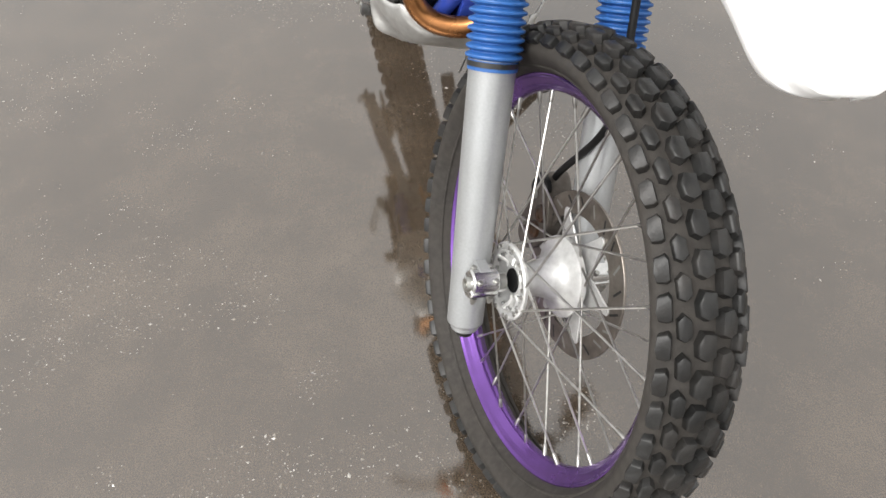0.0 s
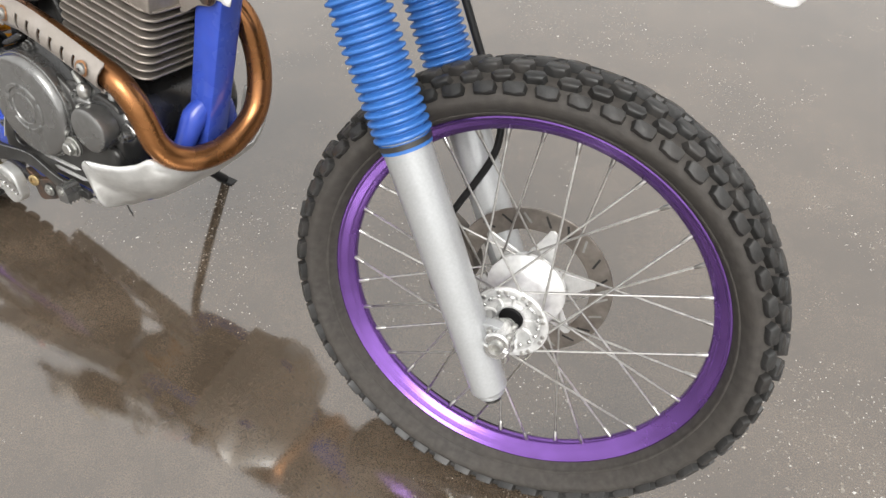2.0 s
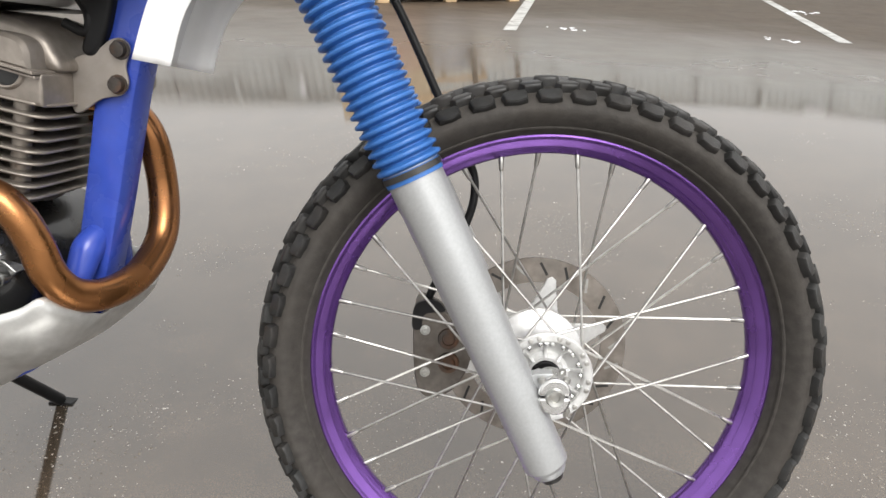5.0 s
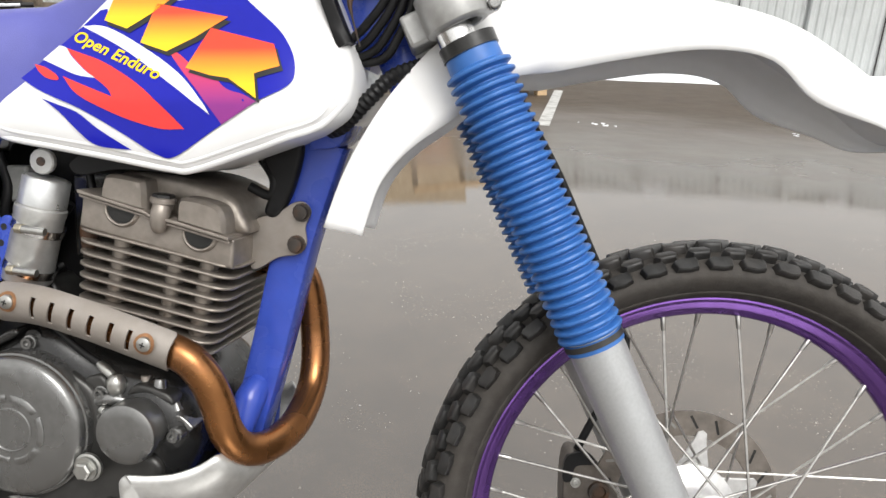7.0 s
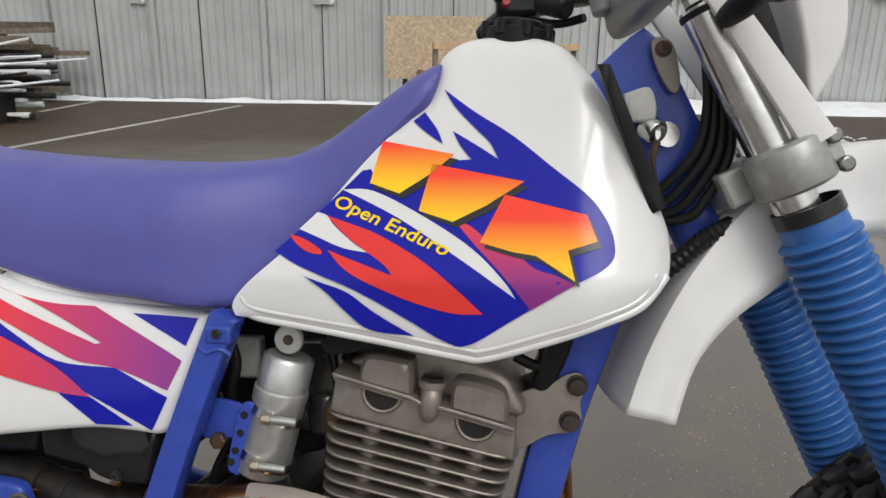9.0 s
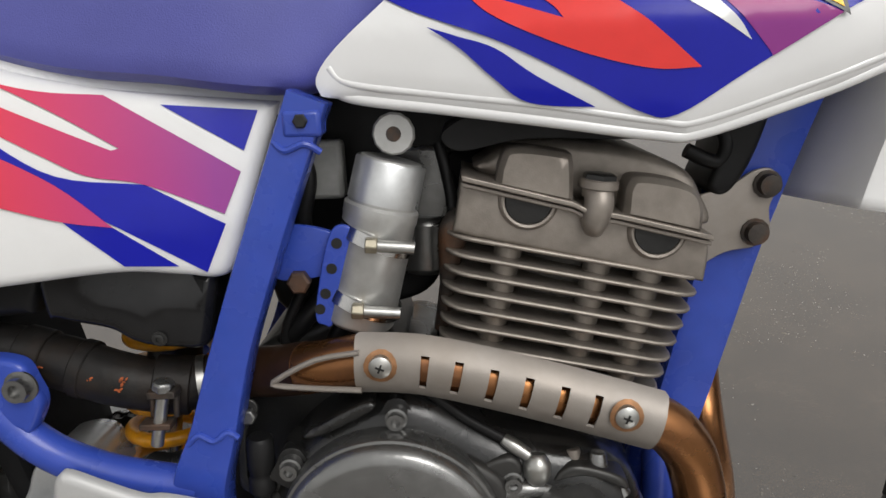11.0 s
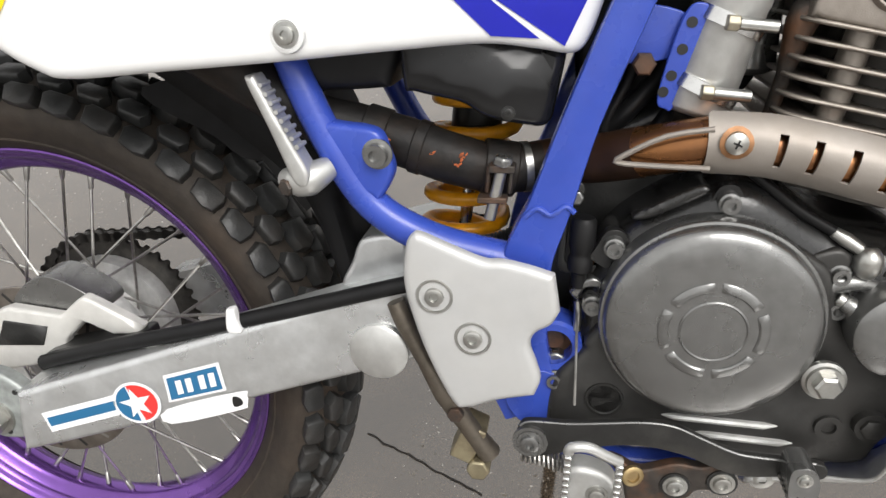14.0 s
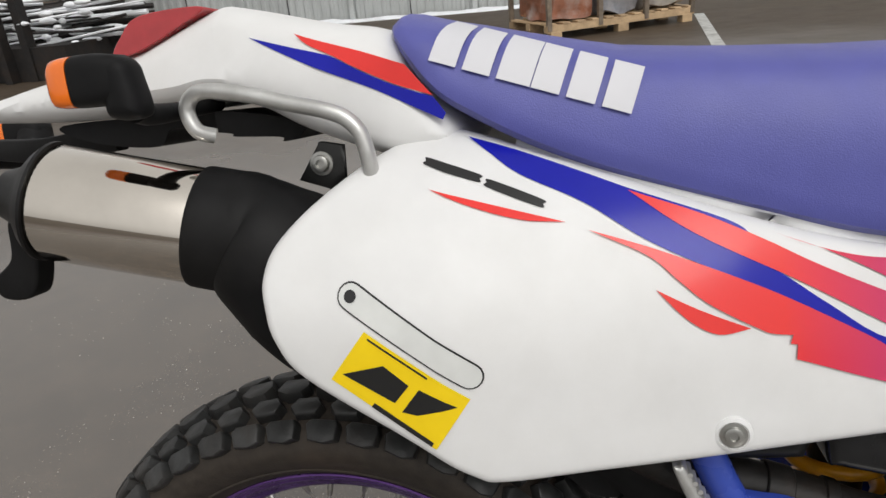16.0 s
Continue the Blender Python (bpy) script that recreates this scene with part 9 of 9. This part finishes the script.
def grains(name, count, reach, power, low, high, small, large, flat, mat, label):
    V, F = [], []
    k = 0
    while k < count:
        a, r = rnd.uniform(0, 6.28), 0.15 + reach * rnd.random() ** power
        x, y = 0.9 + r * math.cos(a), r * math.sin(a) + 0.2
        if noise.noise((x * 2.3, y * 2.3, 2)) + 0.7 * noise.noise((x * 8.5, y * 8.5, 5)) < rnd.uniform(low, high):
            k += 0.2
            continue
        k += 1
        s = rnd.uniform(small, large) * (1 if rnd.random() < 0.95 else 2.0)
        z = ground_z(x, y)
        t = rnd.uniform(0, 6.28)
        ux, uy = math.cos(t) * s * rnd.uniform(1, 2.6), math.sin(t) * s * rnd.uniform(1, 2.6)
        o = len(V)
        V += [(x + ux, y + uy, z), (x - uy * 0.6, y + ux * 0.6, z), (x - ux, y - uy, z), (x + uy * 0.6, y - ux * 0.6, z), (x + ux * 0.3, y + uy * 0.2, z + s * flat)]
        F += [(o + i, o + (i + 1) % 4, o + 4) for i in range(4)]
    me = bpy.data.meshes.new(name)
    me.from_pydata(V, [], F)
    me.materials.append(mat)
    tagged(new(name, me), label, "grit", kind="stuff")


grains("grit", 26000, 4.5, 0.75, 0.0, 0.5, 0.0004, 0.0013, 0.9, material("pale_grit", (0.42, 0.4, 0.37), 0.25, grain=0.4, grain_scale=300), "loose pale grit scattered on the wet asphalt")
grains("wet_aggregate", 42000, 2.2, 0.6, 0.0, 0.5, 0.0006, 0.0015, 0.55, material("wet_aggregate", (0.16, 0.14, 0.115), 0.08, spec=0.9, grain=0.5, grain_scale=200, coat=0.6), "wet shiny aggregate standing out of the asphalt")
# scraps of melting snow left on the asphalt
bm = bmesh.new()
for x, y in ((1.86, 6.2), (1.75, 6.23), (3.73, 6.22), (3.83, 6.1), (4.74, 8.79), (4.94, 8.96)):
    far = math.hypot(x, y) * 0.0026 + 0.002
    for k in range(5):
        c = Vector((x + rnd.gauss(0, 4 * far), y + rnd.gauss(0, 3 * far), ground_z(x, y) + far * 0.15))
        bmesh.ops.create_icosphere(bm, subdivisions=1, radius=far * rnd.uniform(0.3, 1.0), matrix=Matrix.Translation(c) @ Matrix.Rotation(rnd.uniform(0, 3), 4, "Z") @ Matrix.Diagonal((rnd.uniform(1, 2.4), 1, 0.4, 1)))
tagged(part("snow_scraps", bm, SNOW), "scraps of melting snow on the wet asphalt", "snow", kind="stuff")
# a crack in the asphalt
bm = bmesh.new()
prev = None
for i in range(25):
    t = i / 24
    x, y = 0.19 + 0.2 * t + 0.004 * noise.noise((t * 9, 0, 0)), 0.25 - 0.1 * t + 0.006 * noise.noise((t * 9, 3, 0))
    w = 0.0014 * (1 + 0.6 * noise.noise((t * 14, 6, 0)))
    row = [vadd(bm, (x + sg * w * 0.5, y + sg * w, ground_z(x, y) + 0.0012)) for sg in (-1, 1)]
    if prev:
        bm.faces.new((prev[0], prev[1], row[1], row[0]))
    prev = row
tagged(part("crack", bm, material("dark_crack", (0.015, 0.012, 0.01), 0.8, grain=0.3)), "thin dark crack in the asphalt", "crack", kind="structure")
